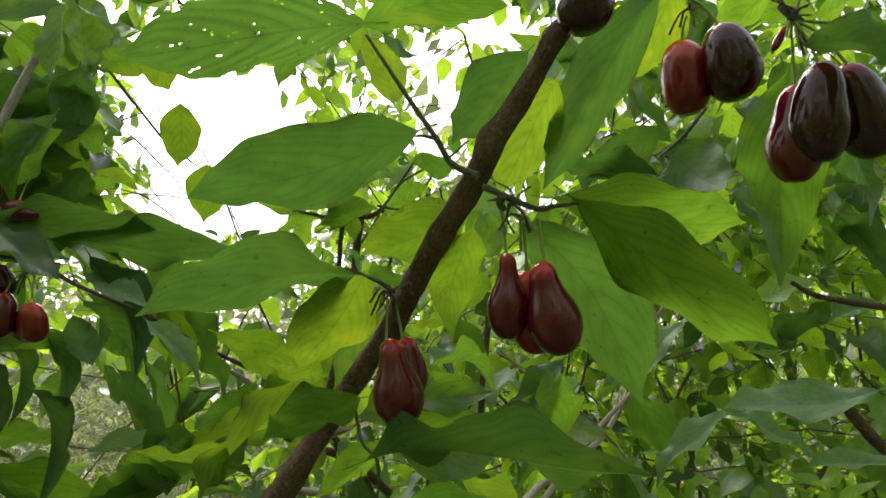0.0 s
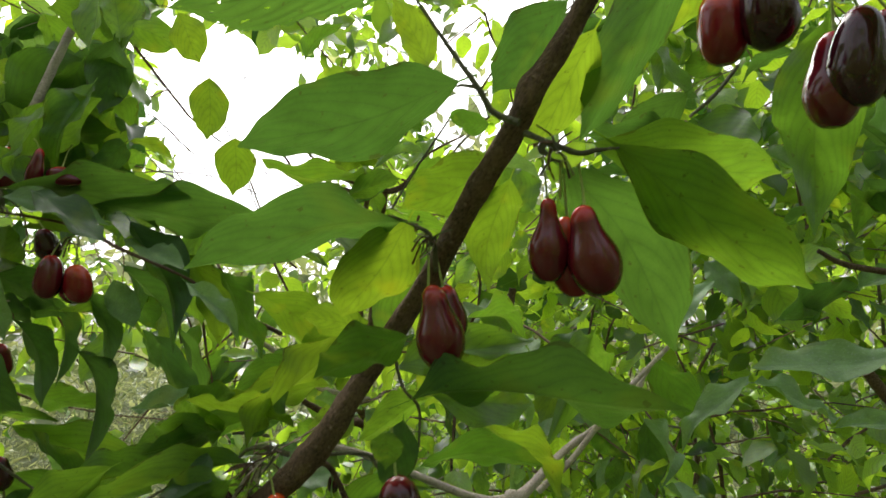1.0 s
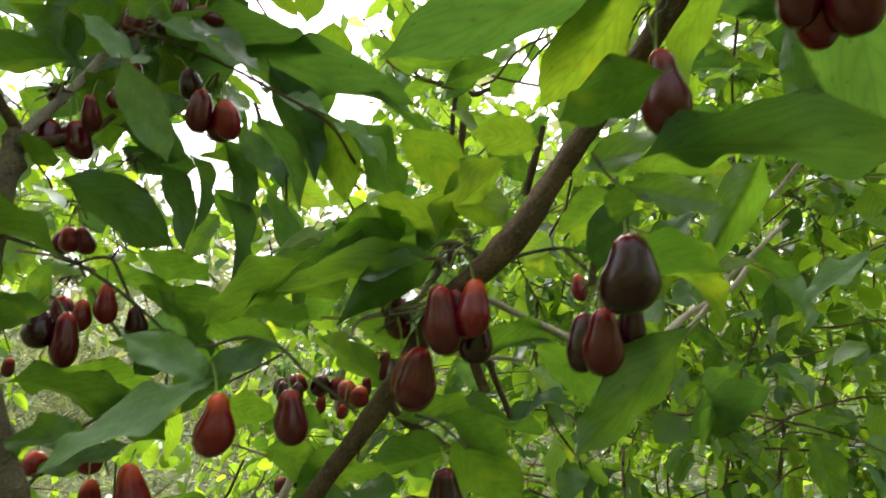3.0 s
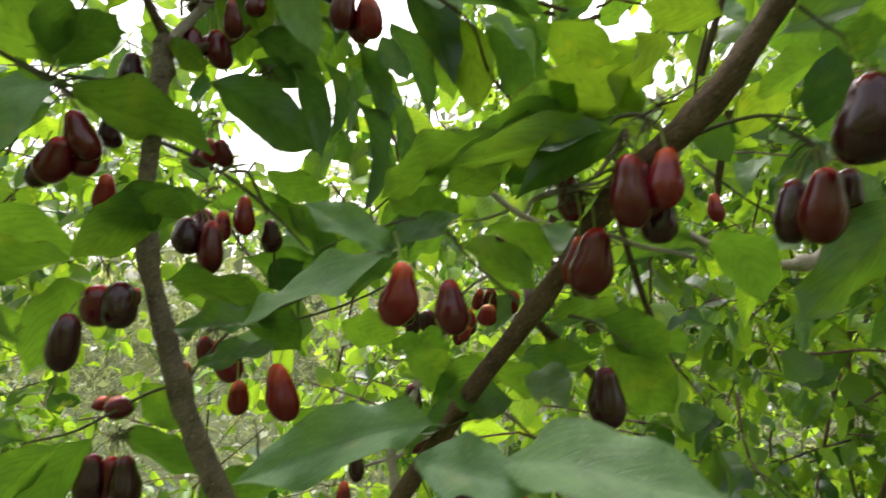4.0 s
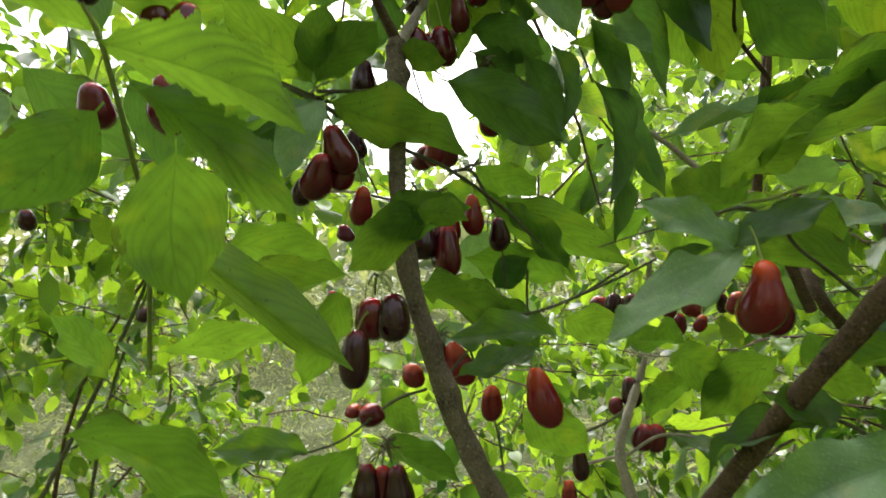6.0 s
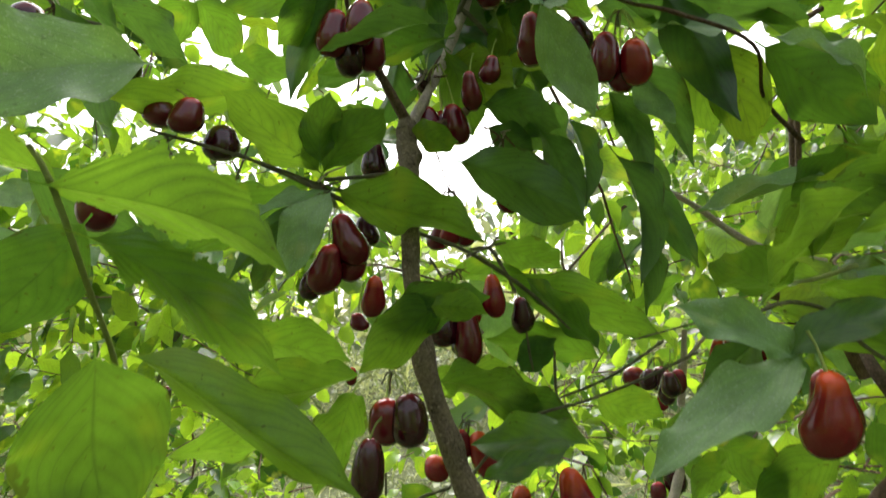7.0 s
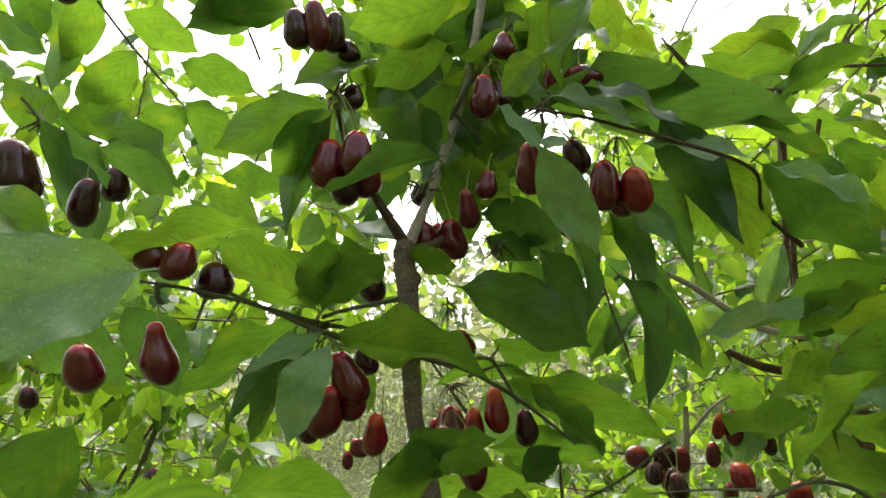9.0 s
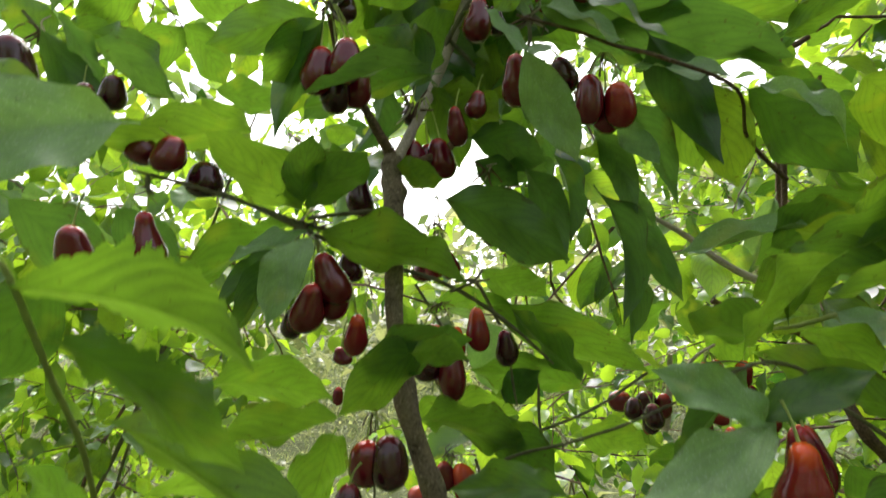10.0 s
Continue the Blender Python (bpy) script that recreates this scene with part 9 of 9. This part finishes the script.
leaf(back, (0.1319, 0.4821, 1.7603), (0.1474, 0.5234, 1.7371), (-0.43, 0.90, 1.57), 5, mat=LEAF, width=0.86)
leaf(back, (0.1413, 0.5685, 1.7215), (0.0970, 0.5847, 1.7084), (0.28, 0.37, 0.90), 7, mat=LEAF, width=0.88)
leaf(back, (0.3412, 0.6608, 1.6343), (0.3742, 0.7144, 1.6165), (-0.03, 0.29, 0.58), 4, mat=LEAF_DARK_SHADED, width=1.07)
leaf(back, (0.3233, 0.4777, 1.6407), (0.3112, 0.4320, 1.6093), (0.33, 0.67, 0.61), 9, mat=LEAF_DARK_SHADED, width=0.92)
leaf(back, (0.3399, 0.5854, 1.7836), (0.2898, 0.6011, 1.7513), (0.16, 0.56, 0.85), 4, mat=LEAF_DARK_SHADED, width=0.88)
leaf(back, (0.1554, 0.4065, 1.6596), (0.1117, 0.4450, 1.6328), (0.09, 0.53, 0.67), 5, mat=LEAF_DARK_SHADED, width=0.95)
leaf(back, (0.2871, 0.4340, 1.7045), (0.2876, 0.4476, 1.6442), (-0.23, 0.28, 0.74), 4, mat=LEAF, width=1.02)
leaf(back, (0.4252, 0.6199, 1.6982), (0.4702, 0.6209, 1.6429), (-0.47, 1.04, 0.34), 0, mat=LEAF_DARK_SHADED, width=0.98)
leaf(back, (0.4043, 0.5449, 1.8231), (0.4567, 0.5644, 1.8006), (0.10, 0.46, 0.99), 11, mat=LEAF_DARK_SHADED, width=1.14)
leaf(back, (0.1101, 0.5600, 1.6070), (0.1622, 0.5797, 1.5708), (-0.14, 0.46, 0.83), 1, mat=LEAF_DARK_SHADED, width=1.08)
leaf(back, (0.2696, 0.5883, 1.7713), (0.2188, 0.5672, 1.7618), (-0.01, 0.83, 0.72), 3, mat=LEAF, width=0.97)
leaf(back, (0.2628, 0.4086, 1.6487), (0.2834, 0.3879, 1.5833), (-0.06, 0.39, 1.10), 9, mat=LEAF_DARK_SHADED, width=0.90)
leaf(back, (0.3116, 0.5546, 1.8433), (0.3566, 0.5434, 1.8287), (0.24, 0.31, 0.98), 0, mat=LEAF_DARK_SHADED, width=0.90)
leaf(back, (0.1752, 0.4918, 1.6538), (0.1971, 0.4913, 1.5831), (0.10, 0.15, 0.98), 3, mat=LEAF_DARK_SHADED, width=1.00)
leaf(back, (0.2154, 0.5404, 1.8122), (0.2326, 0.5435, 1.7582), (0.35, 0.54, 0.89), 7, mat=LEAF_DARK_SHADED, width=1.13)
leaf(back, (0.3685, 0.5352, 1.7282), (0.3524, 0.5481, 1.6625), (-0.20, 0.58, 0.33), 3, mat=LEAF_DARK_SHADED, width=0.98)
leaf(back, (0.1801, 0.4459, 1.6522), (0.1913, 0.3897, 1.6104), (-0.38, 0.60, 0.71), 13, mat=LEAF, width=1.03)
leaf(back, (0.1382, 0.4166, 1.7619), (0.1878, 0.4024, 1.7402), (-0.23, 0.23, 0.79), 5, mat=LEAF_DARK_SHADED, width=0.95)
leaf(back, (0.2306, 0.5251, 1.8345), (0.2748, 0.5393, 1.7895), (-0.26, 0.69, 0.75), 12, mat=LEAF_DARK_SHADED, width=1.13)
leaf(back, (0.3025, 0.4453, 1.5996), (0.3239, 0.4996, 1.5696), (0.38, 0.56, 0.78), 9, mat=LEAF, width=1.05)
leaf(back, (0.1219, 0.5771, 1.8103), (0.1706, 0.5952, 1.7636), (0.13, 0.61, 0.06), 6, mat=LEAF, width=1.09)
leaf(back, (0.1153, 0.4706, 1.5934), (0.0813, 0.4276, 1.5802), (0.29, 0.46, 0.87), 2, mat=LEAF, width=1.12)
leaf(back, (0.2052, 0.5670, 1.7986), (0.1963, 0.5830, 1.7348), (0.15, 0.34, 0.62), 9, mat=LEAF, width=1.08)
leaf(back, (0.3793, 0.6226, 1.6451), (0.3301, 0.6279, 1.6016), (-0.38, 0.32, 0.77), 3, mat=LEAF_DARK_SHADED, width=1.02)
leaf(back, (0.3128, 0.6558, 1.7086), (0.2518, 0.6860, 1.7346), (0.13, 0.61, 0.57), 6, mat=LEAF_DARK_SHADED, width=1.00)
leaf(back, (0.3035, 0.4507, 1.6088), (0.3410, 0.4493, 1.5497), (0.30, 0.88, 0.98), 9, mat=LEAF_DARK_SHADED, width=0.95)
leaf(back, (0.3128, 0.5376, 1.6962), (0.2669, 0.5368, 1.6411), (-0.36, 0.12, 0.84), 13, mat=LEAF, width=1.14)
leaf(back, (0.2091, 0.5709, 1.6402), (0.2653, 0.5567, 1.6043), (-0.43, 0.89, 0.95), 7, mat=LEAF_DARK_SHADED, width=1.04)
leaf(back, (0.1857, 0.5550, 1.8620), (0.1226, 0.5443, 1.8349), (0.40, 0.36, 0.58), 4, mat=LEAF, width=0.90)
leaf(back, (0.1378, 0.4233, 1.7042), (0.1652, 0.4100, 1.6574), (-0.01, 0.18, 1.52), 5, mat=LEAF_DARK_SHADED, width=0.96)
leaf(back, (0.2451, 0.4581, 1.7810), (0.3034, 0.4407, 1.7675), (-0.46, 0.78, 1.21), 0, mat=LEAF, width=0.85)
leaf(back, (0.1201, 0.5814, 1.6435), (0.1767, 0.5369, 1.6343), (-0.62, 0.47, 0.51), 8, mat=LEAF_DARK_SHADED, width=0.92)
leaf(back, (0.2278, 0.4568, 1.7923), (0.1634, 0.4335, 1.7881), (-0.12, 0.12, 1.15), 1, mat=LEAF_DARK_SHADED, width=0.90)
leaf(back, (0.2991, 0.5851, 1.7175), (0.2430, 0.6011, 1.6742), (0.22, 0.74, 0.85), 12, mat=LEAF_DARK_SHADED, width=0.89)
leaf(back, (0.4714, 0.6264, 1.7795), (0.5150, 0.5806, 1.7860), (-0.05, 0.09, 0.98), 6, mat=LEAF_DARK_SHADED, width=1.06)
leaf(back, (0.1930, 0.5003, 1.8043), (0.1615, 0.4578, 1.7985), (-0.01, 0.65, 0.51), 10, mat=LEAF_DARK_SHADED, width=1.13)
leaf(back, (0.1786, 0.6316, 1.8306), (0.2203, 0.5967, 1.7839), (-0.40, 0.34, 1.10), 1, mat=LEAF_DARK_SHADED, width=1.14)
leaf(back, (-0.3047, 0.4739, 1.6928), (-0.3621, 0.5094, 1.6616), (0.13, 1.08, 1.26), 8, mat=LEAF_DARK_SHADED, width=1.03)
leaf(back, (-0.3958, 0.4451, 1.6247), (-0.3566, 0.4672, 1.5871), (0.20, 0.07, 0.64), 4, mat=LEAF, width=1.13)
leaf(back, (-0.3521, 0.4462, 1.7506), (-0.3636, 0.5088, 1.7152), (0.10, 0.99, 0.69), 2, mat=LEAF, width=0.90)
leaf(back, (-0.3700, 0.4622, 1.6430), (-0.3348, 0.4997, 1.6212), (-0.29, 0.18, 0.44), 8, mat=LEAF_DARK_SHADED, width=0.96)
leaf(back, (-0.4254, 0.5545, 1.6951), (-0.4565, 0.5451, 1.6374), (0.21, 0.05, 0.72), 10, mat=LEAF_DARK_SHADED, width=0.94)
leaf(back, (-0.4222, 0.5365, 1.7081), (-0.4567, 0.5642, 1.6793), (-0.02, 0.84, 0.52), 8, mat=LEAF_DARK_SHADED, width=1.02)
leaf(back, (-0.3917, 0.5501, 1.7274), (-0.4018, 0.5902, 1.7056), (0.14, 0.50, 0.59), 2, mat=LEAF, width=0.94)
leaf(back, (-0.3434, 0.4493, 1.7318), (-0.3373, 0.4421, 1.6596), (-0.06, 0.64, 0.38), 13, mat=LEAF, width=0.88)
leaf(back, (-0.4589, 0.5018, 1.7639), (-0.4124, 0.5318, 1.7306), (0.09, 0.51, 0.61), 4, mat=LEAF_DARK_SHADED, width=1.13)
leaf(back, (-0.4168, 0.5336, 1.6812), (-0.4103, 0.5497, 1.6246), (-0.37, 0.58, 0.94), 3, mat=LEAF_DARK_SHADED, width=0.85)
leaf(back, (-0.3459, 0.4123, 1.6623), (-0.2996, 0.4415, 1.7052), (0.22, 1.00, 0.87), 13, mat=LEAF, width=1.03)
leaf(back, (-0.3885, 0.5556, 1.6478), (-0.4191, 0.5767, 1.6865), (-0.33, 0.37, 1.22), 7, mat=LEAF_DARK_SHADED, width=1.15)
leaf(back, (-0.3487, 0.4006, 1.5963), (-0.3461, 0.3855, 1.5457), (-0.05, 0.33, 0.73), 5, mat=LEAF_DARK_SHADED, width=0.88)
leaf(back, (-0.3390, 0.4537, 1.6612), (-0.3732, 0.4696, 1.6278), (0.16, 0.56, 1.10), 1, mat=LEAF, width=0.91)
leaf(back, (-0.3149, 0.4204, 1.6635), (-0.2888, 0.4510, 1.6095), (0.29, 0.16, 0.75), 10, mat=LEAF, width=1.02)
leaf(back, (-0.3154, 0.4941, 1.7760), (-0.3102, 0.4889, 1.7179), (0.04, 0.21, 0.92), 1, mat=LEAF, width=1.00)
leaf(back, (-0.3663, 0.4635, 1.7340), (-0.3383, 0.4555, 1.6947), (-0.02, 0.84, 0.09), 7, mat=LEAF, width=1.14)
leaf(back, (-0.3879, 0.4460, 1.7052), (-0.4474, 0.4719, 1.6786), (-0.35, 0.95, 1.25), 7, mat=LEAF_DARK_SHADED, width=0.91)
leaf(back, (-0.3772, 0.4758, 1.6788), (-0.3819, 0.4809, 1.6081), (0.30, 0.33, 0.36), 2, mat=LEAF, width=1.04)
leaf(back, (-0.3957, 0.4817, 1.6637), (-0.4076, 0.4345, 1.6220), (0.02, -0.04, 0.54), 8, mat=LEAF_DARK_SHADED, width=1.06)
leaf(back, (-0.3377, 0.4557, 1.6888), (-0.3038, 0.4977, 1.6683), (0.13, -0.10, 0.81), 6, mat=LEAF, width=0.93)
leaf(back, (-0.2857, 0.4760, 1.6113), (-0.3113, 0.4389, 1.5531), (-0.29, 0.72, 1.19), 9, mat=LEAF_DARK_SHADED, width=1.09)
leaf(back, (-0.2808, 0.4394, 1.7156), (-0.3208, 0.4317, 1.6832), (0.34, 0.31, 0.84), 9, mat=LEAF_DARK_SHADED, width=0.87)
leaf(back, (-0.4138, 0.5399, 1.8022), (-0.4580, 0.5441, 1.7823), (-0.21, 0.47, 1.04), 0, mat=LEAF_DARK_SHADED, width=0.90)
leaf(back, (-0.2436, 0.3961, 1.6231), (-0.2830, 0.3998, 1.5949), (-0.14, 0.98, 0.90), 11, mat=LEAF_DARK_SHADED, width=0.99)
leaf(back, (-0.4118, 0.5608, 1.6728), (-0.4003, 0.5939, 1.6317), (0.06, 0.34, 0.95), 5, mat=LEAF_DARK_SHADED, width=0.92)
leaf(back, (-0.3587, 0.5246, 1.6486), (-0.3146, 0.5468, 1.6333), (-0.45, 0.58, 1.02), 1, mat=LEAF_DARK_SHADED, width=1.14)
leaf(back, (-0.3514, 0.5366, 1.7878), (-0.3590, 0.5586, 1.7473), (-0.10, 0.88, 1.52), 8, mat=LEAF, width=0.98)
leaf(back, (-0.3920, 0.5349, 1.7401), (-0.3387, 0.5116, 1.7116), (-0.33, 0.45, 0.44), 3, mat=LEAF, width=1.05)
leaf(back, (-0.2539, 0.3974, 1.6596), (-0.2896, 0.4399, 1.6253), (-0.18, 0.45, 1.02), 11, mat=LEAF, width=1.09)
leaf(back, (-0.3179, 0.4161, 1.6693), (-0.2769, 0.3920, 1.6215), (-0.43, 0.91, 1.06), 8, mat=LEAF_DARK_SHADED, width=0.91)
leaf(back, (-0.3266, 0.4879, 1.6705), (-0.3058, 0.4736, 1.6155), (-0.08, 0.78, 0.59), 3, mat=LEAF_DARK_SHADED, width=1.04)
leaf(back, (-0.2520, 0.3861, 1.6959), (-0.2630, 0.3948, 1.6445), (-0.08, 0.19, 0.62), 12, mat=LEAF_DARK_SHADED, width=0.97)
leaf(back, (-0.4280, 0.4964, 1.6394), (-0.4512, 0.4749, 1.6924), (0.40, 0.74, 0.73), 9, mat=LEAF_DARK_SHADED, width=1.08)
leaf(back, (-0.3522, 0.5017, 1.6040), (-0.2928, 0.4993, 1.5774), (-0.10, 0.35, 0.77), 4, mat=LEAF, width=1.13)
leaf(back, (-0.4356, 0.5381, 1.6872), (-0.4217, 0.5123, 1.6314), (0.12, 0.33, 1.09), 12, mat=LEAF_DARK_SHADED, width=1.12)
leaf(back, (-0.3035, 0.5480, 1.5830), (-0.3190, 0.5644, 1.5345), (0.29, 0.34, 1.17), 11, mat=LEAF_DARK_SHADED, width=1.09)
leaf(back, (-0.3512, 0.4303, 1.6339), (-0.3122, 0.4516, 1.6172), (-0.53, 0.28, 0.94), 3, mat=LEAF_DARK_SHADED, width=0.99)
leaf(back, (-0.3542, 0.4188, 1.6295), (-0.3209, 0.4183, 1.5967), (0.62, 0.40, 0.95), 13, mat=LEAF_DARK_SHADED, width=1.00)
leaf(back, (-0.3155, 0.5432, 1.6631), (-0.3555, 0.5659, 1.6504), (-0.44, 0.63, 0.75), 8, mat=LEAF, width=1.13)
leaf(back, (-0.2516, 0.4270, 1.5930), (-0.3076, 0.4070, 1.6019), (-0.18, 0.12, 0.97), 7, mat=LEAF, width=0.90)
leaf(back, (-0.3339, 0.4653, 1.6324), (-0.3476, 0.4737, 1.5872), (-0.09, 0.47, 0.45), 3, mat=LEAF_DARK_SHADED, width=0.98)
leaf(back, (-0.4179, 0.5215, 1.7108), (-0.4484, 0.4985, 1.6847), (0.09, 0.07, 0.71), 13, mat=LEAF_DARK_SHADED, width=1.06)
leaf(back, (-0.3616, 0.4495, 1.6203), (-0.3267, 0.4265, 1.5867), (-0.71, -0.00, 1.43), 12, mat=LEAF_DARK_SHADED, width=1.00)
leaf(back, (-0.3481, 0.4604, 1.6431), (-0.3690, 0.4227, 1.5865), (-0.34, 0.63, 0.69), 1, mat=LEAF_DARK_SHADED, width=1.06)
leaf(back, (-0.4119, 0.4666, 1.6151), (-0.4597, 0.4836, 1.5639), (0.55, 0.44, 0.80), 9, mat=LEAF_DARK_SHADED, width=1.09)
leaf(back, (-0.4791, 0.5469, 1.6902), (-0.5316, 0.5422, 1.6515), (0.42, 0.52, 0.22), 5, mat=LEAF_DARK_SHADED, width=0.99)
leaf(back, (-0.3132, 0.5231, 1.5532), (-0.3056, 0.5320, 1.4915), (0.64, 0.39, 1.13), 11, mat=LEAF_DARK_SHADED, width=0.85)
leaf(back, (-0.3561, 0.4896, 1.6898), (-0.3800, 0.5478, 1.6529), (-0.04, 0.32, 1.44), 6, mat=LEAF_DARK_SHADED, width=1.14)
leaf(back, (-0.3127, 0.4857, 1.6305), (-0.3091, 0.5127, 1.5763), (0.25, -0.21, 1.09), 3, mat=LEAF_DARK_SHADED, width=1.11)
leaf(back, (-0.4048, 0.5457, 1.7086), (-0.3750, 0.5303, 1.6678), (-0.66, 0.37, 0.86), 3, mat=LEAF_DARK_SHADED, width=0.88)
leaf(back, (-0.4237, 0.5526, 1.6994), (-0.4038, 0.5094, 1.6892), (0.32, 0.57, 0.76), 4, mat=LEAF_DARK_SHADED, width=1.01)
cherry(back, (-0.2475, 0.5206, 1.3510), (-0.2477, 0.5208, 1.3344), "dark", 0.2, (-0.2454, 0.5231, 1.3604), width=1.31)
cherry(back, (-0.2339, 0.5244, 1.3462), (-0.2364, 0.5241, 1.3226), "dark", 0.4, (-0.2385, 0.5251, 1.3556), width=0.91)
cherry(back, (-0.1877, 0.5165, 1.3501), (-0.1905, 0.5160, 1.3310), "red", 0.2, (-0.1845, 0.5194, 1.3559), width=1.47)
cherry(back, (-0.1962, 0.5351, 1.3328), (-0.1977, 0.5349, 1.3149), "deep", 0.2, None, width=0.95)
cherry(back, (-0.2283, 0.5169, 1.2470), (-0.2311, 0.5164, 1.2253), "deep", 0.2, (-0.2229, 0.5204, 1.2512), width=1.39)
cherry(back, (-0.2207, 0.5191, 1.2470), (-0.2208, 0.5193, 1.2238), "deep", 0.2, (-0.2220, 0.5207, 1.2512), width=1.19)
cherry(back, (-0.2896, 0.5108, 1.1999), (-0.2875, 0.5117, 1.1753), "red", 0.4, (-0.2922, 0.5121, 1.2040), width=0.87)
cherry(back, (-0.2790, 0.5135, 1.2259), (-0.2792, 0.5138, 1.1989), "dark", 0.4, None, width=0.86)
cherry(back, (-0.2989, 0.5085, 1.1834), (-0.2990, 0.5086, 1.1668), "dark", 0.2, None, width=1.41)
cherry(back, (-0.2379, 0.5450, 1.2790), (-0.2381, 0.5453, 1.2519), "dark", 0.4, (-0.2356, 0.5476, 1.2860), width=1.06)
cherry(back, (-0.2523, 0.5412, 1.2618), (-0.2500, 0.5420, 1.2471), "deep", 0.2, None, width=1.40)
cherry(back, (-0.3188, 0.5019, 1.2567), (-0.3180, 0.5023, 1.2435), "dark", 0.2, None, width=1.40)
cherry(back, (-0.1865, 0.5383, 1.2940), (-0.1889, 0.5379, 1.2751), "deep", 0.2, None, width=1.14)
cherry(back, (-0.1899, 0.6570, 1.3645), (-0.1935, 0.6601, 1.3400), "red", 0.2, (-0.1836, 0.6600, 1.3724), width=0.76)
cherry(back, (-0.1775, 0.6614, 1.3653), (-0.1809, 0.6661, 1.3325), "deep", 0.2, (-0.1812, 0.6609, 1.3721), width=0.82)
cherry(back, (-0.1542, 0.6702, 1.3630), (-0.1572, 0.6739, 1.3364), "red", 0.2, (-0.1516, 0.6717, 1.3718), width=1.08)
cherry(back, (-0.1478, 0.6877, 1.3386), (-0.1499, 0.6907, 1.3178), "dark", 0.2, None, width=0.99)
cherry(back, (-0.2644, 0.6341, 1.3420), (-0.2675, 0.6367, 1.3216), "deep", 0.2, (-0.2565, 0.6384, 1.3459), width=1.81)
cherry(back, (-0.2425, 0.6422, 1.3408), (-0.2461, 0.6453, 1.3168), "dark", 0.2, (-0.2367, 0.6454, 1.3465), width=1.40)
cherry(back, (-0.2283, 0.6480, 1.3373), (-0.2295, 0.6520, 1.3126), "deep", 0.2, (-0.2319, 0.6473, 1.3461), width=1.03)
cherry(back, (-0.1982, 0.6700, 1.3358), (-0.2017, 0.6729, 1.3124), "deep", 0.2, None, width=0.95)
cherry(back, (-0.2433, 0.6459, 1.3191), (-0.2439, 0.6494, 1.2985), "red", 0.2, None, width=0.89)
cherry(back, (-0.5402, 0.5855, 1.3562), (-0.5457, 0.5870, 1.3370), "deep", 0.2, None, width=0.93)
cherry(back, (-0.8109, 0.5979, 1.3419), (-0.8169, 0.5992, 1.3227), "dark", 0.2, (-0.8129, 0.5982, 1.3482), width=1.62)
cherry(back, (-0.8081, 0.4490, 1.4521), (-0.8122, 0.4496, 1.4298), "dark", 0.2, None, width=1.23)
leaf(back, (-0.2434, 0.3614, 1.4799), (-0.2384, 0.3718, 1.4082), (0.50, 0.80, 0.25), 11, mat=LEAF_DARK_SHADED, width=0.80)
leaf(back, (-0.2812, 0.3574, 1.5003), (-0.2645, 0.3658, 1.4444), (0.30, 0.90, 0.30), 4, mat=LEAF_DARK_SHADED, width=0.85)
leaf(back, (-0.2435, 0.3138, 1.5653), (-0.2027, 0.3138, 1.5386), (-0.10, -0.50, 0.85), 8, mat=LEAF, width=0.95)
leaf(back, (-0.1670, 0.3378, 1.5199), (-0.1341, 0.3391, 1.4821), (0.20, -0.60, 0.75), 7, mat=LEAF_WAXY_SHEEN, width=0.50)
leaf(back, (-0.3845, 0.4459, 1.4247), (-0.3178, 0.4652, 1.4237), (-0.10, 0.50, 0.85), 0, mat=LEAF, width=0.85)
leaf(back, (-0.2300, 0.4105, 1.4926), (-0.2179, 0.4148, 1.4652), (0.20, 0.90, 0.30), 2, mat=LEAF_DARK_SHADED, width=0.80)
branch(back, [(-0.3926, 0.4527, 1.4461, 0.00100), (-0.3707, 0.4592, 1.4054, 0.00140), (-0.3575, 0.4623, 1.3861, 0.00140)], TWIG, "twig", seed=204, sides=7)
leaf(stem, (-0.4556, 0.2126, 1.5624), (-0.4580, 0.2369, 1.5401), (0.1, 0.8, 0.55), 1, mat=LEAF_DARK_SHADED, width=0.95)
leaf(stem, (-0.4506, 0.2263, 1.5549), (-0.4363, 0.2561, 1.5359), (-0.2, 0.75, 0.6), 8, mat=LEAF_DARK_SHADED, width=0.85)
leaf(stem, (-0.3145, 0.2934, 1.5400), (-0.3589, 0.2559, 1.5220), (0.0, 0.45, 0.9), 2, mat=LEAF_DARK_SHADED, width=0.7)



def spent_stalks():
    """Dry fruitless stalks left in the tufts from which several cherries hang."""
    rng = np.random.default_rng(77)
    left = list(STALK_TOPS)
    while left:
        parent, top = left[0]
        near = [q for q in left if q[0] == parent and (q[1] - top).length < 0.014]
        left = [q for q in left if q not in near]
        if len(near) < 2:
            continue
        hub = sum((q[1] for q in near), Vector()) / len(near)
        for k in range(5):
            out = Vector((rng.normal(0, 0.6), rng.normal(0, 0.6), -rng.uniform(0.3, 1.0))).normalized()
            far = hub + out * rng.uniform(0.006, 0.013)
            mid = 0.5 * (hub + far) + Vector((0, 0, 0.0025))
            branch(parent, [(*hub, 0.0006), (*mid, 0.0004), (*far, 0.0005)], (STALK, BARK, TWIG)[k % 3], "stalk", seed=500 + k, sides=5)


spent_stalks()
